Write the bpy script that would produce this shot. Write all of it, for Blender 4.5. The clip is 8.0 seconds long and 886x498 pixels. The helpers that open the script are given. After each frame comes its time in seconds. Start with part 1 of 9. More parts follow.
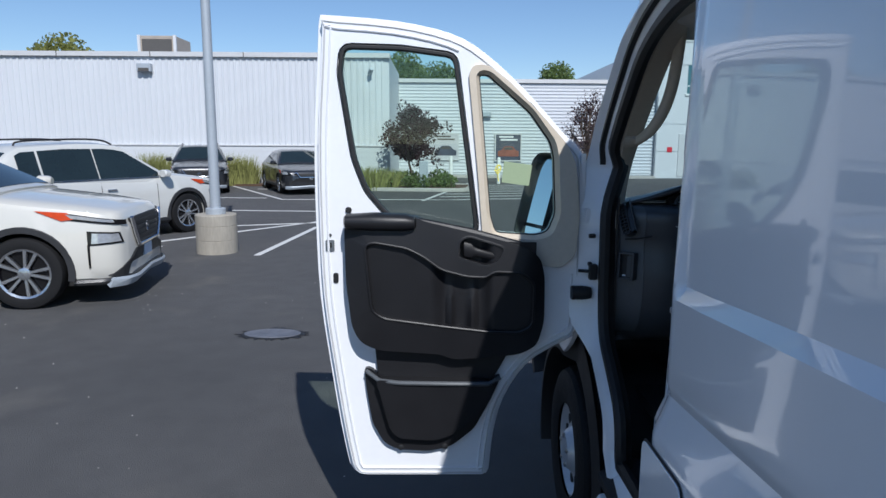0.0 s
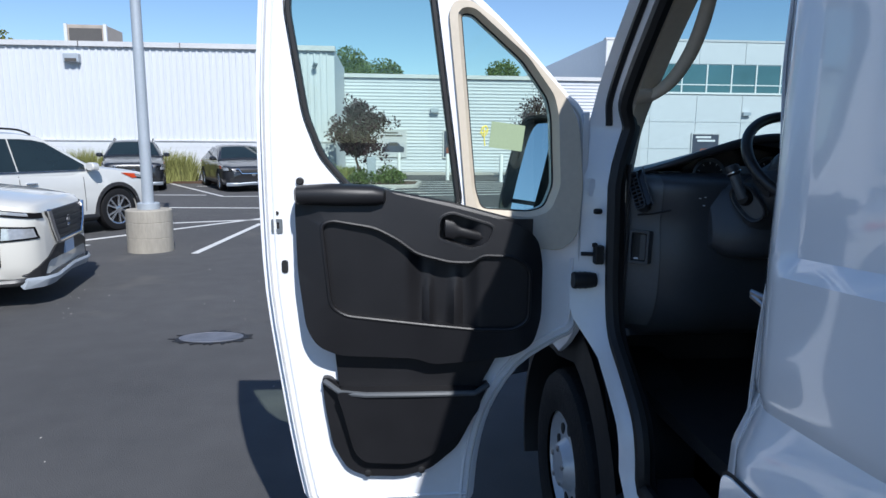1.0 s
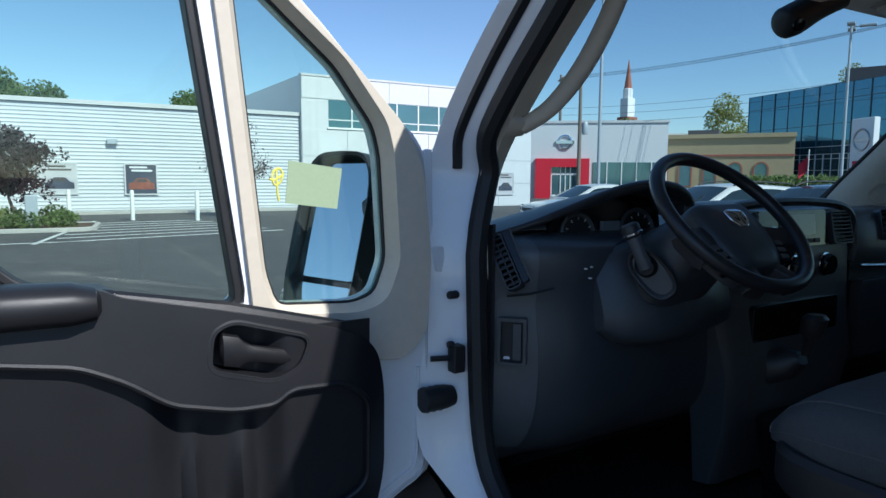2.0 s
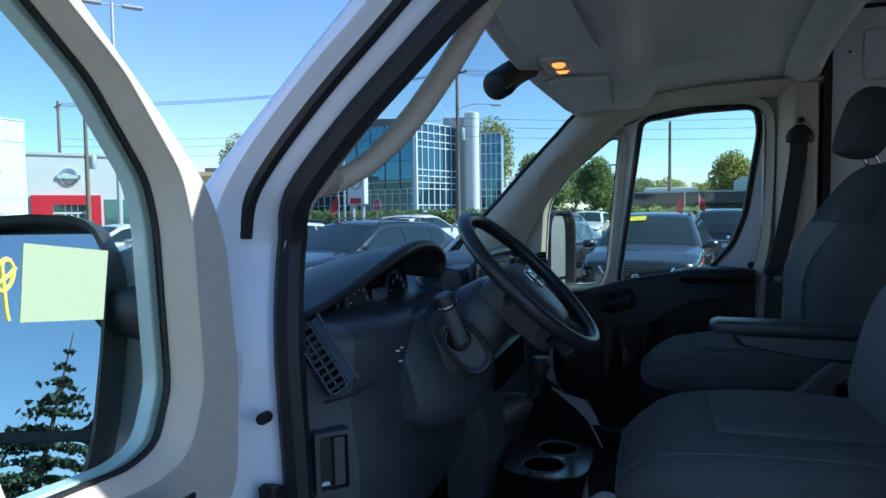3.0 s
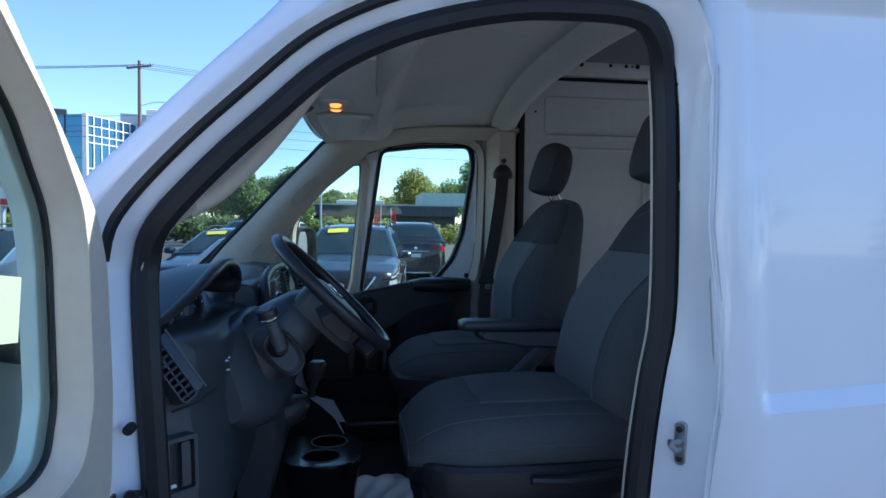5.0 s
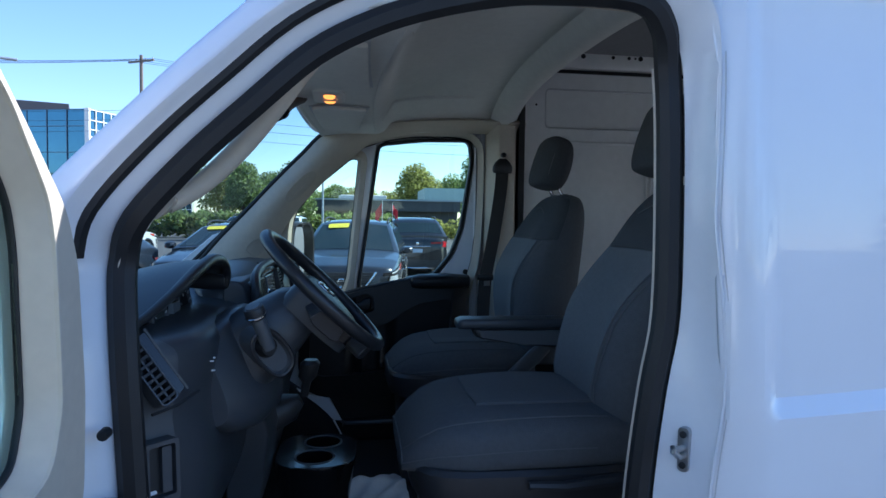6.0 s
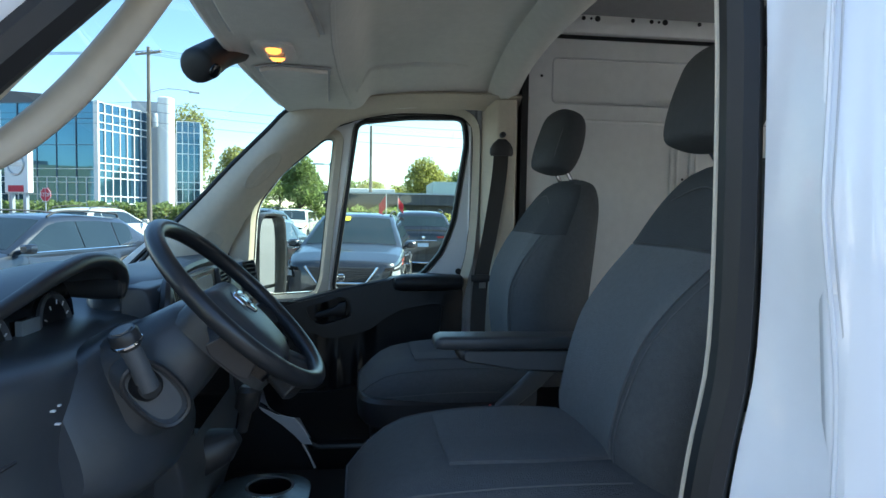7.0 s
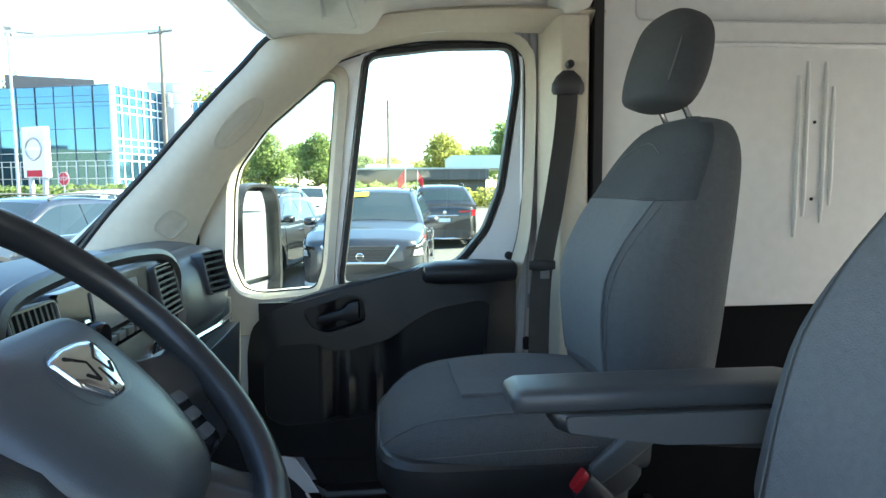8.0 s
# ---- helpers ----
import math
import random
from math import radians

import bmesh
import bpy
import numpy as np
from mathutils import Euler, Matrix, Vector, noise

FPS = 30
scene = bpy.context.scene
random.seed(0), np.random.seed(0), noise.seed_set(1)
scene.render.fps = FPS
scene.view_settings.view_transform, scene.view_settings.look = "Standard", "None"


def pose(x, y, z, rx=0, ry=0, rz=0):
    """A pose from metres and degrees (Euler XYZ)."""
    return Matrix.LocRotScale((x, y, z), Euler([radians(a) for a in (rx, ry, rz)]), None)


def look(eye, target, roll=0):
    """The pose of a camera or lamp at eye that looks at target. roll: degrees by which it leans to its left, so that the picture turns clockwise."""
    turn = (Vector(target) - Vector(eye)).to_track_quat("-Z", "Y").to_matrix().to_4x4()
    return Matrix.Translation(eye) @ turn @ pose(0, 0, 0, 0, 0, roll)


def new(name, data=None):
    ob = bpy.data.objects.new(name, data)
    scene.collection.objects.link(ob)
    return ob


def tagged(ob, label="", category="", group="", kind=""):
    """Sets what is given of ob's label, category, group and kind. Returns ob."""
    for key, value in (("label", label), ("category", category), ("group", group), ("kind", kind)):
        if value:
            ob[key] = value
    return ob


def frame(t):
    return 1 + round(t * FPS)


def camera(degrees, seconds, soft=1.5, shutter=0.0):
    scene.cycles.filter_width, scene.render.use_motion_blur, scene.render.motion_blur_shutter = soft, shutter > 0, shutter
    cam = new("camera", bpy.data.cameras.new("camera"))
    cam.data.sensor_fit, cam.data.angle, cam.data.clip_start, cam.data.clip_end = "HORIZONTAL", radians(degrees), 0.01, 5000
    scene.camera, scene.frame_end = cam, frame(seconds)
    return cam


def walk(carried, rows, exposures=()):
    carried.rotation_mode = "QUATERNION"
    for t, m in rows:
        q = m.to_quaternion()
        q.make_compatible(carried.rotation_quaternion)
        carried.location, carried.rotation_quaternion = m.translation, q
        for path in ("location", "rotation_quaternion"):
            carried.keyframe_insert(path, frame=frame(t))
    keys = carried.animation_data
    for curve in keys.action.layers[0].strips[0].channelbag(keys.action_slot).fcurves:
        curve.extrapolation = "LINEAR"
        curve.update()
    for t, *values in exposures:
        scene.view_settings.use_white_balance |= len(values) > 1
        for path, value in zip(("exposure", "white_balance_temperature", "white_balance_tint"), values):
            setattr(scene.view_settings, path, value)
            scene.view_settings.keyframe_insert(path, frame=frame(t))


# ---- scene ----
cam = camera(68.2, 8.0)
PATH = [
    (0, (-0.518, -1.495, 1.696), (-0.495, 0.479, 1.376), 0.3),
    (0.5, (-0.488, -1.386, 1.658), (-0.426, 0.586, 1.331), 0.3),
    (0.8, (-0.529, -1.216, 1.575), (-0.424, 0.756, 1.258), 0.3),
    (1, (-0.601, -1.045, 1.562), (-0.416, 0.92, 1.241), 0.4),
    (1.2, (-0.643, -0.875, 1.594), (-0.358, 1.08, 1.283), 0.3),
    (2.3, (-0.668, 0.026, 1.599), (0.697, 1.478, 1.428), -0.2),
    (2.5, (-0.715, 0.165, 1.627), (0.848, 1.403, 1.469), -0.6),
    (2.8, (-0.753, 0.314, 1.653), (1.041, 1.191, 1.530), -0.8),
    (3, (-0.757, 0.392, 1.654), (1.141, 1.013, 1.545), -0.7),
    (3.2, (-0.775, 0.437, 1.656), (1.182, 0.842, 1.570), -0.8),
    (3.5, (-0.854, 0.506, 1.674), (1.14, 0.647, 1.601), -0.4),
    (4, (-0.989, 0.586, 1.692), (1.006, 0.457, 1.623), 0.2),
    (4.5, (-1.025, 0.608, 1.688), (0.958, 0.358, 1.612), 0.6),
    (5, (-1.025, 0.606, 1.689), (0.952, 0.313, 1.608), 0.7),
    (6.5, (-0.85, 0.528, 1.689), (1.128, 0.247, 1.588), 0.8),
    (6.8, (-0.693, 0.475, 1.688), (1.286, 0.201, 1.582), 0.8),
    (7, (-0.567, 0.443, 1.677), (1.413, 0.185, 1.563), 1.0),
    (7.2, (-0.437, 0.438, 1.656), (1.539, 0.163, 1.522), 1.4),
    (7.5, (-0.19, 0.442, 1.633), (1.783, 0.154, 1.472), 1.1),
    (7.7, (-0.065, 0.432, 1.637), (1.910, 0.166, 1.471), 0.4),
    (8, (0.099, 0.429, 1.646), (2.08, 0.232, 1.455), -0.5),
]
EXPOSURES = [(0, 0.05, 5900, 11), (1.2, 0.42, 5900, 11), (2.5, 0.65, 5700, 9), (3.0, 1.07, 5600, 10), (3.5, 1.45, 5600, 13), (4.0, 1.38, 5550, 12), (5.0, 1.32, 5550, 13), (6.5, 1.45, 5600, 13), (7.0, 2.15, 6500, 8), (7.5, 3.15, 7250, 8), (8.0, 3.38, 7400, 8)]
walk(cam, [(t, look(eye, target, roll)) for t, eye, target, roll in PATH], EXPOSURES)

# ---- world, sun and exposure ----
SUN = Vector((0.605, -2.15, 2.155)).normalized()
world = bpy.data.worlds.new("sky")
scene.world = world
world.use_nodes = True
wn = world.node_tree.nodes
wl = world.node_tree.links
sky = wn.new("ShaderNodeTexSky")
sky.sky_type = "NISHITA"
sky.sun_disc = False
sky.sun_elevation = math.asin(SUN.z)
sky.sun_rotation = math.atan2(SUN.x, SUN.y)
sky.air_density, sky.dust_density, sky.ozone_density = 1.0, 0.0, 4.0
wn["Background"].inputs[1].default_value = 0.097
wl.new(sky.outputs[0], wn["Background"].inputs[0])
sun = new("sun", bpy.data.lights.new("sun", "SUN"))
sun.data.energy, sun.data.angle, sun.data.color = 4.4, radians(0.55), (1.0, 0.95, 0.87)
sun.matrix_world = look((0, 0, 60), Vector((0, 0, 60)) - SUN)


# ---- materials ----
def mat(name, col, rough=0.6, metal=0.0, var=0.12, scale=8.0, bump=0.0, bscale=60.0, coat=0.0, spec=0.5, var2=0.06, stretch=None, island=0.0):
    m = bpy.data.materials.new(name)
    m.use_nodes = True
    nt = m.node_tree
    n, l = nt.nodes, nt.links
    b = n["Principled BSDF"]
    b.inputs["Roughness"].default_value = rough
    b.inputs["Metallic"].default_value = metal
    b.inputs["Specular IOR Level"].default_value = spec
    b.inputs["Coat Weight"].default_value = coat
    b.inputs["Coat Roughness"].default_value = 0.03
    tc = n.new("ShaderNodeTexCoord")
    src = tc.outputs["Object"]
    if stretch:
        mp = n.new("ShaderNodeMapping")
        mp.inputs["Scale"].default_value = stretch
        l.new(src, mp.inputs[0])
        src = mp.outputs[0]
    n1, n2 = n.new("ShaderNodeTexNoise"), n.new("ShaderNodeTexNoise")
    for k, s in ((n1, scale), (n2, scale * 9)):
        k.inputs["Scale"].default_value = s
        k.inputs["Detail"].default_value = 4
        l.new(src, k.inputs["Vector"])
    mix = n.new("ShaderNodeMix")
    mix.data_type = "RGBA"
    mix.inputs[6].default_value = (*[c * (1 - var) for c in col], 1)
    mix.inputs[7].default_value = (*[min(1, c * (1 + var)) for c in col], 1)
    l.new(n1.outputs[0], mix.inputs[0])
    mix2 = n.new("ShaderNodeMix")
    mix2.data_type, mix2.blend_type = "RGBA", "MULTIPLY"
    mix2.inputs[0].default_value = 1.0
    rmp = n.new("ShaderNodeMapRange")
    rmp.inputs[3].default_value, rmp.inputs[4].default_value = 1 - var2 * 2, 1 + var2 * 0.5
    l.new(n2.outputs[0], rmp.inputs[0])
    l.new(mix.outputs[2], mix2.inputs[6])
    l.new(rmp.outputs[0], mix2.inputs[7])
    out = mix2.outputs[2]
    if island:
        g = n.new("ShaderNodeNewGeometry")
        r2 = n.new("ShaderNodeMapRange")
        r2.inputs[3].default_value, r2.inputs[4].default_value = 1 - island, 1 + island
        l.new(g.outputs["Random Per Island"], r2.inputs[0])
        m3 = n.new("ShaderNodeMix")
        m3.data_type, m3.blend_type = "RGBA", "MULTIPLY"
        m3.inputs[0].default_value = 1.0
        l.new(out, m3.inputs[6])
        l.new(r2.outputs[0], m3.inputs[7])
        out = m3.outputs[2]
    l.new(out, b.inputs["Base Color"])
    rr = n.new("ShaderNodeMapRange")
    rr.inputs[3].default_value, rr.inputs[4].default_value = rough * 0.85, min(1, rough * 1.15)
    l.new(n1.outputs[0], rr.inputs[0])
    l.new(rr.outputs[0], b.inputs["Roughness"])
    if bump:
        n3 = n.new("ShaderNodeTexNoise")
        n3.inputs["Scale"].default_value, n3.inputs["Detail"].default_value = bscale, 3
        l.new(src, n3.inputs["Vector"])
        bp = n.new("ShaderNodeBump")
        bp.inputs["Strength"].default_value, bp.inputs["Distance"].default_value = bump, 0.01
        l.new(n3.outputs[0], bp.inputs["Height"])
        l.new(bp.outputs[0], b.inputs["Normal"])
    return m


def glass(name, tint, gloss=1.0):
    """A thin pane: clear with a tint, mirroring the more the flatter it is seen."""
    m = bpy.data.materials.new(name)
    m.use_nodes = True
    n, l = m.node_tree.nodes, m.node_tree.links
    n.remove(n["Principled BSDF"])
    t, g, mx, f, pw, mu = (n.new("ShaderNode" + k) for k in ("BsdfTransparent", "BsdfGlossy", "MixShader", "LayerWeight", "Math", "Math"))
    t.inputs[0].default_value = (*tint, 1)
    g.inputs["Roughness"].default_value = 0.01
    pw.operation, mu.operation = "POWER", "MULTIPLY_ADD"
    pw.inputs[1].default_value = 5.0
    mu.inputs[1].default_value, mu.inputs[2].default_value = 0.7 * gloss, 0.03 * gloss
    l.new(f.outputs["Facing"], pw.inputs[0])
    l.new(pw.outputs[0], mu.inputs[0])
    l.new(mu.outputs[0], mx.inputs[0])
    l.new(t.outputs[0], mx.inputs[1])
    l.new(g.outputs[0], mx.inputs[2])
    l.new(mx.outputs[0], n["Material Output"].inputs[0])
    return m


def lamp_mat(name, col, strength):
    m = bpy.data.materials.new(name)
    m.use_nodes = True
    b = m.node_tree.nodes["Principled BSDF"]
    b.inputs["Base Color"].default_value = (*col, 1)
    b.inputs["Emission Color"].default_value = (*col, 1)
    b.inputs["Emission Strength"].default_value = strength
    return m


def asphalt_mat():
    m = mat("asphalt", (0.088, 0.087, 0.088), 0.85, var=0.30, scale=0.45, bump=0.9, bscale=160, var2=0.16)
    n, l = m.node_tree.nodes, m.node_tree.links
    b = n["Principled BSDF"]
    tc = n.new("ShaderNodeTexCoord")
    # pale stone specks and dusty patches
    v = n.new("ShaderNodeTexVoronoi")
    v.inputs["Scale"].default_value = 70
    l.new(tc.outputs["Object"], v.inputs["Vector"])
    ramp = n.new("ShaderNodeValToRGB")
    ramp.color_ramp.elements[0].position, ramp.color_ramp.elements[0].color = 0.05, (1, 1, 1, 1)
    ramp.color_ramp.elements[1].position, ramp.color_ramp.elements[1].color = 0.1, (0, 0, 0, 1)
    l.new(v.outputs["Distance"], ramp.inputs[0])
    nz = n.new("ShaderNodeTexNoise")
    nz.inputs["Scale"].default_value, nz.inputs["Detail"].default_value = 1.3, 9
    l.new(tc.outputs["Object"], nz.inputs["Vector"])
    r2 = n.new("ShaderNodeValToRGB")
    r2.color_ramp.elements[0].position = 0.58
    r2.color_ramp.elements[1].position = 0.78
    l.new(nz.outputs[0], r2.inputs[0])
    cur = b.inputs["Base Color"].links[0].from_socket
    for fac, col, amount in ((ramp.outputs[0], (0.34, 0.33, 0.31, 1), 0.35), (r2.outputs[0], (0.15, 0.14, 0.125, 1), 0.6)):
        mu = n.new("ShaderNodeMath")
        mu.operation = "MULTIPLY"
        mu.inputs[1].default_value = amount
        l.new(fac, mu.inputs[0])
        mx = n.new("ShaderNodeMix")
        mx.data_type = "RGBA"
        mx.inputs[7].default_value = col
        l.new(mu.outputs[0], mx.inputs[0])
        l.new(cur, mx.inputs[6])
        cur = mx.outputs[2]
    l.new(cur, b.inputs["Base Color"])
    return m


def translucent(m, share):
    """Leaves let part of the light through."""
    n, l = m.node_tree.nodes, m.node_tree.links
    b = n["Principled BSDF"]
    t, mx = n.new("ShaderNodeBsdfTranslucent"), n.new("ShaderNodeMixShader")
    mx.inputs[0].default_value = share
    l.new(b.inputs["Base Color"].links[0].from_socket, t.inputs[0])
    l.new(b.outputs[0], mx.inputs[1])
    l.new(t.outputs[0], mx.inputs[2])
    l.new(mx.outputs[0], n["Material Output"].inputs[0])


ASPHALT = asphalt_mat()
LINE = mat("worn_line_paint", (0.72, 0.72, 0.7), 0.7, var=0.1, scale=3, var2=0.2, bump=0.3, bscale=120)
VAN_WHITE = mat("white_van_paint", (0.86, 0.87, 0.89), 0.22, var=0.02, scale=2, coat=1.0, var2=0.01)
JAMB_WHITE = mat("white_door_frame_paint", (0.84, 0.85, 0.87), 0.3, var=0.03, scale=5, coat=0.6, var2=0.02)
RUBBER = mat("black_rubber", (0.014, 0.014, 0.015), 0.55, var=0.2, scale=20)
BLACK_PLASTIC = mat("black_grained_plastic", (0.034, 0.034, 0.036), 0.36, var=0.15, scale=10, bump=0.09, bscale=600)
DOOR_BLACK = mat("black_door_lining_plastic", (0.013, 0.013, 0.015), 0.42, var=0.15, scale=10, bump=0.06, bscale=700, spec=0.38)
LOWER_BLACK = mat("matt_black_lower_wall", (0.008, 0.008, 0.009), 0.95, var=0.2, scale=6, spec=0.12)
BEIGE_FIELD = mat("beige_grey_trim_cloth", (0.585, 0.525, 0.43), 0.85, var=0.04, scale=6, bump=0.15, bscale=400)
DASH = mat("dark_grey_dash_plastic", (0.056, 0.062, 0.070), 0.36, var=0.12, scale=8, bump=0.06, bscale=600)
DASH_GREY = mat("grey_dash_plastic", (0.10, 0.108, 0.116), 0.36, var=0.08, scale=8, bump=0.05, bscale=600)
SCREEN_FACE = mat("grey_display_glass", (0.22, 0.25, 0.27), 0.1, var=0.1, scale=6)
GLOSS_BLACK = mat("gloss_black_plastic", (0.008, 0.008, 0.009), 0.12, var=0.1)
BEIGE = mat("beige_grey_trim_plastic", (0.63, 0.555, 0.445), 0.55, var=0.04, scale=6, bump=0.02, bscale=900)
LINER = mat("pale_grey_headliner", (0.78, 0.76, 0.70), 0.9, var=0.05, scale=4, bump=0.2, bscale=250)
FABRIC = mat("dark_grey_seat_cloth", (0.108, 0.114, 0.121), 0.92, var=0.12, scale=10, bump=0.5, bscale=420, var2=0.12)
FABRIC_YOKE = mat("dark_seat_yoke_cloth", (0.066, 0.071, 0.078), 0.92, var=0.12, scale=10, bump=0.5, bscale=420, var2=0.12)
FABRIC_MID = mat("mid_grey_seat_cloth", (0.134, 0.141, 0.149), 0.92, var=0.1, scale=12, bump=0.5, bscale=420, var2=0.12)
WHEEL_SKIN = mat("black_wheel_leather", (0.026, 0.027, 0.03), 0.30, var=0.15, scale=14, bump=0.05, bscale=500, var2=0.05)
FABRIC_LIGHT = mat("grey_seat_cloth", (0.160, 0.170, 0.180), 0.92, var=0.1, scale=12, bump=0.5, bscale=420, var2=0.12)
STITCH = mat("pale_stitching", (0.135, 0.138, 0.142), 0.8)
CHROME = mat("chrome", (0.75, 0.76, 0.78), 0.12, 1.0, var=0.03)
STEEL = mat("brushed_steel", (0.45, 0.46, 0.47), 0.35, 1.0, var=0.1)
MIRROR = mat("mirror_glass", (0.86, 0.88, 0.9), 0.008, 1.0, var=0.0, var2=0.0)
DOOR_GLASS = glass("green_tinted_glass", (0.86, 0.945, 0.89))
SCREEN_GLASS = glass("blue_tinted_windscreen", (0.68, 0.81, 0.80))
NOTE = mat("pale_green_sticky_paper", (0.34, 0.43, 0.27), 0.8, var=0.03, scale=20)
YELLOW_PEN = mat("yellow_window_marker", (0.75, 0.7, 0.12), 0.6, var=0.15, scale=40)
BELT = mat("dark_seat_belt_webbing", (0.045, 0.042, 0.04), 0.85, var=0.1, scale=40, bump=0.3, bscale=300)
RED_PLASTIC = mat("red_buckle_plastic", (0.55, 0.02, 0.03), 0.35)
PAPER = mat("white_paper", (0.8, 0.81, 0.82), 0.8, var=0.03)
CARGO_FLOOR = mat("grey_steel_floor", (0.32, 0.32, 0.32), 0.5, var=0.1, scale=3, bump=0.2, bscale=40)
FLOOR_MAT = mat("black_floor_rubber", (0.018, 0.018, 0.019), 0.7, var=0.2, bump=0.4, bscale=200)
# dark tone holds the shade under the unlit cargo roof
ROOF_SHADE = mat("dark_roof_shade", (0.26, 0.26, 0.265), 0.9, var=0.1, scale=4, bump=0.2, bscale=200)
CARGO_WHITE = mat("white_cargo_metal", (0.81, 0.81, 0.79), 0.4, var=0.05, scale=3, coat=0.2)
TYRE = mat("tyre_rubber", (0.010, 0.010, 0.011), 0.75, var=0.2, scale=15, bump=0.3, bscale=90, spec=0.3)
ALLOY = mat("silver_alloy", (0.6, 0.61, 0.63), 0.25, 0.9, var=0.05)
HUBCAP = mat("silver_steel_wheel", (0.66, 0.67, 0.69), 0.35, 0.35, var=0.1)
CAR_GLASS = mat("dark_car_glass", (0.016, 0.026, 0.028), 0.03, var=0.3, scale=1.5, spec=0.7)
LAMP_CLEAR = mat("clear_lamp_lens", (0.55, 0.57, 0.6), 0.08, 0.5, var=0.3, scale=30)
LAMP_RED = mat("red_lamp_lens", (0.45, 0.01, 0.015), 0.1, var=0.2, scale=20)
LAMP_AMBER = mat("amber_lamp_lens", (0.62, 0.07, 0.02), 0.1, var=0.3, scale=20)
PLATE = mat("pale_number_plate", (0.55, 0.65, 0.78), 0.4, var=0.1, scale=30)
CONCRETE = mat("stained_concrete", (0.37, 0.34, 0.285), 0.9, var=0.38, scale=4.5, bump=0.5, bscale=70, var2=0.12, stretch=(1, 1, 0.22))
GALV = mat("grey_painted_steel", (0.42, 0.46, 0.5), 0.45, 0.2, var=0.08, scale=4)
SIDING = mat("white_corrugated_metal", (0.60, 0.62, 0.65), 0.5, var=0.04, scale=0.5, var2=0.03, stretch=(3, 3, 0.3))
BLOCK = mat("white_painted_block", (0.60, 0.62, 0.645), 0.75, var=0.05, scale=1.2, bump=0.3, bscale=25)
PANEL = mat("white_composite_panel", (0.64, 0.65, 0.66), 0.45, var=0.03, scale=0.6)
COPING = mat("pale_metal_coping", (0.6, 0.6, 0.6), 0.5, 0.1, var=0.08, scale=2)
HVAC = mat("tan_metal_unit", (0.36, 0.31, 0.26), 0.6, var=0.15, scale=3)
HVAC_DARK = mat("dark_fan_grille", (0.08, 0.075, 0.07), 0.7, var=0.2, scale=12)
OFFICE_GLASS = mat("blue_mirror_glass", (0.065, 0.17, 0.25), 0.05, 0.75, var=0.15, scale=0.25, var2=0.05)
DEALER_GLASS = mat("teal_window_glass", (0.10, 0.20, 0.22), 0.06, 0.4, var=0.2, scale=0.4)
DARK_MULLION = mat("dark_blue_mullion", (0.08, 0.12, 0.17), 0.4, 0.3, var=0.1)
WHITE_FRAME = mat("white_window_frame", (0.8, 0.8, 0.78), 0.5, var=0.04)
TAN_BRICK = mat("tan_brick", (0.42, 0.34, 0.2), 0.85, var=0.12, scale=1.2, bump=0.3, bscale=20)
RED_BRICK = mat("red_brick", (0.33, 0.12, 0.08), 0.85, var=0.15, scale=1.5)
RED_PORTAL = mat("red_entrance_panel", (0.62, 0.02, 0.04), 0.3, var=0.04)
DARK_ROOF = mat("dark_roofing", (0.09, 0.09, 0.1), 0.8, var=0.15, scale=2)
BARK = mat("bark", (0.12, 0.09, 0.07), 0.9, var=0.3, scale=6, bump=0.6, bscale=40)
WOOD_POLE = mat("weathered_pole_wood", (0.2, 0.17, 0.14), 0.9, var=0.2, scale=4, stretch=(4, 4, 0.3))
LEAF = mat("green_leaves", (0.20, 0.27, 0.095), 0.6, var=0.35, scale=0.7, island=0.4)
LEAF_YELLOW = mat("yellow_green_leaves", (0.32, 0.33, 0.10), 0.6, var=0.35, scale=0.7, island=0.4)
LEAF_PLUM = mat("plum_leaves", (0.038, 0.016, 0.020), 0.55, var=0.4, scale=2, island=0.5)
LEAF_PINE = mat("pine_needles", (0.03, 0.06, 0.03), 0.7, var=0.3, scale=1, island=0.4)
for leaf_mat, share in ((LEAF, 0.62), (LEAF_YELLOW, 0.65), (LEAF_PLUM, 0.15)):
    translucent(leaf_mat, share)
GRASS = mat("ornamental_grass", (0.19, 0.2, 0.06), 0.8, var=0.3, scale=4, island=0.4)
MULCH = mat("mulch", (0.09, 0.055, 0.035), 0.95, var=0.3, scale=6, bump=0.8, bscale=40)
KERB = mat("pale_kerb_concrete", (0.45, 0.43, 0.4), 0.9, var=0.15, scale=3, bump=0.3, bscale=60)
FLAG_RED = mat("red_flag_cloth", (0.6, 0.03, 0.05), 0.8)
WIRE = mat("black_cable", (0.02, 0.02, 0.02), 0.7)
SIGN_WHITE = mat("white_sign_face", (0.8, 0.8, 0.8), 0.4, var=0.03)
POSTER_PAPER = mat("poster_paper", (0.5, 0.5, 0.52), 0.6, var=0.15, scale=1.5)
POSTER_RUST = mat("rust_poster_print", (0.26, 0.09, 0.06), 0.5, var=0.5, scale=5)
POSTER_DARK = mat("dark_poster_print", (0.06, 0.07, 0.1), 0.5, var=0.4, scale=3)
STICKER = mat("yellow_windscreen_sticker", (0.7, 0.6, 0.05), 0.5)
CEIL_LAMP = lamp_mat("warm_dome_lamp", (1.0, 0.30, 0.05), 0.9)
RUST = mat("rusty_iron", (0.20, 0.21, 0.24), 0.6, 0.5, var=0.3, scale=8, bump=0.4, bscale=60)


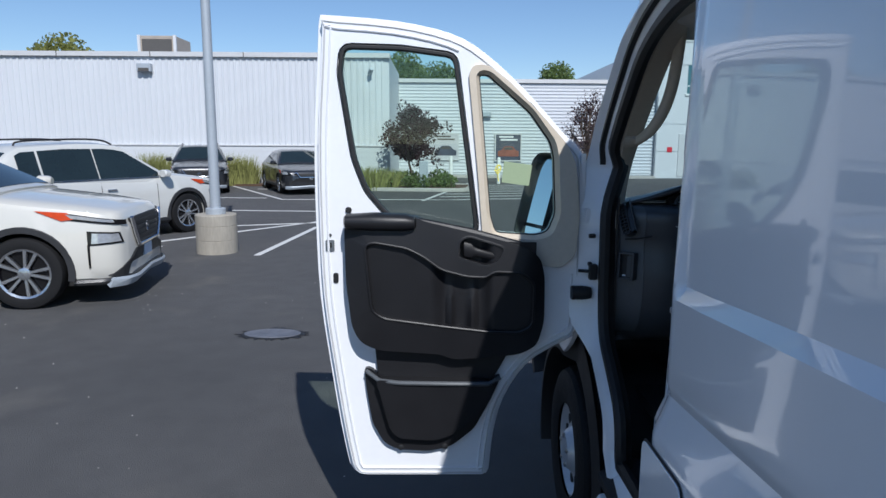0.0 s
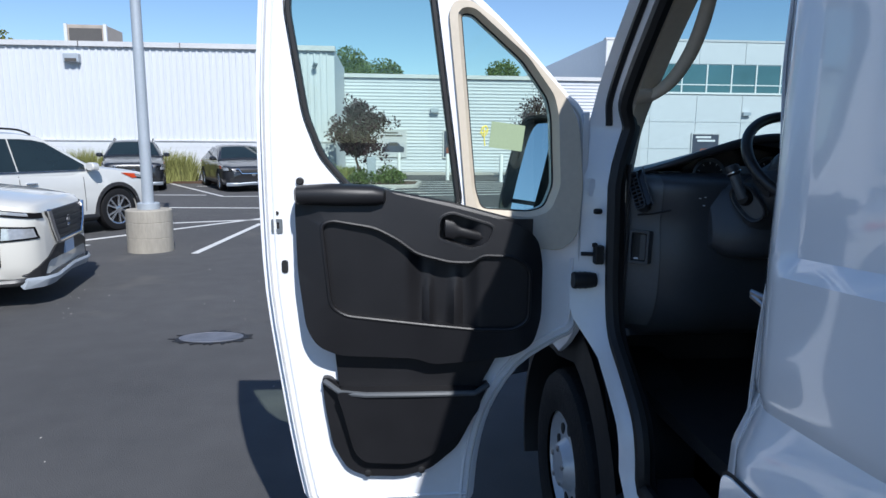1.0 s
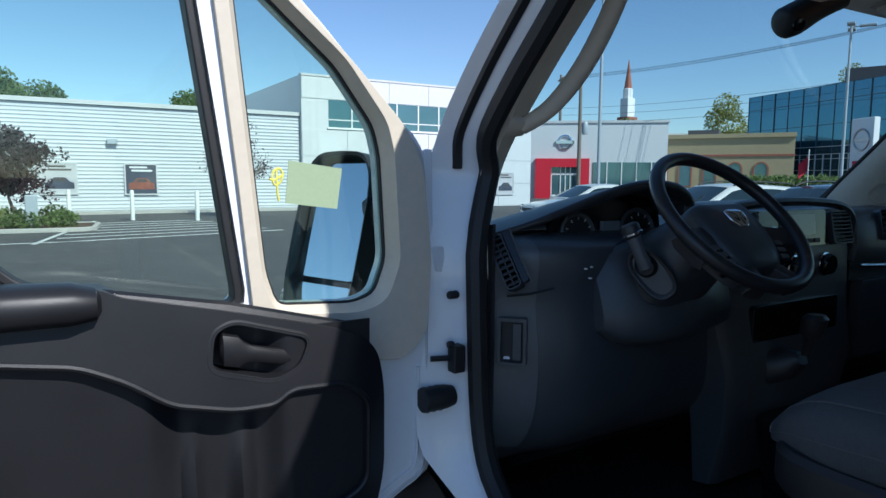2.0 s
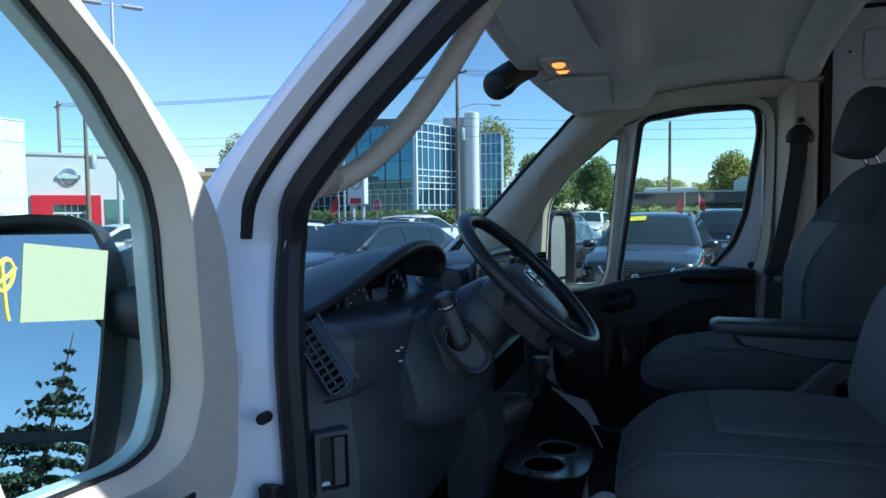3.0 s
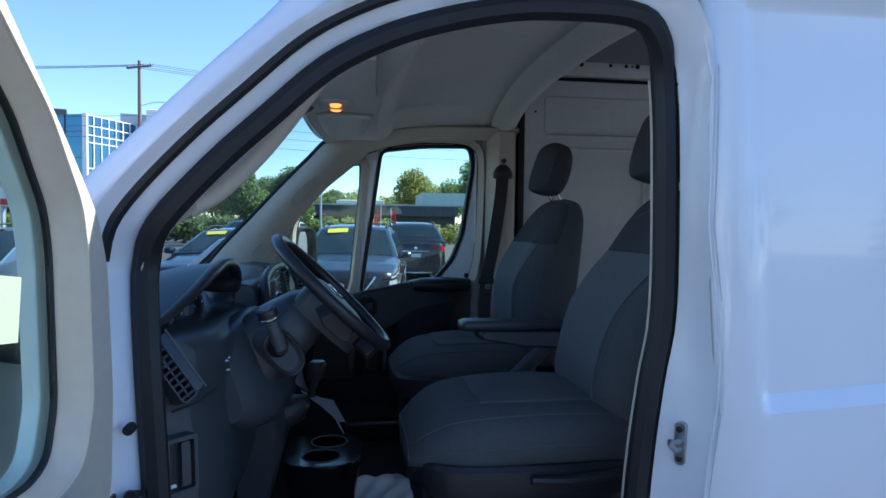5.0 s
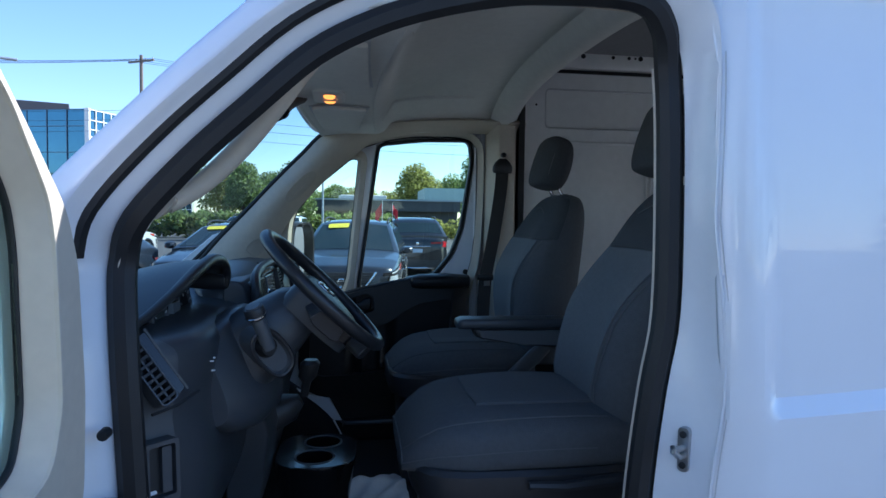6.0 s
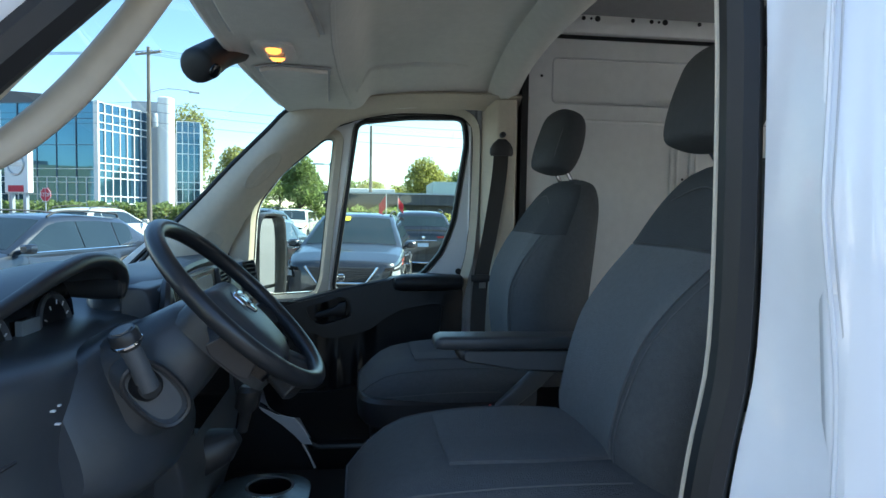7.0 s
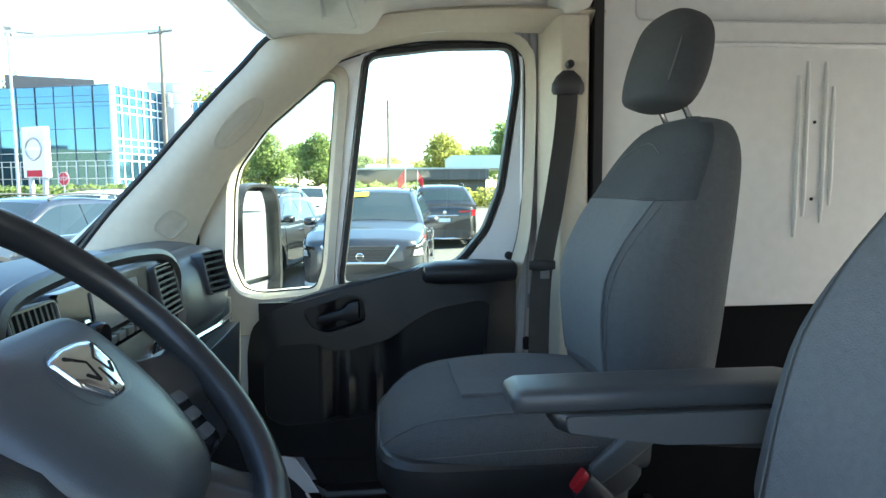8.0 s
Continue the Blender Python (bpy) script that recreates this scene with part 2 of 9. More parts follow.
# ---- mesh helpers ----
def finish(name, bm, material, parent=None, label="", bevel=0.0, angle=38, seg=2):
    bmesh.ops.recalc_face_normals(bm, faces=bm.faces)
    me = bpy.data.meshes.new(name)
    bm.to_mesh(me)
    bm.free()
    me.materials.append(material)
    me.polygons.foreach_set("use_smooth", [True] * len(me.polygons))
    me.set_sharp_from_angle(angle=radians(angle))
    ob = new(name, me)
    if parent is not None:
        ob.parent = parent
    if label:
        ob["label"] = label
    if bevel:
        md = ob.modifiers.new("bevel", "BEVEL")
        md.width, md.segments, md.limit_method, md.angle_limit = bevel, seg, "ANGLE", radians(40)
        md.harden_normals = True
    return ob


part = finish


def thing(name, label, category, at=None, group="", kind=""):
    ob = new(name)
    ob.empty_display_size = 0.2
    if at is not None:
        ob.matrix_world = at
    return tagged(ob, label, category, group, kind)


def structure(name, bm, material, label, category, bevel=0.0, angle=38):
    return tagged(finish(name, bm, material, None, "", bevel, angle), label, category, "", "structure")


def box(x0, x1, y0, y1, z0, z1, bm=None):
    bm = bm or bmesh.new()
    v = [bm.verts.new((x, y, z)) for x in (x0, x1) for y in (y0, y1) for z in (z0, z1)]
    for f in ((0, 1, 3, 2), (4, 6, 7, 5), (0, 4, 5, 1), (2, 3, 7, 6), (0, 2, 6, 4), (1, 5, 7, 3)):
        bm.faces.new([v[i] for i in f])
    return bm


def plate(outer, holes, place, bm=None):
    """A flat plate with holes: outlines in the plane, and place(u, v, side) for its two sides, 0 and 1."""
    bm = bm or bmesh.new()
    sides = []
    for side in (0, 1):
        loops, edges = [], []
        for line in (outer, *holes):
            vs = [bm.verts.new((u, v, 0)) for u, v in line]
            loops.append(vs)
            edges += [bm.edges.new((vs[i], vs[(i + 1) % len(vs)])) for i in range(len(vs))]
        bmesh.ops.triangle_fill(bm, use_beauty=True, use_dissolve=False, edges=edges)
        sides.append(loops)
    for a, b in zip(*sides):
        for i in range(len(a)):
            j = (i + 1) % len(a)
            bm.faces.new((a[i], a[j], b[j], b[i]))
    for side, loops in enumerate(sides):
        for vs in loops:
            for v in vs:
                v.co = place(v.co.x, v.co.y, side)
    return bm


def rounded(poly, r, n=4):
    """The outline with its corners rounded."""
    out = []
    k = len(poly)
    for i in range(k):
        p, a, b = Vector(poly[i]), Vector(poly[i - 1]), Vector(poly[(i + 1) % k])
        da, db = (a - p), (b - p)
        ra = min(r, da.length * 0.45, db.length * 0.45)
        s, e = p + da.normalized() * ra, p + db.normalized() * ra
        for j in range(n + 1):
            t = j / n
            q = s * (1 - t) ** 2 + p * 2 * t * (1 - t) + e * t * t
            out.append((q.x, q.y))
    return out


def offset(poly, d):
    """The closed outline moved outwards by d (inwards if negative)."""
    k = len(poly)
    area = sum(poly[i][0] * poly[(i + 1) % k][1] - poly[(i + 1) % k][0] * poly[i][1] for i in range(k))
    s = 1 if area > 0 else -1
    out = []
    for i in range(k):
        a, b = Vector(poly[i - 1]), Vector(poly[(i + 1) % k])
        t = (b - a).normalized()
        out.append((poly[i][0] + s * d * t.y, poly[i][1] - s * d * t.x))
    return out


def smooth_line(pts, n=6, closed=False):
    """A Catmull-Rom curve through points of any dimension."""
    P = [np.array(p, float) for p in pts]
    k = len(P)
    out = []
    for i in range(k if closed else k - 1):
        p0, p1, p2, p3 = (P[(i + j) % k] if closed else P[min(max(i + j, 0), k - 1)] for j in (-1, 0, 1, 2))
        for t in np.linspace(0, 1, n, endpoint=False):
            out.append(0.5 * (2 * p1 + (p2 - p0) * t + (2 * p0 - 5 * p1 + 4 * p2 - p3) * t * t + (3 * p1 - p0 - 3 * p2 + p3) * t**3))
    if not closed:
        out.append(P[-1])
    return [tuple(p) for p in out]


def skin(rings, close_ring=True, caps=True, bm=None):
    bm = bm or bmesh.new()
    rows = [[bm.verts.new(p) for p in ring] for ring in rings]
    n = len(rows[0])
    for a, b in zip(rows, rows[1:]):
        for i in range(n if close_ring else n - 1):
            j = (i + 1) % n
            bm.faces.new((a[i], a[j], b[j], b[i]))
    if caps and close_ring:
        bm.faces.new(rows[0][::-1])
        bm.faces.new(rows[-1])
    return bm


def ring(c, u, v, hu, hv, n=24, p=3.0):
    c, u, v = Vector(c), Vector(u), Vector(v)
    out = []
    for i in range(n):
        a = 2 * math.pi * i / n
        ca, sa = math.cos(a), math.sin(a)
        out.append(c + u * (hu * math.copysign(abs(ca) ** (2 / p), ca)) + v * (hv * math.copysign(abs(sa) ** (2 / p), sa)))
    return out


def tube(path, r, n=8, closed=False, bm=None, flat=None):
    """A round or oval rod along points. r: a radius, or one for each point. flat: (axis, factor) presses it."""
    P = [Vector(p) for p in path]
    k = len(P)
    rs = r if isinstance(r, (list, tuple)) else [r] * k
    rings = []
    ref = None
    for i in range(k):
        a = P[i - 1] if (closed or i) else P[i]
        b = P[(i + 1) % k] if (closed or i < k - 1) else P[i]
        t = (b - a).normalized()
        if ref is None:
            ref = t.orthogonal().normalized()
        ref = (ref - t * ref.dot(t)).normalized()
        w = t.cross(ref)
        rings.append([P[i] + (ref * math.cos(2 * math.pi * j / n) + w * math.sin(2 * math.pi * j / n)) * rs[i] for j in range(n)])
    bm = bm or bmesh.new()
    if closed:
        rows = [[bm.verts.new(p) for p in q] for q in rings]
        for i in range(k):
            a, b = rows[i], rows[(i + 1) % k]
            for j in range(n):
                bm.faces.new((a[j], a[(j + 1) % n], b[(j + 1) % n], b[j]))
        return bm
    return skin(rings, bm=bm)


def lathe(profile, m, n=24, bm=None, caps=True):
    """Turns (radius, height) points about the z axis of the pose m."""
    rings = [[m @ Vector((r * math.cos(2 * math.pi * i / n), r * math.sin(2 * math.pi * i / n), h)) for i in range(n)] for r, h in profile]
    return skin(rings, caps=caps, bm=bm)


def grid(f, nu, nv, bm=None):
    """A sheet f(u, v) with u and v from 0 to 1."""
    return skin([[f(i / nu, j / nv) for j in range(nv + 1)] for i in range(nu + 1)], close_ring=False, caps=False, bm=bm)


def thicken(bm, d):
    bmesh.ops.recalc_face_normals(bm, faces=bm.faces)
    bmesh.ops.solidify(bm, geom=bm.faces[:] , thickness=d)
    return bm


def curve(keys, x):
    ks = sorted(keys)
    return float(np.interp(x, [k[0] for k in ks], [k[1] for k in ks]))


# ---- ground ----
bm = bmesh.new()
bmesh.ops.create_circle(bm, cap_ends=True, segments=96, radius=900)
structure("ground", bm, ASPHALT, "dark worn asphalt of a car lot with pale specks", "asphalt")


def stripe(a, b, w=0.1):
    a, b = Vector((*a, 0)), Vector((*b, 0))
    d = (b - a).normalized()
    s = Vector((-d.y, d.x, 0)) * w / 2
    bm = bmesh.new()
    lo = [bm.verts.new(p) for p in (a - s, b - s, b + s, a + s)]
    hi = [bm.verts.new(v.co + Vector((0, 0, 0.005))) for v in lo]
    bm.faces.new(hi)
    for i in range(4):
        bm.faces.new((lo[i], lo[(i + 1) % 4], hi[(i + 1) % 4], hi[i]))
    tagged(finish("parking_line", bm, LINE), "worn white painted parking line on asphalt", "road marking", "parking lines", "structure")


for a, b in (((-3.22, 8.3), (-2.92, 11.7)), ((-8.6, 5.2), (-3.0, 12.67)), ((-5.3, 11.6), (-3.05, 12.4)), ((-8.35, 24.0), (-5.12, 18.15)), ((-5.12, 18.15), (0.4, 18.3)),
             ((-7.2, 18.7), (-5.7, 18.6)), ((-5.6, 14.9), (-2.7, 14.7)), ((-7.0, 22.5), (-5.6, 22.6)), ((-5.5, 9.3), (-5.0, 9.1))):
    stripe(a, b)
for i in range(7):
    stripe((-0.6 + 0.2 * i, 18.2 + 1.15 * i), (5.6 - 0.2 * i, 19.5 + 1.0 * i), 0.12)
stripe((-0.9, 17.9), (0.9, 26.5), 0.12)


# ---- the van ----
W = 2.05
van = thing("cargo_van", "white high-roof cargo van with its driver door wide open", "van")

# outline of the driver's door opening, (y, z), from the sill round by the rear post, roof and front pillar
OPEN = smooth_line([(0.170, 0.62), (0.140, 0.90), (0.123, 1.21), (0.100, 1.39), (0.074, 1.53), (0.062, 1.75), (0.06, 1.96), (0.075, 2.02), (0.12, 2.045), (0.26, 2.045),
                    (0.35, 2.035), (0.45, 2.012), (0.54, 1.98), (0.63, 1.93), (0.72, 1.85), (0.81, 1.765), (0.89, 1.675), (0.917, 1.62), (0.922, 1.55), (0.91, 1.3), (0.895, 1.1),
                    (0.855, 0.98), (0.75, 0.90), (0.64, 0.81), (0.595, 0.72), (0.58, 0.62)], 4)
OPEN_OUT = [(p[0] - 0.060 * min(1, max(0, (1.68 - p[1]) / 0.3)) * (1 if p[0] < 0.2 else 0), p[1]) for p in offset(OPEN, 0.085)]


def wall_x(z):
    """How far the side wall leans in at a height."""
    return curve(((0.3, 0.03), (0.6, 0.0), (1.4, 0.0), (2.0, 0.014), (2.2, 0.03), (2.4, 0.09)), z)


REAR_EDGE = sorted((p[1], p[0]) for p in OPEN_OUT if p[0] < 0.14 and p[1] < 2.06)


def edge_y(z):
    """Where the side's front edge meets the door frame."""
    return float(np.interp(z, [p[0] for p in REAR_EDGE], [p[1] for p in REAR_EDGE])) + 0.001


def side_wall(sx):
    """The side from the door post to the tail: pressed window field, crease and lower bulge."""
    ys = sorted({0.0, -0.03, -0.04, -0.05, -0.062, -0.075, -0.085, -0.098, -0.11, -0.12, -0.13, -0.14, -0.15, -0.16, -0.17, -0.19, -0.25, -0.5, -0.9, -1.4, -1.9, -2.4, -2.9, -3.3, -3.5, -3.6}, reverse=True)
    zs = [0.42, 0.5, 0.7, 0.85, 0.95, 1.03, 1.045, 1.06, 1.10, 1.14, 1.155, 1.17, 1.25, 1.385, 1.395, 1.405, 1.415, 1.425, 1.435, 1.45, 1.6, 1.8, 1.95, 2.06, 2.075, 2.09, 2.1, 2.14, 2.18]

    def ss(a, b, t):
        t = min(1, max(0, (t - a) / (b - a)))
        return t * t * (3 - 2 * t)

    # the two creases climb a little towards the tail
    climb = lambda y: curve(((-3.6, 0.064), (-0.8, 0.046), (-0.5, 0.024), (-0.3, 0.010), (-0.1, 0.0)), y)
    rows = []
    for y in ys:
        row = []
        for z in zs:
            ye = curve(((1.36, -0.105), (1.6, -0.085), (1.8, -0.068), (2.0, -0.06)), z)
            field = ss(ye, ye - 0.035, y) * min(1, max(0, (z - 1.395) / 0.03)) * (1 - ss(2.065, 2.1, z))
            low = curve(((0.95, -0.028), (1.045, -0.026), (1.06, -0.022), (1.10, -0.006), (1.14, 0.008), (1.155, 0.004), (1.17, 0.0)), z)
            x = wall_x(z) + 0.036 * min(1, max(0, (y + 0.115) / 0.085)) ** 1.5 + 0.02 * field + low + 0.012 * ss(-3.2, -3.6, y)
            yy = edge_y(z) if y == 0.0 else min(y, edge_y(z) - 0.004)
            shift = climb(y) - 0.032 if 1.38 < z < 1.46 else (climb(y) if 1.09 < z < 1.2 else 0)
            row.append((x if sx > 0 else W - x, yy, z + shift))
        rows.append(row)
    return skin(rows, close_ring=False, caps=False)


for sx, lab in ((1, "glossy white van side with pressed window field and crease"), (-1, "")):
    ob = part("side_panel", side_wall(sx), VAN_WHITE, van, lab, 0, 26)
    md = ob.modifiers.new("thickness", "SOLIDIFY")
    md.thickness, md.offset = 0.012, -1

# fuel flap behind the door
flap = rounded([(-0.06, 0.70), (-0.06, 1.02), (-0.30, 1.02), (-0.30, 0.70)], 0.03)
part("fuel_flap", plate(flap, [], lambda u, v, s: (-0.030 - 0.004 * s, u, v)), VAN_WHITE, van, "", 0.002)
part("flap_gap", plate(offset(flap, 0.006), [offset(flap, -0.001)], lambda u, v, s: (-0.0285 - 0.001 * s, u, v)), RUBBER, van)


def roof_pt(u, y):
    """The roof's outer skin: u from -1 (driver's side) to 1."""
    edge = curve(((-3.6, 2.16), (0.0, 2.16), (0.3, 2.145), (0.5, 2.10), (0.72, 2.045)), y)
    inx = curve(((-3.6, 0.04), (0.0, 0.04), (0.4, 0.06), (0.72, 0.16)), y)
    top = curve(((-3.6, 2.50), (-0.2, 2.53), (0.1, 2.50), (0.35, 2.36), (0.55, 2.18), (0.72, 2.095)), y)
    a = u * math.pi / 2
    s, c = math.sin(a), math.cos(a)
    boxy = min(1, max(0, (-0.15 - y) / 0.25))
    x = W / 2 + (W / 2 - inx) * math.copysign(abs(s) ** (0.75 - 0.27 * boxy), s)
    yy = y + max(0, (y - 0.2)) * 0.12 * (1 - u * u)
    return (x, yy, edge + (top - edge) * abs(c) ** (0.8 - 0.35 * boxy))


ys = [-3.6, -3.0, -2.4, -1.8, -1.2, -0.6, -0.4, -0.3, -0.2, -0.15, 0.0, 0.1, 0.2, 0.3, 0.4, 0.5, 0.6, 0.72]
ob = part("roof", skin([[roof_pt(-1 + 2 * i / 32, y) for i in range(33)] for y in ys], close_ring=False, caps=False), VAN_WHITE, van, "tall white sheet-metal roof")
md = ob.modifiers.new("thickness", "SOLIDIFY")
md.thickness = 0.012
REAR = [(0.03, 0.42), (0.03, 2.2), (0.15, 2.42), (0.4, 2.5), (W - 0.4, 2.5), (W - 0.15, 2.42), (W - 0.03, 2.2), (W - 0.03, 0.42)]
# unseen tail: opening and swung-out doors are assumed, to let daylight into the bay
part("rear_frame", plate(REAR, [rounded([(0.22, 0.6), (0.22, 2.0), (W - 0.22, 2.0), (W - 0.22, 0.6)], 0.08)], lambda u, v, s: (u, -3.59 - 0.03 * s, v)), VAN_WHITE, van)
for sx in (1, -1):
    rd = part("unseen_rear_door", plate(rounded([(0.0, 0.55), (0.0, 2.3), (0.80, 2.3), (0.80, 0.55)], 0.06), [], lambda u, v, s: ((0.16 - 0.25 * u - 0.04 * s) if sx > 0 else W - (0.16 - 0.25 * u - 0.04 * s), -3.63 - 0.95 * u, v)), VAN_WHITE, van, "unseen white rear door, set open to let light into the cargo bay")
    part("door_field", plate(rounded([(0.1, 1.4), (0.1, 2.15), (0.7, 2.15), (0.7, 1.4)], 0.05), [], lambda u, v, s: ((0.165 - 0.25 * u + 0.006 * s) if sx > 0 else W - (0.165 - 0.25 * u + 0.006 * s), -3.63 - 0.95 * u, v)), CARGO_WHITE, rd)


def screen_pt(u, v):
    """Windscreen: u -1..1 across, v 0 at the roof to 1 at the scuttle."""
    k = 1 - u * u
    x = W / 2 + u * (0.86 + 0.03 * v)
    y = 0.69 + 0.71 * v + k * (0.075 + 0.10 * v)
    z = 2.035 - 0.715 * v + k * (0.05 - 0.02 * v)
    return (x, y, z)


ob = part("windscreen", grid(lambda a, b: screen_pt(-1 + 2 * a, b), 24, 10), SCREEN_GLASS, van, "blue-tinted laminated windscreen")
edge = [screen_pt(-1 + 2 * i / 24, 0) for i in range(25)] + [screen_pt(1, j / 10) for j in range(1, 11)] + [screen_pt(1 - 2 * i / 24, 1) for i in range(1, 25)] + [screen_pt(-1, 1 - j / 10) for j in range(1, 10)]
part("windscreen_seal", tube(edge, 0.009, 6, True), RUBBER, van)

def lean(x, y, z, sx):
    """The driver's pillar and roof edge lean in towards the top."""
    s = min(1, max(0, (z - 1.42) / 0.28)) * min(1, max(0, (y - 0.02) / 0.25)) if sx > 0 else 0
    k = 0.058 * s * s * (3 - 2 * s)
    return (x + k, y + k * (y - 0.608) / (x + 1.025), z + k * (z - 1.688) / (x + 1.025))


# front pillars, outer skin
PILLAR_A = [(0.045, 0.10, 2.135), (0.045, 0.30, 2.125), (0.045, 0.47, 2.095), (0.045, 0.58, 2.06), (0.045, 0.69, 1.995), (0.045, 0.79, 1.91), (0.045, 0.88, 1.82), (0.045, 0.96, 1.735), (0.05, 1.0, 1.67), (0.055, 1.01, 1.56)]
PILLAR_B = [(0.055, 0.10, 2.19), (0.065, 0.35, 2.16), (0.10, 0.56, 2.135), (0.14, 0.68, 2.10), (0.165, 0.78, 2.0), (0.165, 0.87, 1.91), (0.16, 0.97, 1.81), (0.155, 1.07, 1.71), (0.15, 1.17, 1.61), (0.14, 1.3, 1.48)]
for sx in (1, -1):
    a, b = smooth_line(PILLAR_A, 4), smooth_line(PILLAR_B, 4)
    rows = []
    for p, q in zip(a, b):
        if sx < 0:
            q = (q[0], q[1] - 0.085 * min(1, max(0, (q[1] - 0.5) / 0.2)), q[2])
        p, q = Vector(lean(*p, sx)), Vector(q).lerp(Vector(lean(*q, sx)), 0.6)
        row = [p.lerp(q, t) + Vector((-0.028, 0.012, 0.014)) * math.sin(math.pi * t) for t in (0, 0.12, 0.3, 0.5, 0.7, 0.88, 1)]
        rows.append([(r.x if sx > 0 else W - r.x, r.y, r.z) for r in row])
    ob = part("front_pillar", skin(rows, close_ring=False, caps=False), VAN_WHITE, van, "white sloping windscreen pillar")
    md = ob.modifiers.new("thickness", "SOLIDIFY")
    md.thickness = 0.01

# wings, bonnet and nose
AX_Y, AX_Z = 1.22, 0.36
arch = [(AX_Y + 0.47 * math.cos(a), AX_Z + 0.47 * math.sin(a)) for a in np.linspace(math.radians(8), math.radians(97), 15)]
WING = [(1.08, 0.885), (1.015, 0.945), (0.985, 1.0), (1.0, 1.66), (1.17, 1.60), (1.32, 1.47), (1.45, 1.38), (1.9, 1.25), (2.2, 1.06), (2.27, 0.8), (2.27, 0.42), (1.71, 0.42)] + arch
for sx in (1, -1):
    part("wing", plate(WING, [], lambda u, v, s: ((0.052 - 0.03 * max(0, 1 - abs(u - AX_Y) / 0.6) + 0.02 * s + max(0, u - 1.9) * 0.35) if sx > 0 else W - (0.052 - 0.03 * max(0, 1 - abs(u - AX_Y) / 0.6) + 0.02 * s + max(0, u - 1.9) * 0.35), u, v)), VAN_WHITE, van, "", 0.004)
    fx_ = (lambda x: x) if sx > 0 else (lambda x: W - x)
    lin = [[(fx_(x), AX_Y + r_ * math.cos(a), AX_Z + r_ * math.sin(a)) for x, r_ in (((0.066, 0.60), (0.068, 0.455)) if a > math.radians(97) else ((0.026, 0.474), (0.026, 0.450))) + ((0.42, 0.445), (0.42, 0.10))] for a in np.linspace(math.radians(-20), math.radians(203), 28)]
    part("wheel_arch_liner", skin(lin, close_ring=False, caps=False), RUBBER, van, "black wheel arch liner")
    part("liner_end", plate([(0.80, 0.70), (0.87, 0.86), (0.96, 1.02), (1.18, 0.90), (1.16, 0.80), (1.06, 0.80), (0.97, 0.75), (0.90, 0.68)], [], lambda u, v, s: ((0.088 + 0.006 * s) if sx > 0 else W - (0.088 + 0.006 * s), u, v)), RUBBER, van)
bonnet = [[(W / 2 + u * (0.93 - 0.25 * max(0, t - 0.5)), 1.46 + 0.78 * t + 0.12 * (1 - u * u), 1.36 - 0.28 * t**1.6 + 0.02 * (1 - u * u)) for u in np.linspace(-1, 1, 13)] for t in np.linspace(0, 1, 8)]
part("bonnet", thicken(skin(bonnet, close_ring=False, caps=False), 0.01), VAN_WHITE, van)
bump_ring = [[(W / 2 + u * 0.96, 2.22 + 0.14 * (1 - u**4) + dy, z) for u in np.linspace(-1, 1, 13)] for dy, z in ((-0.02, 1.08), (0.03, 0.95), (0.05, 0.75), (0.08, 0.6), (0.08, 0.42), (0.0, 0.35))]
part("front_bumper", thicken(skin(bump_ring, close_ring=False, caps=False), 0.02), BLACK_PLASTIC, van, "black plastic front bumper")
for sx in (1, -1):
    hx = 0.24 if sx > 0 else W - 0.24
    part("headlight", skin([ring((hx, y, z), (1, 0, 0), (0, 0.5, 0.85), a, 0.13 * a / 0.12, 16, 3) for y, z, a in ((2.18, 1.1, 0.12), (2.28, 1.07, 0.12), (2.3, 1.06, 0.1))]), LAMP_CLEAR, van)

# door frame of the driver's opening: pressed white steel with seals
def deep(p):
    """The frame is deeper along the front post and the foot of the opening."""
    s = min(1, max(0, (1.70 - p[1]) / 0.10)) * min(1, max(0, (p[0] - 0.40) / 0.15))
    return 0.046 * s * s * (3 - 2 * s)


def depth(pts, x, sx=-1):
    return [lean(x + (deep(p) if sx > 0 else 0) * min(1, max(0, (x - 0.03) / 0.04)), p[0], p[1], sx) for p in pts]


def outer_x(p, x, sx):
    """Outer edge of the frame: rounded in at the rear post, cut back above the wheel."""
    if sx < 0:
        return x
    rear = min(1, max(0, (0.16 - p[0]) / 0.1)) * min(1, max(0, (2.12 - p[1]) / 0.06))
    low = min(1, max(0, (1.02 - p[1]) / 0.12)) * min(1, max(0, (p[0] - 0.40) / 0.1))
    return x + max(rear * max(0, 0.036 - x * 0.6), low * max(0, 0.075 - x * 0.8))


def post_w(p, sx):
    """How fully a point of the outline belongs to the driver's rear post."""
    return min(1, max(0, (0.30 - p[0]) / 0.1)) * min(1, max(0, (2.05 - p[1]) / 0.08)) if sx > 0 else 0.0


def post_dy(z):
    return curve(((1.28, -0.053), (1.48, -0.049), (1.69, -0.037), (1.89, -0.026), (2.0, -0.018)), z)


def tuck(line, sx, dx=0.056):
    """Along the driver's rear post the seal and lining lie deeper in, behind the edge of the side panel."""
    out = []
    for p, o in zip(line, OPEN):
        w = post_w(o, sx)
        out.append((p[0] + dx * w, p[1] + post_dy(o[1]) * w, p[2]))
    return out


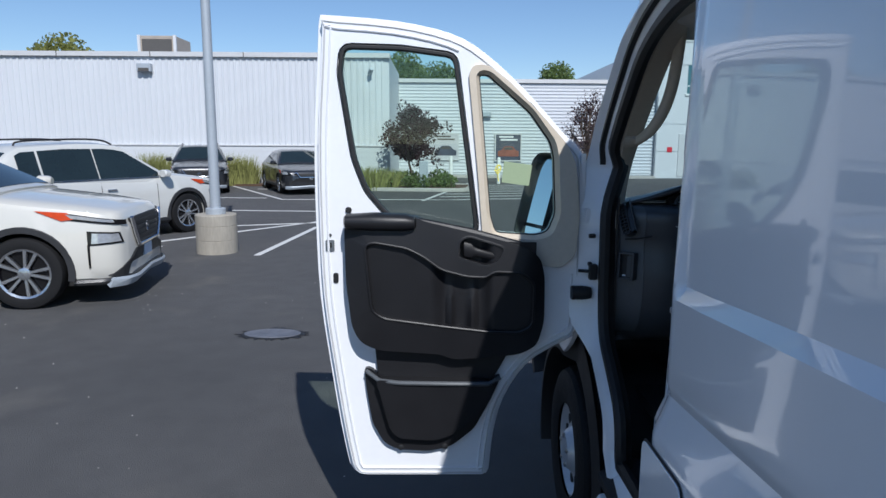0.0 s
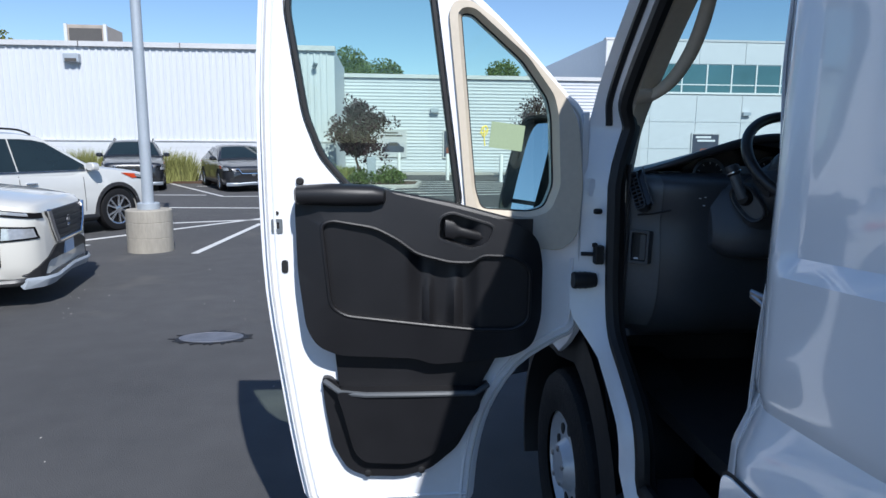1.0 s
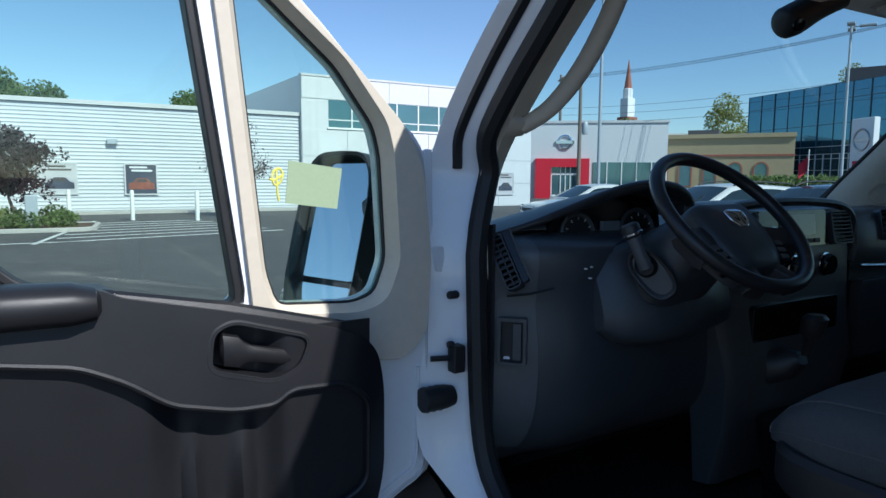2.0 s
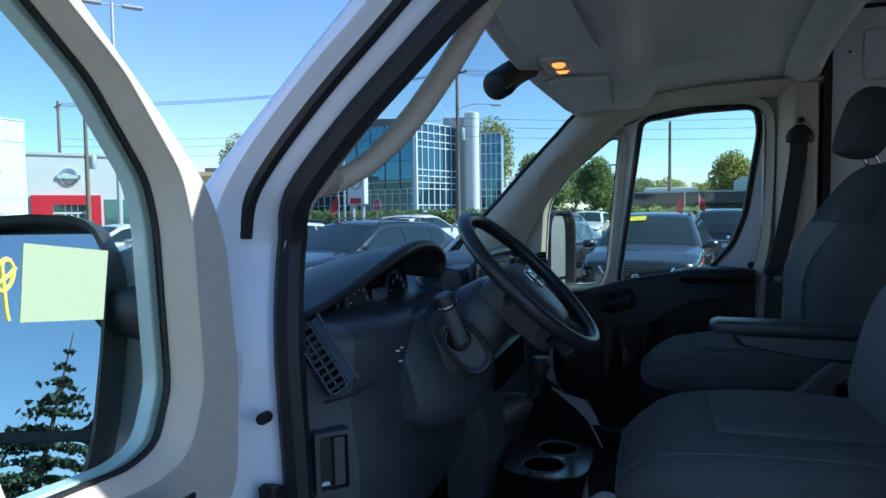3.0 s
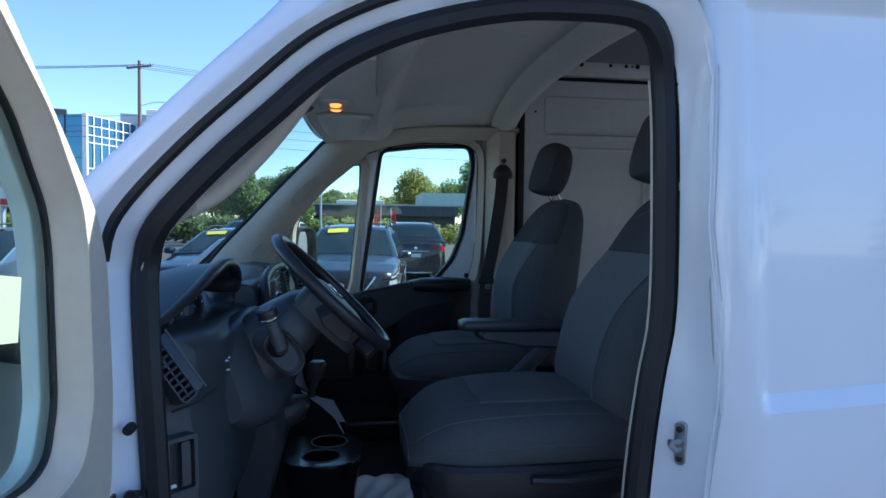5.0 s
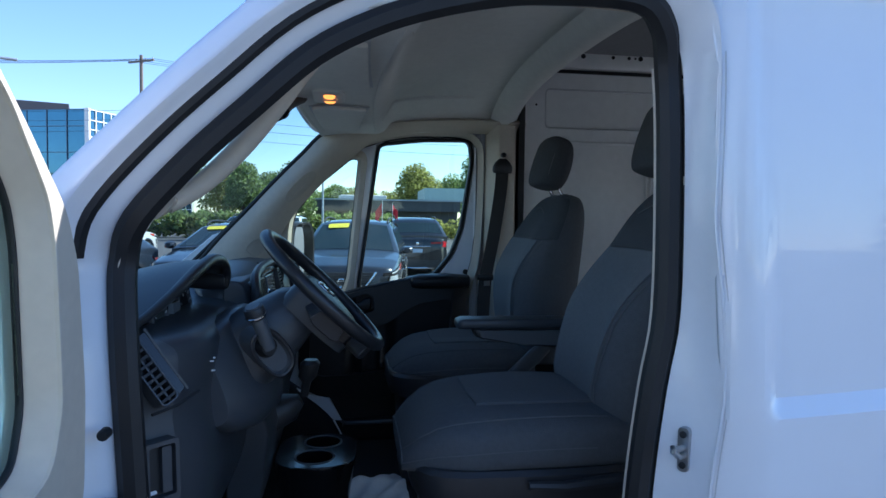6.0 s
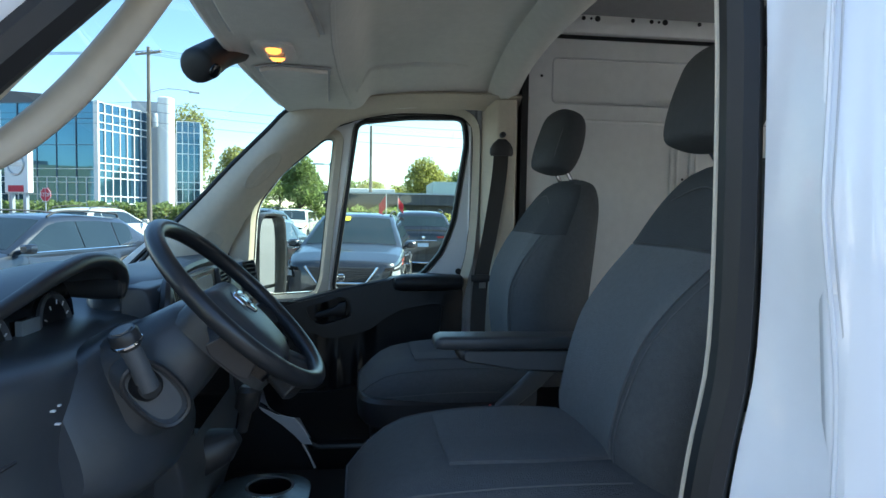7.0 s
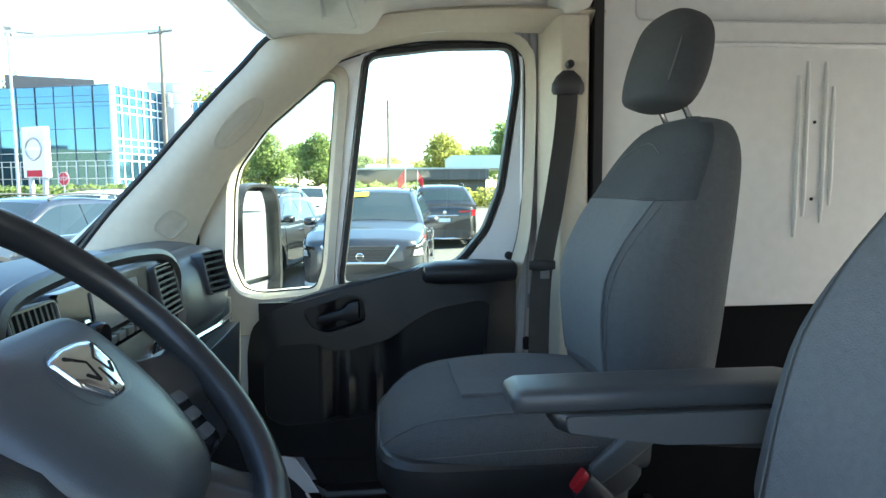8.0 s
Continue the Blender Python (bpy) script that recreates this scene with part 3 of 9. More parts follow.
def jamb(line, f, sx):
    """On the rear post the frame runs straight in from the panel's edge to the seal."""
    out = []
    for p, o, e in zip(line, OPEN, OPEN_OUT):
        w = post_w(o, sx)
        a, b = Vector((outer_x(e, wall_x(e[1]) + 0.002, sx), e[0], e[1])), Vector((0.114, o[0] - 0.034 + post_dy(o[1]), o[1]))
        out.append(tuple(Vector(p).lerp(a.lerp(b, f) + Vector((0.006, -0.004, 0)) * math.sin(math.pi * f), w)))
    return out


for sx in (1, -1):
    # the passenger side's rear post stands a little further back
    fl = (lambda p: p) if sx > 0 else (lambda p: (W - p[0], p[1] - 0.05 * min(1, max(0, (0.22 - p[1]) / 0.16)), p[2]))
    loops = [[lean(outer_x(p, wall_x(p[1]) + 0.002, sx), p[0], p[1], sx) for p in OPEN_OUT], [lean(outer_x(p, 0.022, sx), p[0], p[1], sx) for p in offset(OPEN, 0.078)], depth(offset(OPEN, 0.062), 0.055, sx), depth(offset(OPEN, 0.04), 0.066, sx),
             depth(offset(OPEN, 0.03), 0.080, sx), depth(offset(OPEN, 0.02), 0.084, sx)]
    loops = [loops[0]] + [jamb(q, f_, sx) for q, f_ in zip(loops[1:], (0.06, 0.3, 0.55, 0.85, 1.0))]
    part("door_frame", skin([[fl(p) for p in q] for q in loops], caps=False), JAMB_WHITE, van, "white painted steel door frame")
    seal = [fl(p) for p in tuck(depth(offset(OPEN, 0.014), 0.074, sx), sx)]
    part("door_seal", tube(seal, 0.023 if sx > 0 else 0.012, 8, True), RUBBER, van, "thick black rubber door seal")
    if sx > 0:
        part("post_edge", tube([(p[0] + 0.017, p[1] + 0.0185, p[2]) for p, o in zip(seal, OPEN) if post_w(o, sx) > 0.95], 0.0035, 8), BEIGE, van, "pale edge of the door post lining")
    nO = len(OPEN)
    inner = [tuck(depth(offset(OPEN, o_), x_, sx), sx) for o_, x_ in ((0.006, 0.085), (0.012, 0.096), (0.030, 0.115))]
    c0, c1 = int(nO * 0.02), int(nO * 0.66)
    part("aperture_lining", skin([[fl(p) for p in q[c0:c1]] for q in inner], close_ring=False, caps=False), BEIGE, van)
    part("aperture_lining", skin([[fl(p) for p in q[c1 - 1:]] for q in inner], close_ring=False, caps=False), BLACK_PLASTIC, van)
    k0, k1 = int(len(OPEN) * 0.30), int(len(OPEN) * 0.695)
    part("pillar_seal", tube([fl(p) for p in depth(offset(OPEN, 0.070), 0.05, sx)[k0:k1]], 0.014, 6), RUBBER, van, "narrow black rubber strip along the pillar")

# striker on the rear post
ST, SN, SC = Vector((0.78, 0.62, 0)), Vector((-0.62, 0.78, 0)), Vector((0.080, -0.002, 1.292))
part("striker_plate", plate(rounded([(-0.010, -0.040), (0.010, -0.040), (0.010, 0.038), (-0.010, 0.038)], 0.010, 5), [], lambda u, v, s: SC + ST * u + SN * (0.012 * s - 0.006) + Vector((0, 0, v))), STEEL, van, "steel door striker", 0.001)
part("striker_loop", tube([SC + SN * 0.0 + Vector((0, 0, -0.012)), SC + SN * 0.022 + Vector((0, 0, -0.010)), SC + SN * 0.045 + Vector((0, 0, 0.006)), SC + SN * 0.047 + Vector((0, 0, 0.012)), SC + SN * 0.022 + Vector((0, 0, 0.004)), SC + Vector((0, 0, 0.002))], 0.0055, 8), STEEL, van)
for dz in (0.026, -0.028):
    part("striker_screw", lathe([(0.006, 0), (0.006, 0.003), (0.003, 0.004)], Matrix.Translation(SC + SN * 0.006 + Vector((0, 0, dz))) @ SN.to_track_quat("Z", "Y").to_matrix().to_4x4(), 10), RUBBER, van)
# folded seam where the side panel meets the door frame, and the pressed line behind it
part("panel_seam", tube([(outer_x((z_, z_), wall_x(z_), -1) + 0.034, edge_y(z_) - 0.002, z_) for z_ in np.linspace(1.06, 2.0, 30)], 0.0028, 6), JAMB_WHITE, van)
part("seam_gap", tube([(wall_x(z_) + 0.029, edge_y(z_) - 0.0085, z_) for z_ in np.linspace(1.06, 1.97, 30)], 0.0013, 5), COPING, van)
# wheels
TY = [(0.20, -0.10), (0.235, -0.112), (0.31, -0.113), (0.345, -0.1), (0.36, -0.075), (0.36, 0.075), (0.345, 0.1), (0.31, 0.113), (0.235, 0.112), (0.20, 0.10)]


def van_wheel(y, sx):
    x = 0.165 if sx > 0 else W - 0.165
    m = pose(x, y, 0.36, 0, -90 * sx, 0)
    w = part("wheel", lathe([(0.205, -0.09), (0.212, 0.085), (0.195, 0.09), (0.18, 0.06), (0.10, 0.075), (0.075, 0.11), (0.03, 0.115)], m, 32), HUBCAP, van, "silver steel wheel")
    part("tyre", lathe(TY, m, 40, caps=False), TYRE, w)
    bm = bmesh.new()
    for i in range(48):
        a = 2 * math.pi * i / 48
        for off in (-0.06, 0.0, 0.06):
            c = m @ Vector((0.36 * math.cos(a), 0.36 * math.sin(a), off))
            t = (m.to_3x3() @ Vector((-math.sin(a), math.cos(a), 0))).normalized()
            rr = (m.to_3x3() @ Vector((math.cos(a), math.sin(a), 0))).normalized()
            ax = m.to_3x3() @ Vector((0, 0, 1))
            q = [c + t * dt * 0.018 + ax * da * 0.026 + rr * 0.004 for dt, da in ((-1, -1), (1, -1), (1, 1), (-1, 1))]
            bm.faces.new([bm.verts.new(p) for p in q])
    part("tread", bm, TYRE, w)
    for i in range(10):
        a = 2 * math.pi * i / 10
        c = m @ Vector((0.135 * math.cos(a), 0.135 * math.sin(a), 0.068))
        part("wheel_hole", lathe([(0.022, 0.0), (0.022, 0.006), (0.016, 0.007)], Matrix.Translation(c) @ m.to_3x3().to_4x4(), 10), RUBBER, w)
    for i in range(5):
        a = 2 * math.pi * i / 5
        c = m @ Vector((0.065 * math.cos(a), 0.065 * math.sin(a), 0.095))
        part("wheel_nut", lathe([(0.012, 0), (0.012, 0.02), (0.006, 0.024)], Matrix.Translation(c) @ m.to_3x3().to_4x4(), 6), STEEL, w)


for sx in (1, -1):
    van_wheel(AX_Y, sx)
    van_wheel(-2.64, sx)
# sills, floor and closing panels
for sx in (1, -1):
    f = lambda x: x if sx > 0 else W - x
    part("sill", skin([[(f(x), y, z) for x, z in ((0.04, 0.34), (0.02, 0.38), (0.025, 0.46), (0.05, 0.50), (0.14, 0.52), (0.14, 0.34))] for y in (0.60, -0.02)]), JAMB_WHITE, van, "white painted steel sill", 0.004)
    part("step", skin([[(f(x), y, z) for x, z in ((0.06, 0.55), (0.16, 0.60), (0.30, 0.60), (0.30, 0.74), (0.30, 0.52), (0.06, 0.52))] for y in (0.66, 0.08)]), FLOOR_MAT, van, "black rubber entry step")
part("cab_floor", box(0.28, W - 0.28, -0.35, 1.30, 0.70, 0.745), FLOOR_MAT, van, "black rubber cab floor")
part("cargo_floor", box(0.06, W - 0.06, -3.58, -0.35, 0.55, 0.60), CARGO_FLOOR, van, "bare grey steel cargo floor")
for sx in (1, -1):
    part("wheel_box", skin([ring((0.24 if sx > 0 else W - 0.24, -2.64, z), (1, 0, 0), (0, 1, 0), a, b, 20, 5) for z, a, b in ((0.60, 0.17, 0.44), (0.80, 0.17, 0.42), (0.83, 0.15, 0.38))]), CARGO_WHITE, van, "white steel wheel box")
part("floor_riser", box(0.1, W - 0.1, -0.37, -0.35, 0.56, 0.72), FLOOR_MAT, van)
part("firewall", box(0.17, W - 0.17, 1.28, 1.30, 0.5, 1.4), BLACK_PLASTIC, van)
part("underbody", box(0.3, W - 0.3, -3.5, 2.1, 0.3, 0.5), RUBBER, van)
for sx in (1, -1):
    f = (lambda x: x) if sx > 0 else (lambda x: W - x)
    # lining beside the footwell, in front of the opening
    part("kick_panel", plate([(0.93, 0.62), (0.93, 1.50), (1.28, 1.42), (1.28, 0.62)], [], lambda u, v, s: (f(0.162 + 0.008 * s), u, v)), BLACK_PLASTIC, van)
    # inner post behind the door
    back = 0.055 if sx > 0 else 0.05
    part("rear_post", skin([[(f(x), y, z) for x, y in ((0.10, 0.025 - back), (0.15, -back * 0.8), (0.20, -0.045 - 0.5 * back), (0.205, -0.14), (0.17, -0.155), (0.10, -0.155))] for z in (0.6, 1.2, 1.6, 2.05 if sx > 0 else 2.10)]), BEIGE, van, "beige plastic door post lining", 0.006)
    part("post_gap", box(min(f(0.10), f(0.20)), max(f(0.10), f(0.20)), -0.185, -0.16, 0.6, 2.25), RUBBER, van)


# ---- doors ----
DOOR = smooth_line([(0.07, 0.40), (0.035, 0.62), (0.0, 0.92), (-0.03, 1.22), (-0.04, 1.6), (-0.04, 2.02), (-0.036, 2.10)], 3) + smooth_line([(-0.03, 2.15), (0.19, 2.135), (0.38, 2.095), (0.49, 2.055), (0.62, 1.98), (0.73, 1.88), (0.84, 1.77),
        (0.925, 1.68), (0.95, 1.60), (0.957, 1.3), (0.955, 1.06), (0.92, 0.95), (0.84, 0.885), (0.735, 0.83), (0.655, 0.73), (0.615, 0.58), (0.605, 0.42)], 3) + [(0.59, 0.375), (0.10, 0.375)]
DOOR_WIDE = smooth_line([(0.03, 0.40), (0.0, 0.56), (-0.035, 0.80), (-0.072, 1.10), (-0.082, 1.4), (-0.08, 1.72), (-0.062, 2.0), (-0.055, 2.12)], 3) + smooth_line([(-0.048, 2.16), (0.228, 2.14), (0.438, 2.095), (0.566, 2.025), (0.718, 1.892), (0.874, 1.727),
        (0.925, 1.68), (0.95, 1.60), (0.957, 1.3), (0.955, 1.02), (0.93, 0.94), (0.869, 0.905), (0.746, 0.822), (0.657, 0.68), (0.618, 0.533), (0.605, 0.40)], 3) + [(0.602, 0.372), (0.592, 0.352), (0.572, 0.345), (0.105, 0.345), (0.072, 0.351), (0.048, 0.369)]
WIN = rounded([(0.04, 2.04), (0.028, 1.95), (0.075, 1.64), (0.12, 1.52), (0.20, 1.425), (0.535, 1.362), (0.447, 2.01), (0.25, 2.035)], 0.03, 3)
QUART = rounded([(0.540, 1.945), (0.572, 1.945), (0.731, 1.81), (0.812, 1.70), (0.826, 1.643), (0.838, 1.431), (0.812, 1.362), (0.765, 1.348), (0.61, 1.358), (0.59, 1.42)], 0.02, 3)


def on_driver(p):
    """Closed-door place (inwards from the skin, along, up) to the open driver's door, hinged at the front."""
    dx, dy = p[0] - 0.08, p[1] - 0.978
    return Vector((0.08 + dy, 0.978 - dx, p[2]))


def on_passenger(p):
    return Vector((W - p[0], p[1], p[2]))


def flat(to, x0, x1):
    return lambda u, v, s: to((x0 + (x1 - x0) * s, u, v))


def edge_gap(u, v):
    """Distance from the edge of the quarter window."""
    p, best = Vector((u, v)), 9.0
    for i in range(len(QUART)):
        a, b = Vector(QUART[i - 1]), Vector(QUART[i])
        t = min(1, max(0, (p - a).dot(b - a) / max(1e-9, (b - a).length_squared)))
        best = min(best, (p - a.lerp(b, t)).length)
    return best


def build_door(to, name, label, outline):
    d = part(name, plate(outline, [WIN, QUART], flat(to, 0.012, 0.036)), VAN_WHITE, van, label, 0.004)
    part("inner_frame", plate(offset(outline, -0.022), [offset(WIN, 0.016), offset(QUART, 0.027)], flat(to, 0.036, 0.074)), JAMB_WHITE, d, "white painted inner door panel", 0.009, 38, 3)
    # pressed rib all round, ending either side of the quarter window's cover
    rib = offset(outline, -0.052)
    ends = [i for i, p in enumerate(rib) if p[0] > 0.48 and p[1] > 1.22]
    part("frame_rib", tube([to((0.076, p[0], p[1])) for p in rib[ends[-1] + 1:] + rib[:ends[0]]], 0.005, 6), JAMB_WHITE, d)
    part("edge_seal", tube([to((0.074, p[0], p[1])) for p in offset(outline, -0.03)], 0.004, 6, True), COPING, d)
    part("window_seal", plate(offset(WIN, 0.010), [offset(WIN, -0.005)], flat(to, 0.036, 0.079)), RUBBER, d, "black rubber window channel", 0.004)
    part("window_pane", plate(offset(WIN, -0.004), [], flat(to, 0.05, 0.054)), DOOR_GLASS, d, "green-tinted side window")
    # beige cover round the quarter window, widening into the mirror foot
    cover = rounded([(0.500, 1.945), (0.515, 1.978), (0.565, 1.982), (0.644, 1.928), (0.772, 1.80), (0.868, 1.695), (0.905, 1.62), (0.925, 1.43), (0.915, 1.275), (0.86, 1.225), (0.75, 1.24), (0.560, 1.335), (0.536, 1.60)], 0.03, 4)
    crest = lambda u: 0.086 + 0.016 * min(1, max(0, (u - 0.62) / 0.25))
    part("quarter_trim", plate(cover, [offset(QUART, 0.014)], lambda u, v, s: to((0.05 + s * (crest(u) - 0.05), u, v))), BEIGE, d, "beige plastic quarter window trim", 0.005, 38, 3)
    part("trim_reveal", plate(offset(QUART, 0.0145), [offset(QUART, 0.002)], lambda u, v, s: to((0.05 + s * ((crest(u) - 0.054) if edge_gap(u, v) > 0.008 else 0.014), u, v))), BEIGE, d, "", 0, 30)
    part("quarter_seal", plate(offset(QUART, 0.004), [offset(QUART, -0.002)], flat(to, 0.049, 0.058)), RUBBER, d)
    part("quarter_pane", plate(offset(QUART, -0.002), [], flat(to, 0.05, 0.054)), DOOR_GLASS, d, "green-tinted quarter window")
    # black inner lining
    lining = rounded([(0.038, 1.38), (0.06, 1.432), (0.31, 1.425), (0.335, 1.41), (0.505, 1.372), (0.69, 1.324), (0.742, 1.302), (0.776, 1.266), (0.792, 1.20), (0.795, 1.02), (0.77, 0.935), (0.70, 0.90), (0.555, 0.885), (0.45, 0.878), (0.40, 0.90), (0.165, 0.915), (0.10, 0.945), (0.066, 1.005), (0.045, 1.18)], 0.03, 4)
    well = rounded([(0.122, 1.318), (0.15, 1.328), (0.273, 1.307), (0.336, 1.275), (0.40, 1.228), (0.50, 1.202), (0.57, 1.20), (0.60, 1.222), (0.70, 1.218), (0.745, 1.18), (0.745, 1.02), (0.70, 0.992), (0.573, 0.996), (0.43, 1.013), (0.186, 1.046), (0.145, 1.075)], 0.022, 4)
    grip = rounded([(0.473, 1.339), (0.504, 1.352), (0.635, 1.312), (0.615, 1.265), (0.569, 1.248), (0.465, 1.280)], 0.018, 4)

    def swell(u, v):
        return 0.152 + 0.022 * math.sin(max(0, min(1, (v - 0.88) / 0.55)) * math.pi) - 0.035 * max(0, (u - 0.72) / 0.08) ** 2 - 0.03 * max(0, (0.10 - u) / 0.06) ** 2

    lin = part("lining", plate(lining, [well, grip], lambda u, v, s: to((0.074 + s * (swell(u, v) - 0.074), u, v))), DOOR_BLACK, d, "black grained plastic door lining", 0.014, 38, 3)

    def floor_x(u, v):
        """Depth of the well: a flat field, a hollow for the hand with two soft ribs, and the speaker field."""
        sm = lambda a, c: (lambda t: t * t * (3 - 2 * t))(min(1, max(0, (u - a) / (c - a))))
        low = min(1, max(0, (1.19 - v) / 0.14))
        x = 0.138 + 0.020 * (v - 1.0) - 0.026 * (sm(0.36, 0.425) - sm(0.545, 0.60)) + 0.012 * sm(0.57, 0.60)
        return x + low * (0.022 * math.exp(-((u - 0.437) / 0.012) ** 2) + 0.028 * math.exp(-((u - 0.522) / 0.016) ** 2))

    part("lining_well", thicken(grid(lambda a, c: to((floor_x(0.105 + 0.65 * a, 0.975 + 0.36 * c), 0.105 + 0.65 * a, 0.975 + 0.36 * c)), 66, 14), 0.004), DOOR_BLACK, d)
    if to is on_driver:
        part("well_lip", tube([to((swell(p[0], p[1]) - 0.003, p[0], p[1])) for p in offset(well, 0.004)], 0.006, 8, True), DOOR_BLACK, d)
    part("recess", plate(offset(grip, 0.012), [], flat(to, 0.095, 0.122)), RUBBER, d, "", 0.004)
    part("grip_rim", tube([to((swell(p[0], p[1]) - 0.004, p[0], p[1])) for p in offset(grip, 0.006)], 0.005, 6, True), DOOR_BLACK, d)
    part("armrest", skin([ring(to((0.142, y, 1.412 + dz)), to((1, 0, 0)) - to((0, 0, 0)), (0, 0, 1), hx, hz, 16, 2.8) for y, dz, hx, hz in ((0.042, -0.004, 0.024, 0.018), (0.05, -0.005, 0.046, 0.028), (0.15, -0.004, 0.056, 0.033), (0.27, -0.006, 0.056, 0.031), (0.302, -0.008, 0.044, 0.024), (0.309, -0.008, 0.024, 0.014))]), DOOR_BLACK, d, "padded black armrest")
    part("ledge", tube([to((0.132, 0.31, 1.408)), to((0.14, 0.5, 1.372)), to((0.136, 0.74, 1.308))], 0.015, 8), DOOR_BLACK, d)
    part("door_handle", skin([ring(to((0.15, y, 1.306 - 0.24 * (y - 0.49))), to((1, 0, 0)) - to((0, 0, 0)), (0, 0, 1), hx, hz, 12, 2.5) for y, hx, hz in ((0.482, 0.006, 0.018), (0.487, 0.012, 0.029), (0.512, 0.012, 0.029), (0.522, 0.011, 0.020), (0.535, 0.010, 0.015), (0.602, 0.010, 0.014), (0.612, 0.006, 0.009))]), DOOR_BLACK, d, "black pull lever")
    sp = to((0.150, 0.672, 1.11))
    axis = (to((1, 0, 0)) - to((0, 0, 0)))
    sm = Matrix.Translation(sp) @ axis.to_track_quat("Z", "Y").to_matrix().to_4x4()
    part("speaker_rim", lathe([(0.048, 0), (0.048, 0.003), (0.045, 0.005), (0.043, 0.003)], sm, 28), DOOR_BLACK, d)
    for i in range(5):
        part("speaker_slot", lathe([(0.008 + 0.008 * i, 0.002), (0.010 + 0.008 * i, 0.004), (0.012 + 0.008 * i, 0.002)], sm, 24, caps=False), DOOR_BLACK, d)
    # lower lining and map bin
    part("lower_lining", plate(rounded([(0.145, 0.925), (0.67, 0.90), (0.60, 0.77), (0.16, 0.77)], 0.015), [], flat(to, 0.072, 0.100)), DOOR_BLACK, d, "", 0.004)
    back = rounded([(0.104, 0.825), (0.13, 0.825), (0.165, 0.79), (0.60, 0.782), (0.642, 0.80), (0.60, 0.70), (0.537, 0.577), (0.448, 0.503), (0.359, 0.48), (0.235, 0.487), (0.179, 0.515), (0.133, 0.60), (0.111, 0.74)], 0.025, 4)
    binl = rounded([(0.150, 0.795), (0.60, 0.787), (0.605, 0.73), (0.535, 0.638), (0.447, 0.566), (0.381, 0.542), (0.237, 0.552), (0.204, 0.59), (0.166, 0.75)], 0.03, 4)
    part("bin_flange", plate(back, [], lambda u, v, s: to((0.074 + s * 0.026, u, v))), DOOR_BLACK, d, "", 0.008, 38, 2)
    part("map_bin", plate(binl, [], lambda u, v, s: to((0.09 + s * (0.05 + 0.06 * (v - 0.56)), u, v))), DOOR_BLACK, d, "black plastic map bin", 0.014, 38, 3)
    part("bin_rim", tube([to((0.11, 0.112, 0.818)), to((0.14, 0.165, 0.79)), to((0.155, 0.24, 0.786)), to((0.157, 0.40, 0.784)), to((0.15, 0.585, 0.78)), to((0.12, 0.632, 0.795))], 0.009, 8), DASH_GREY, d)
    mk = lambda x, y, z: Matrix.Translation(to((x, y, z))) @ axis.to_track_quat("Z", "Y").to_matrix().to_4x4()
    for y, z in ((0.245, 0.497), (0.42, 0.502), (0.126, 0.80)):
        part("bin_screw", lathe([(0.012, 0), (0.012, 0.012), (0.006, 0.014)], mk(0.092, y, z), 10), RUBBER, d)
    part("lock_button", lathe([(0.012, 0), (0.012, 0.008), (0.008, 0.012)], mk(0.074, 0.05, 1.443), 14), RUBBER, d)
    # latch and openings on the rear edge
    latch = part("latch", plate(rounded([(-0.040, 1.285), (-0.006, 1.285), (-0.006, 1.328), (-0.040, 1.328)], 0.005), [rounded([(-0.034, 1.298), (-0.016, 1.298), (-0.016, 1.318), (-0.034, 1.318)], 0.003)], flat(to, 0.070, 0.079)), STEEL, d, "steel door latch")
    part("latch_core", plate(rounded([(-0.036, 1.294), (-0.014, 1.294), (-0.014, 1.322), (-0.036, 1.322)], 0.003), [], flat(to, 0.070, 0.076)), RUBBER, latch)
    part("edge_grommet", plate(rounded([(-0.013, 1.160), (0.007, 1.160), (0.007, 1.200), (-0.013, 1.200)], 0.009), [], flat(to, 0.070, 0.078)), RUBBER, d)
    part("edge_bolt", lathe([(0.006, 0), (0.006, 0.004)], mk(0.074, -0.022, 1.346), 10), RUBBER, d)
    # hinges and check strap
    for z in (1.425, 1.0):
        part("hinge", skin([ring(to((x, y, z)), (0, 0, 1), to((0, 1, 0)) - to((0, 0, 0)), 0.028, 0.009, 12, 4) for x, y in ((0.05, 0.935), (0.065, 0.95), (0.076, 0.962))]), JAMB_WHITE, d)
    # mirror, on an arm outside the quarter window
    b = part("mirror_arm", skin([ring(to((x, y, 1.52)), (0, 0, 1), (0, 1, 0) if to is on_passenger else (1, 0, 0), hz, hy, 12, 3) for x, y, hz, hy in ((0.03, 0.875, 0.045, 0.03), (-0.05, 0.88, 0.034, 0.024), (-0.14, 0.885, 0.034, 0.024))]), BLACK_PLASTIC, d)
    nrm = Vector((0.36, -0.93, MIRROR_UP)).normalized()
    c = Vector((-0.165, 0.82, 1.455))
    side = Vector((0, 0, 1)).cross(nrm).normalized()
    up = nrm.cross(side)
    rings = [ring(c - nrm * t, side, up, hu, hv, 28, 4) for t, hu, hv in ((-0.03, 0.108, 0.195), (-0.034, 0.114, 0.203), (0.0, 0.118, 0.207), (0.05, 0.11, 0.19), (0.09, 0.075, 0.14), (0.10, 0.03, 0.06))]
    rings = [[to(p) for p in ring(c - nrm * 0.012, side, up, 0.104, 0.19, 28, 4)]] + [[to(p) for p in q] for q in rings]
    part("mirror_housing", skin(rings), BLACK_PLASTIC, d, "black plastic mirror housing")
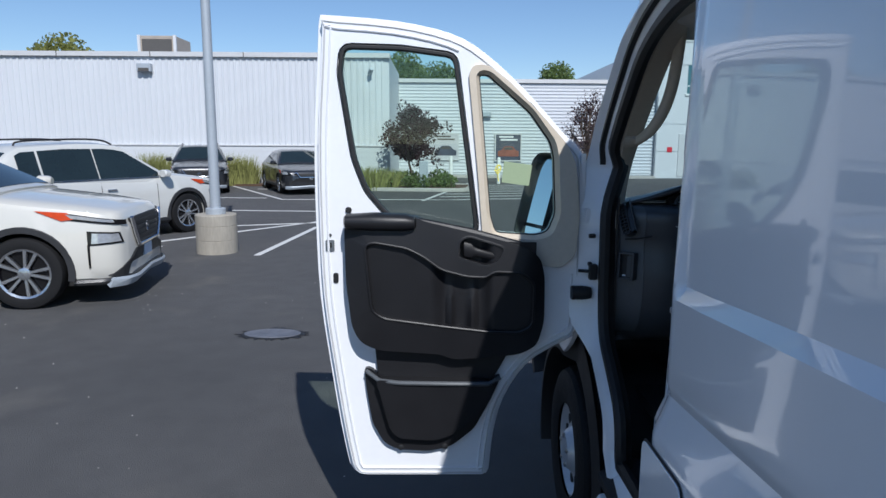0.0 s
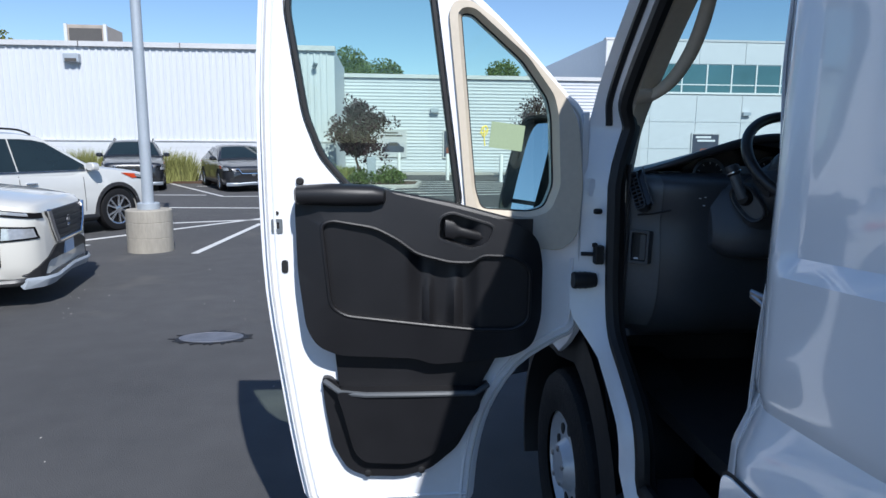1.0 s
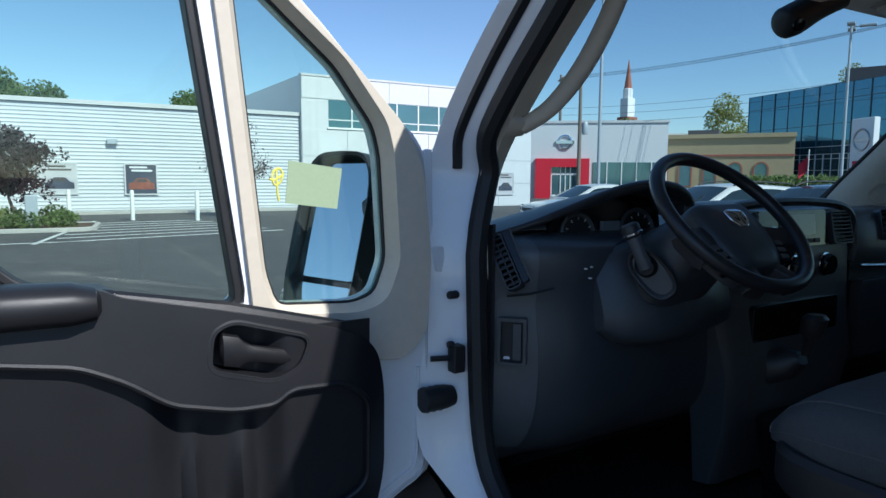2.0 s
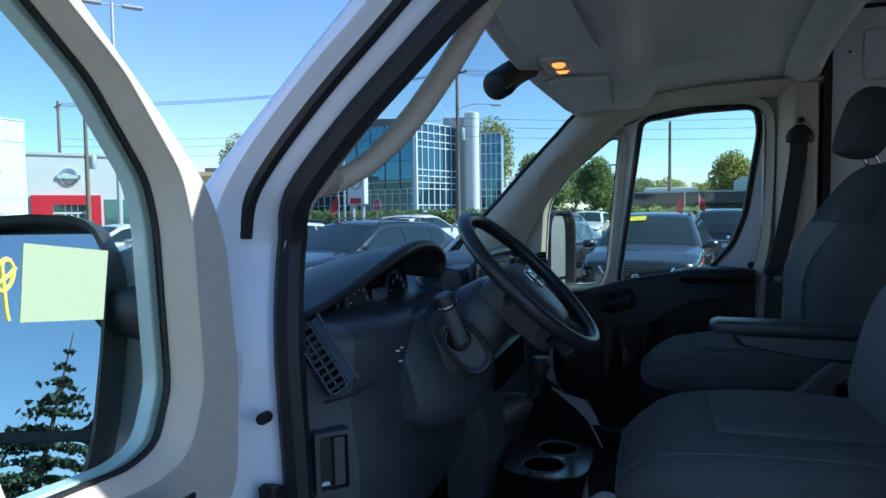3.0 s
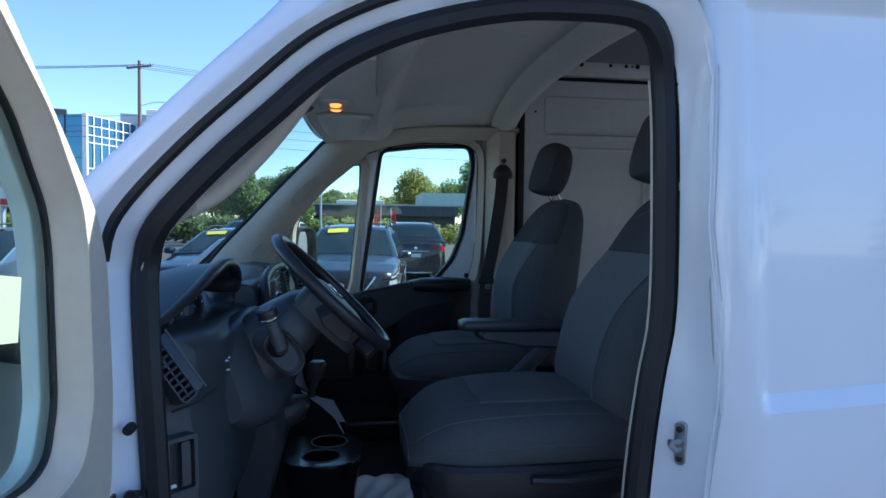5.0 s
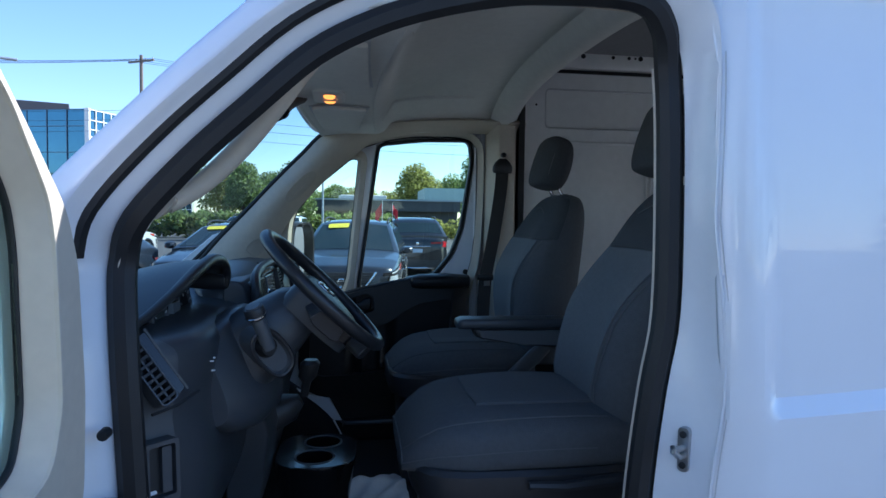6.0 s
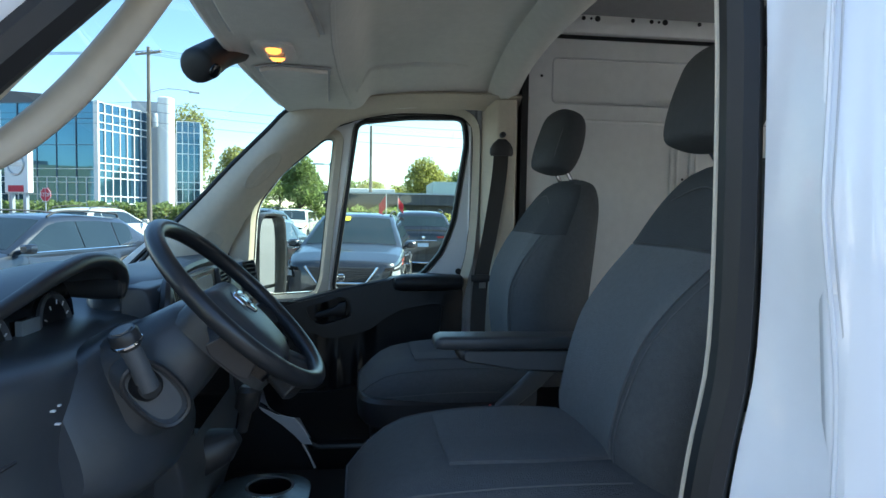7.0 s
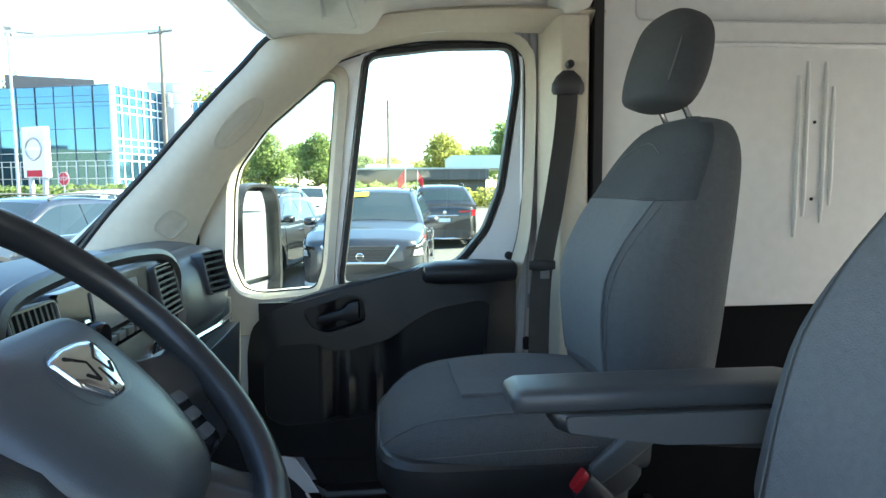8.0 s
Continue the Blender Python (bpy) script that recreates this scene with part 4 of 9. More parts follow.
    big = [c + side * u + up * v + nrm * 0.006 for u, v in rounded([(-0.098, 0.18), (0.098, 0.18), (0.098, -0.095), (-0.098, -0.095)], 0.03, 4)]
    small = [c + side * u + up * v + nrm * 0.006 for u, v in rounded([(-0.098, -0.11), (0.098, -0.11), (0.098, -0.178), (-0.098, -0.178)], 0.025, 4)]
    for line, k in ((big, "mirror_glass"), (small, "blind_spot_mirror")):
        bm = bmesh.new()
        fr = [bm.verts.new(to(p)) for p in line]
        bk = [bm.verts.new(to(p - nrm * 0.01)) for p in line]
        bm.faces.new(fr)
        bm.faces.new(bk[::-1])
        for i in range(len(fr)):
            j = (i + 1) % len(fr)
            bm.faces.new((fr[i], fr[j], bk[j], bk[i]))
        part(k, bm, MIRROR, d, "silvered mirror glass", 0, 20)
    return d


MIRROR_UP = 0.27
build_door(on_driver, "driver_door", "white front door standing wide open", DOOR_WIDE)
MIRROR_UP = 0.0
build_door(on_passenger, "passenger_door", "white front door, closed", DOOR)

# door hardware on the front post
for z, r, l in ((1.352, 0.009, 0.025), (1.245, 0.008, 0.015)):
    part("check_pin", lathe([(r * 0.8, 0), (r, 0.004), (r, l - 0.004), (r * 0.7, l)], pose(0.062, 0.948, z, 0, 90, 0), 12), RUBBER, van, "black rubber stop")
part("check_strap", tube([(0.03, 0.965, 1.215), (0.06, 0.955, 1.215), (0.09, 0.945, 1.215)], 0.007, 6), RUBBER, van)
part("check_block", box(0.066, 0.096, 0.928, 0.958, 1.185, 1.245), RUBBER, van, "", 0.005)
part("wiring_bellows", lathe([(0.026, 0), (0.028, 0.008), (0.026, 0.016), (0.028, 0.024), (0.026, 0.032), (0.028, 0.04), (0.026, 0.048), (0.026, 0.056), (0.022, 0.075)], pose(0.005, 0.958, 1.13, 0, 90, 0), 16), RUBBER, van, "black rubber wiring sleeve")
# sticky note and marker scribble on the open door's quarter window
bm = plate([(0.631, 1.549), (0.735, 1.536), (0.746, 1.615), (0.639, 1.629)], [], flat(on_driver, 0.0545, 0.0558))
tagged(finish("sticky_note", bm, NOTE), "pale green sticky note on the quarter window glass", "sticky note")
scr = [(0.624, 1.613), (0.612, 1.611), (0.607, 1.597), (0.612, 1.583), (0.622, 1.588), (0.627, 1.603), (0.621, 1.614), (0.615, 1.609), (0.616, 1.585), (0.617, 1.565), (0.619, 1.553)]
scr2 = [(0.602, 1.594), (0.610, 1.592), (0.620, 1.597), (0.629, 1.605)]
bm = tube([on_driver((0.0555, p[0], p[1])) for p in smooth_line(scr, 5)], 0.0022, 6)
tube([on_driver((0.0555, p[0], p[1])) for p in smooth_line(scr2, 5)], 0.0022, 6, bm=bm)
tagged(finish("marker_scribble", bm, YELLOW_PEN), "yellow marker scribble on the quarter window glass", "marking")


# ---- cab interior ----
# headliner: from the windscreen header back to the cargo bay
def liner_pt(u, t):
    y = 0.682 - 0.802 * t
    k = 1 - abs(u) ** 2.6
    edge = 2.03 + 0.075 * t
    top = curve(((0, 2.050), (0.06, 2.062), (0.10, 2.066), (0.26, 2.060), (0.29, 2.068), (0.315, 2.10), (0.345, 2.175), (0.375, 2.20), (0.55, 2.235), (0.9, 2.26), (1, 2.24)), t)
    return (W / 2 + u * 0.90, y + 0.062 * (1 - u * u) * (1 - t), edge + (top - edge) * k**0.6)


ob = part("headliner", grid(lambda a, b: liner_pt(-1 + 2 * b, a), 60, 40), LINER, van, "pale grey moulded headliner")
md = ob.modifiers.new("thickness", "SOLIDIFY")
md.thickness, md.offset = 0.02, 0
part("headliner_edge", tube([liner_pt(-1 + 2 * i / 36, 1) for i in range(37)], 0.022, 8), LINER, van)
part("header_roll", tube([liner_pt(-1 + 2 * i / 36, 0.0) for i in range(37)], 0.012, 8), LINER, van)
for sx in (1, -1):
    f = (lambda x: x) if sx > 0 else (lambda x: W - x)
    rows = []
    if sx > 0:
        door_edge = [(0.04, 2.06), (0.30, 2.065), (0.48, 2.035), (0.63, 1.955), (0.75, 1.85), (0.86, 1.73), (0.93, 1.62), (0.945, 1.50), (0.94, 1.38)]
        screen_edge = [(0.04, 2.10, 0.22), (0.30, 2.10, 0.22), (0.50, 2.085, 0.23), (0.655, 2.03, 0.215), (0.755, 1.93, 0.20), (0.89, 1.79, 0.19), (1.02, 1.66, 0.18), (1.125, 1.55, 0.175), (1.26, 1.40, 0.17)]
    else:
        door_edge = [(-0.19, 2.062), (0.10, 2.066), (0.30, 2.056), (0.475, 2.014), (0.553, 1.956), (0.646, 1.88), (0.74, 1.782), (0.817, 1.690), (0.873, 1.60), (0.92, 1.50), (0.935, 1.38)]
        screen_edge = [(-0.19, 2.11, 0.20), (0.10, 2.11, 0.20), (0.30, 2.10, 0.20), (0.50, 2.075, 0.20), (0.672, 2.036, 0.19), (0.767, 1.947, 0.19), (0.885, 1.825, 0.19), (1.003, 1.696, 0.185), (1.106, 1.588, 0.18), (1.18, 1.50, 0.175), (1.26, 1.40, 0.17)]
    for p, q in zip(smooth_line(door_edge, 4), smooth_line(screen_edge, 4)):
        a, b = Vector((0.125 + (0.035 if sx > 0 else 0), *p)), Vector((q[2] + (0.02 if sx > 0 else 0), q[0], q[1]))
        rows.append([(f(r.x), r.y, r.z) for r in [a + Vector((-0.02, 0.01, 0.01)), a] + [a.lerp(b, t) + Vector((0.045 * min(1, max(0.15, (p[0] - 0.3) / 0.3)), 0, 0)) * math.sin(math.pi * t) for t in (0.15, 0.35, 0.55, 0.75, 0.9)] + [b, b + Vector((-0.015, 0.012, 0.012))]])
    ob = part("pillar_lining", skin(rows, close_ring=False, caps=False), BEIGE, van, "beige plastic windscreen pillar lining")
    md = ob.modifiers.new("thickness", "SOLIDIFY")
    md.thickness = 0.006
    part("pillar_seal", tube([(f(q[2] + (0.02 if sx > 0 else 0) - 0.010), q[0] + 0.006, q[1] + 0.008) for q in smooth_line(screen_edge, 4)[12:]], 0.010, 8), RUBBER, van)
# oval relief and small speaker cover on the passenger's pillar
net = np.array([[tuple(Vector(r_[k]).lerp(Vector(q_[k]), t_).lerp(Vector(r_[k + 1]).lerp(Vector(q_[k + 1]), t_), w_)) for k in range(1, 8) for w_ in (0, 0.25, 0.5, 0.75)] for r_, q_ in zip(rows, rows[1:]) for t_ in (0, 0.25, 0.5, 0.75)]).reshape(-1, 3)


def on_pillar(y, z, h):
    """Point of the passenger's pillar lining at (y, z), lifted towards the cab."""
    dd = (net[:, 1] - y) ** 2 + (net[:, 2] - z) ** 2
    near = np.argsort(dd)[:12]
    wt = 1 / (dd[near] + 4e-5)
    return Vector((float((net[near, 0] * wt).sum() / wt.sum()), y, z)) + Vector((-0.85, -0.37, 0.37)) * h


for cy, cz, la, sa, pw in ((0.783, 1.812, 0.088, 0.026, 2.2), (0.968, 1.552, 0.038, 0.030, 3.6)):
    oval = [ring((0, 0, 0), Vector((1, 0, 0)), (0, 1, 0), la * k, sa * k, 36, pw) for k in (1.0, 0.97, 0.92, 0.86, 0.5, 0.03)]
    part("pillar_relief", skin([[on_pillar(cy + 0.69 * p.x + 0.72 * p.y, cz - 0.72 * p.x + 0.69 * p.y, h) for p in o_] for o_, h in zip(oval, (-0.002, 0.003, 0.003, 0.0015, 0.0015, 0.0015))]), BEIGE_FIELD, van)
# grab handle on the driver's windscreen pillar
hd = smooth_line([(0.235, 0.585, 2.05), (0.252, 0.655, 1.965), (0.262, 0.72, 1.88), (0.258, 0.78, 1.805), (0.238, 0.84, 1.742), (0.205, 0.89, 1.705)], 5)
part("grab_handle", tube(hd, [0.017 + 0.003 * math.sin(math.pi * i / (len(hd) - 1)) for i in range(len(hd))], 12), BEIGE, van, "beige grab handle on the pillar")
for p in (hd[0], hd[-1]):
    part("handle_mount", skin([ring((x, p[1], p[2]), (0, 0.7, -0.7), (0, 0.7, 0.7), a, a * 0.6, 12, 3) for x, a in ((p[0] + 0.005, 0.02), (p[0] - 0.05, 0.03))]), BEIGE, van)

# overhead console with the dome lamps
rings = []
for z, g in ((2.10, 0.0), (2.066, 0.0), (2.056, 0.006), (2.052, 0.02)):
    rings.append([(x, y, z) for x, y in offset(rounded([(0.925, 0.715), (1.165, 0.715), (1.15, 0.565), (0.94, 0.565)], 0.05, 5), -g)])
console = part("overhead_console", skin(rings), LINER, van, "pale grey overhead lamp console")
part("lamp_bezel", skin([[(px, py, z) for px, py in offset(rounded([(0.955, 0.690), (1.135, 0.690), (1.135, 0.595), (0.955, 0.595)], 0.035, 4), -g)] for z, g in ((2.06, 0), (2.046, 0.0), (2.042, 0.008))]), LINER, console)
for x in (1.0, 1.075):
    part("map_lamp", skin([ring((x, 0.640, z), (1, 0, 0), (0, 1, 0), a, a * 0.9, 14, 2.5) for z, a in ((2.047, 0.019), (2.038, 0.019), (2.034, 0.013))]), CEIL_LAMP, console, "lit warm map lamp")
part("lamp_switch", box(1.03, 1.045, 0.618, 0.658, 2.034, 2.046), BEIGE, console, "", 0.002)
part("lamp_button", lathe([(0.006, 0), (0.006, 0.006)], pose(1.118, 0.642, 2.036), 10), RUBBER, console)
# mirror mount / camera pod at the header
pod_line = smooth_line([(1.10, 0.735, 2.066), (1.07, 0.755, 2.052), (1.04, 0.775, 2.034), (1.01, 0.788, 2.014), (0.985, 0.796, 2.000), (0.966, 0.802, 1.992), (0.954, 0.805, 1.987)], 3)
part("sensor_pod", tube(pod_line, [curve(((0, 0.034), (0.35, 0.038), (0.6, 0.041), (0.85, 0.039), (0.95, 0.030), (1, 0.012)), i / (len(pod_line) - 1)) for i in range(len(pod_line))], 18), RUBBER, van, "black camera pod behind the windscreen")
part("pod_lens", lathe([(0.017, 0), (0.017, 0.006), (0.012, 0.009), (0.002, 0.008)], Matrix.Translation((0.970, 0.766, 1.984)) @ Vector((-0.35, -0.80, -0.45)).to_track_quat("Z", "Y").to_matrix().to_4x4(), 18), GLOSS_BLACK, van)
# moulded relief of the headliner
for u0, t0, t1 in ((0.70, 0.30, 0.97), (-0.70, 0.30, 0.97)):
    part("liner_ridge", tube([Vector(liner_pt(u0 + 0.10 * math.copysign(k, u0), t0 + (t1 - t0) * k)) + Vector((0, 0, 0.004)) for k in np.linspace(0, 1, 14)], [0.008 + 0.016 * math.sin(math.pi * min(1, k * 1.3 + 0.1)) ** 0.5 for k in np.linspace(0, 0.9, 14)], 10), LINER, van)
for sg in (1, -1):
    # sun visors lie folded up in the header, each between the lamp console and the windscreen pillar
    vis = lambda a_, b_, dz: Vector(liner_pt(sg * (0.20 + 0.52 * a_), 0.045 + (0.205 - 0.05 * a_) * b_)) + Vector((0, 0, dz))
    part("visor_gap", thicken(grid(lambda a_, b_: vis(-0.02 + 1.04 * a_, -0.05 + 1.10 * b_, -0.0135), 14, 8), 0.003), COPING, van)
    visor = part("sun_visor", thicken(grid(lambda a_, b_: vis(a_, b_, -0.016 - 0.008 * (math.sin(math.pi * a_) * math.sin(math.pi * b_)) ** 0.4), 16, 10), 0.012), LINER, van, "pale grey sun visor folded up", 0.004)
    part("visor_label", thicken(grid(lambda a_, b_: vis(0.30 + 0.40 * a_, 0.30 + 0.40 * b_, -0.0275), 4, 4), 0.001), BEIGE, visor)
    part("header_lip", tube([Vector(liner_pt(sg * u_, 0.278)) + Vector((0, 0, -0.002)) for u_ in np.linspace(0.0, 0.86, 20)] + [Vector(liner_pt(sg * 0.90, t_)) for t_ in (0.24, 0.18, 0.10, 0.04)], 0.011, 8), LINER, van)
# broad rolled lip along the rear of the headliner
lip_a, lip_b = [liner_pt(u_, 0.90) for u_ in np.linspace(-0.97, 0.97, 37)], [liner_pt(u_, 1.0) for u_ in np.linspace(-0.97, 0.97, 37)]
part("rear_lip", thicken(skin([[Vector(a_).lerp(Vector(b_), k_) + Vector((0, -0.03 * k_, -0.034 * math.sin(math.pi * k_) ** 0.6 - 0.012)) for k_ in np.linspace(0, 1, 9)] for a_, b_ in zip(lip_a, lip_b)], close_ring=False, caps=False), 0.006), LINER, van)
# passenger sun visor seam and shelf line
part("headliner_seam", tube([liner_pt(u, 0.60) for u in np.linspace(0.55, 0.8, 8)], 0.006, 6), BEIGE, van)

# ---- dashboard ----
X_AXIS = Vector((1, 0, 0))
# dash top and face, a moulding across the cab
DP = [(1.40, 1.40), (1.20, 1.475), (1.05, 1.505), (0.95, 1.51), (0.885, 1.495), (0.85, 1.45), (0.845, 1.40), (0.855, 1.32), (0.84, 1.20), (0.86, 1.05), (0.95, 0.95), (1.15, 0.9), (1.30, 0.9)]
dash_pts = smooth_line(DP, 3)
xs = [0.172, 0.18, 0.195, 0.21, 0.23, 0.26, 0.29, 0.32, 0.36, 0.42, 0.6, 0.75, 0.8, 0.84, 0.88, 0.9, 1.2, 1.5, 1.7, 1.80, 1.85, 1.872, 1.88]


def dash_y(x, y, z):
    swell = 0.02 * math.exp(-((x - 1.6) / 0.22) ** 2) * (1 if z > 1.2 else 0.4)
    ends = 0.10 * max(0, 1 - (x - 0.172) / 0.2) ** 1.5 + 0.05 * max(0, 1 - (1.88 - x) / 0.06) ** 2
    return y - (swell if y < 1.0 else swell * max(0, (1.4 - y) / 0.4)) + (ends if y < 1.0 else 0)


def dash_z(x, z):
    """The top lies lower before the driver, under the instrument hood."""
    w = min(1, max(0, (0.88 - x) / 0.12))
    return z - 0.02 * max(0, 1 - (x - 0.172) / 0.05) ** 2 - 0.55 * w * max(0, z - 1.44)


rows = [[(x, dash_y(x, y, z), dash_z(x, z)) for y, z in dash_pts] for x in xs]
dash = part("dashboard", skin(rows, close_ring=False, caps=False), DASH, van, "dark grey moulded plastic dashboard")
part("dash_end", plate([(y, z) for y, z in dash_pts], [], lambda u, v, s: (0.174 + 0.004 * s, dash_y(0.172, u, v), dash_z(0.172, v))), DASH_GREY, dash)
part("dash_end", plate([(y, z) for y, z in dash_pts], [], lambda u, v, s: (1.874 + 0.004 * s, dash_y(1.88, u, v), v)), DASH, dash)


def vent(m, w, h, parent, n=7, upright=False):
    """An air vent facing -y of the pose m: frame, dark back and slats."""
    fr = rounded([(-w / 2, -h / 2), (w / 2, -h / 2), (w / 2, h / 2), (-w / 2, h / 2)], min(0.006, w / 4), 3)
    o = part("air_vent", plate(offset(fr, 0.004), [fr], lambda u, v, s: m @ Vector((u, 0.03 - 0.04 * s, v))), DASH, parent, "black slatted air vent", 0.003)
    part("vent_back", plate(offset(fr, 0.002), [], lambda u, v, s: m @ Vector((u, 0.03 - 0.008 * s, v))), RUBBER, o)
    for i in range(n):
        if upright:
            x = -w / 2 + w * (i + 0.5) / n
            bm = box(x - w / n * 0.18, x + w / n * 0.18, -0.008, 0.012, -h / 2, h / 2)
        else:
            z = -h / 2 + h * (i + 0.5) / n
            bm = box(-w / 2, w / 2, -0.008, 0.012, z - h / n * 0.18, z + h / n * 0.18)
        bmesh.ops.transform(bm, matrix=m, verts=bm.verts)
        part("slat", bm, RUBBER, o)
    return o


def facing(at, normal, up):
    """A pose whose -y looks along normal and whose z is as near to up as it can be."""
    y = -Vector(normal).normalized()
    x = y.cross(Vector(up)).normalized()
    z = x.cross(y)
    return Matrix.Translation(at) @ Matrix((x, y, z)).transposed().to_4x4()


# driver's end: lighter cover, tall vent, release handle
part("end_cover", thicken(skin([[(x, dash_y(x, y, z) - 0.004, dash_z(x, z)) for y, z in dash_pts if y < 0.97 and z > 0.97] for x in np.linspace(0.1725, 0.256, 9)], close_ring=False, caps=False), 0.003), DASH_GREY, dash, "grey end cover of the dashboard", 0.001)
END_N, END_UP = (-0.72, -0.58, 0.30), (-0.1, 0.52, 0.84)
VM = facing((0.194, 0.908, 1.424), END_N, END_UP)
end_vent = vent(VM @ Matrix.Translation((-0.013, 0, 0)), 0.027, 0.118, dash, 9)
part("vent_divider", plate([(-0.0145, -0.057), (-0.0115, -0.057), (-0.0115, 0.057), (-0.0145, 0.057)], [], lambda u, v, s: VM @ Vector((u, 0.010 - 0.017 * s, v))), BLACK_PLASTIC, end_vent)
part("cover_seam", tube([(0.19, 0.912, 1.345), (0.225, 0.878, 1.352), (0.27, 0.852, 1.365)], 0.003, 5), RUBBER, dash)
mrel = facing((0.204, 0.908, 1.245), (-0.70, -0.71, 0.05), (0, 0, 1))
part("bonnet_release", plate(rounded([(-0.032, -0.052), (0.032, -0.052), (0.032, 0.052), (-0.032, 0.052)], 0.006), [rounded([(-0.024, -0.044), (0.024, -0.044), (0.024, 0.044), (-0.024, 0.044)], 0.004)], lambda u, v, s: mrel @ Vector((u, 0.01 - 0.03 * s, v))), DASH, dash, "bonnet release recess", 0.002)
part("release_back", plate([(-0.026, -0.046), (0.026, -0.046), (0.026, 0.046), (-0.026, 0.046)], [], lambda u, v, s: mrel @ Vector((u, 0.0 - 0.004 * s, v))), RUBBER, dash)
part("release_lever", plate(rounded([(0.002, -0.04), (0.02, -0.04), (0.02, 0.04), (0.002, 0.04)], 0.004), [], lambda u, v, s: mrel @ Vector((u, -0.002 - 0.012 * s, v))), DASH, dash, "", 0.002)
part("release_mark", plate(rounded([(-0.02, -0.04), (-0.004, -0.04), (-0.006, -0.034), (-0.018, -0.034)], 0.002), [], lambda u, v, s: mrel @ Vector((u, -0.004 - 0.002 * s, v))), PAPER, dash, "small white mark")
# instrument binnacle
LIP = smooth_line([(0.205, 0.985, 1.470), (0.29, 0.952, 1.496), (0.39, 0.924, 1.532), (0.50, 0.906, 1.566), (0.60, 0.898, 1.583), (0.68, 0.892, 1.578), (0.725, 0.889, 1.560), (0.746, 0.890, 1.534), (0.738, 0.896, 1.508)], 4)
hoodr = []
for t in np.linspace(0, 1, 14):
    hoodr.append([(0.2 + (x - 0.2) * (1 - 0.12 * t * t), y + (1.29 - y) * t, 1.458 + (z - 1.458) * (1 - t**1.7) + 0.006 * math.sin(math.pi * t)) for x, y, z in LIP])
binn = part("instrument_hood", thicken(skin(hoodr, close_ring=False, caps=False), 0.008), DASH, dash, "dark arched instrument hood")
part("hood_lip", tube(LIP, [0.006 + 0.008 * min(1, i / 12) for i in range(len(LIP))], 10), BLACK_PLASTIC, binn)
part("hood_cap", skin([ring((0.738, y, 1.520), (1, 0, 0), (0, 0, 1), a, 0.020 * a / 0.014, 14, 2.4) for y, a in ((0.884, 0.008), (0.890, 0.014), (0.93, 0.014), (1.0, 0.010))]), BLACK_PLASTIC, binn)
part("instrument_face", plate([(0.355, 1.385), (0.735, 1.385), (0.735, 1.50), (0.70, 1.548), (0.60, 1.562), (0.50, 1.545), (0.40, 1.515), (0.355, 1.49)], [], lambda u, v, s: (u, 0.985 - 0.01 * s - 0.12 * (1.5 - v), v)), GLOSS_BLACK, binn)
for x, r_ in ((0.44, 0.050), (0.645, 0.056)):
    part("gauge", lathe([(r_ + 0.004, 0), (r_ + 0.007, 0.010), (r_ + 0.002, 0.013), (r_ - 0.003, 0.006)], pose(x, 0.973, 1.462, 82, 0, 0), 28), DASH_GREY, binn, "dial with a grey rim")
    part("gauge_face", lathe([(r_ - 0.003, 0.004), (r_ - 0.004, 0.006), (0.004, 0.0065)], pose(x, 0.973, 1.462, 82, 0, 0), 24), RUBBER, binn)
    for k in range(9):
        a = radians(220 - 32 * k)
        part("gauge_tick", tube([(x + r_ * q * math.cos(a), 0.963, 1.463 + r_ * q * math.sin(a)) for q in (0.74, 0.88)], 0.0013, 4), PAPER, binn)
    part("gauge_needle", tube([(x, 0.961, 1.462), (x - 0.025, 0.961, 1.440)], 0.0018, 5), FLAG_RED, binn)
part("cluster_screen", box(0.515, 0.575, 0.958, 0.97, 1.425, 1.495), SCREEN_FACE, binn, "small grey display", 0.002)
part("lower_surround", skin([ring((0.565, y, z), (1, 0, 0), (0, 0.3, 0.95), a, b, 20, 3) for y, z, a, b in ((0.93, 1.405, 0.215, 0.04), (0.885, 1.392, 0.205, 0.042), (0.865, 1.385, 0.18, 0.03))]), DASH, dash)
# column cowl and levers
part("column_cowl", skin([ring((0.56, y, z), (1, 0, 0), (0, 0.68, 0.73), a, b, 24, 3) for y, z, a, b in ((0.90, 1.31, 0.115, 0.105), (0.82, 1.375, 0.11, 0.095), (0.74, 1.44, 0.095, 0.075), (0.695, 1.478, 0.08, 0.06), (0.675, 1.492, 0.06, 0.045))]), DASH, dash, "dark steering column cowl")
pod = part("knee_pod", skin([ring((x, y, z), (0, 0.34, 0.94), (0, 0.94, -0.34), a, b, 24, 2.8) for x, y, z, a, b in ((0.80, 0.84, 1.33, 0.06, 0.03), (0.76, 0.83, 1.34, 0.10, 0.05), (0.66, 0.815, 1.355, 0.122, 0.065), (0.56, 0.815, 1.35, 0.128, 0.068), (0.48, 0.83, 1.34, 0.122, 0.06), (0.42, 0.85, 1.335, 0.105, 0.045), (0.39, 0.865, 1.335, 0.08, 0.03))]), DASH, dash, "broad moulded panel round the steering column")
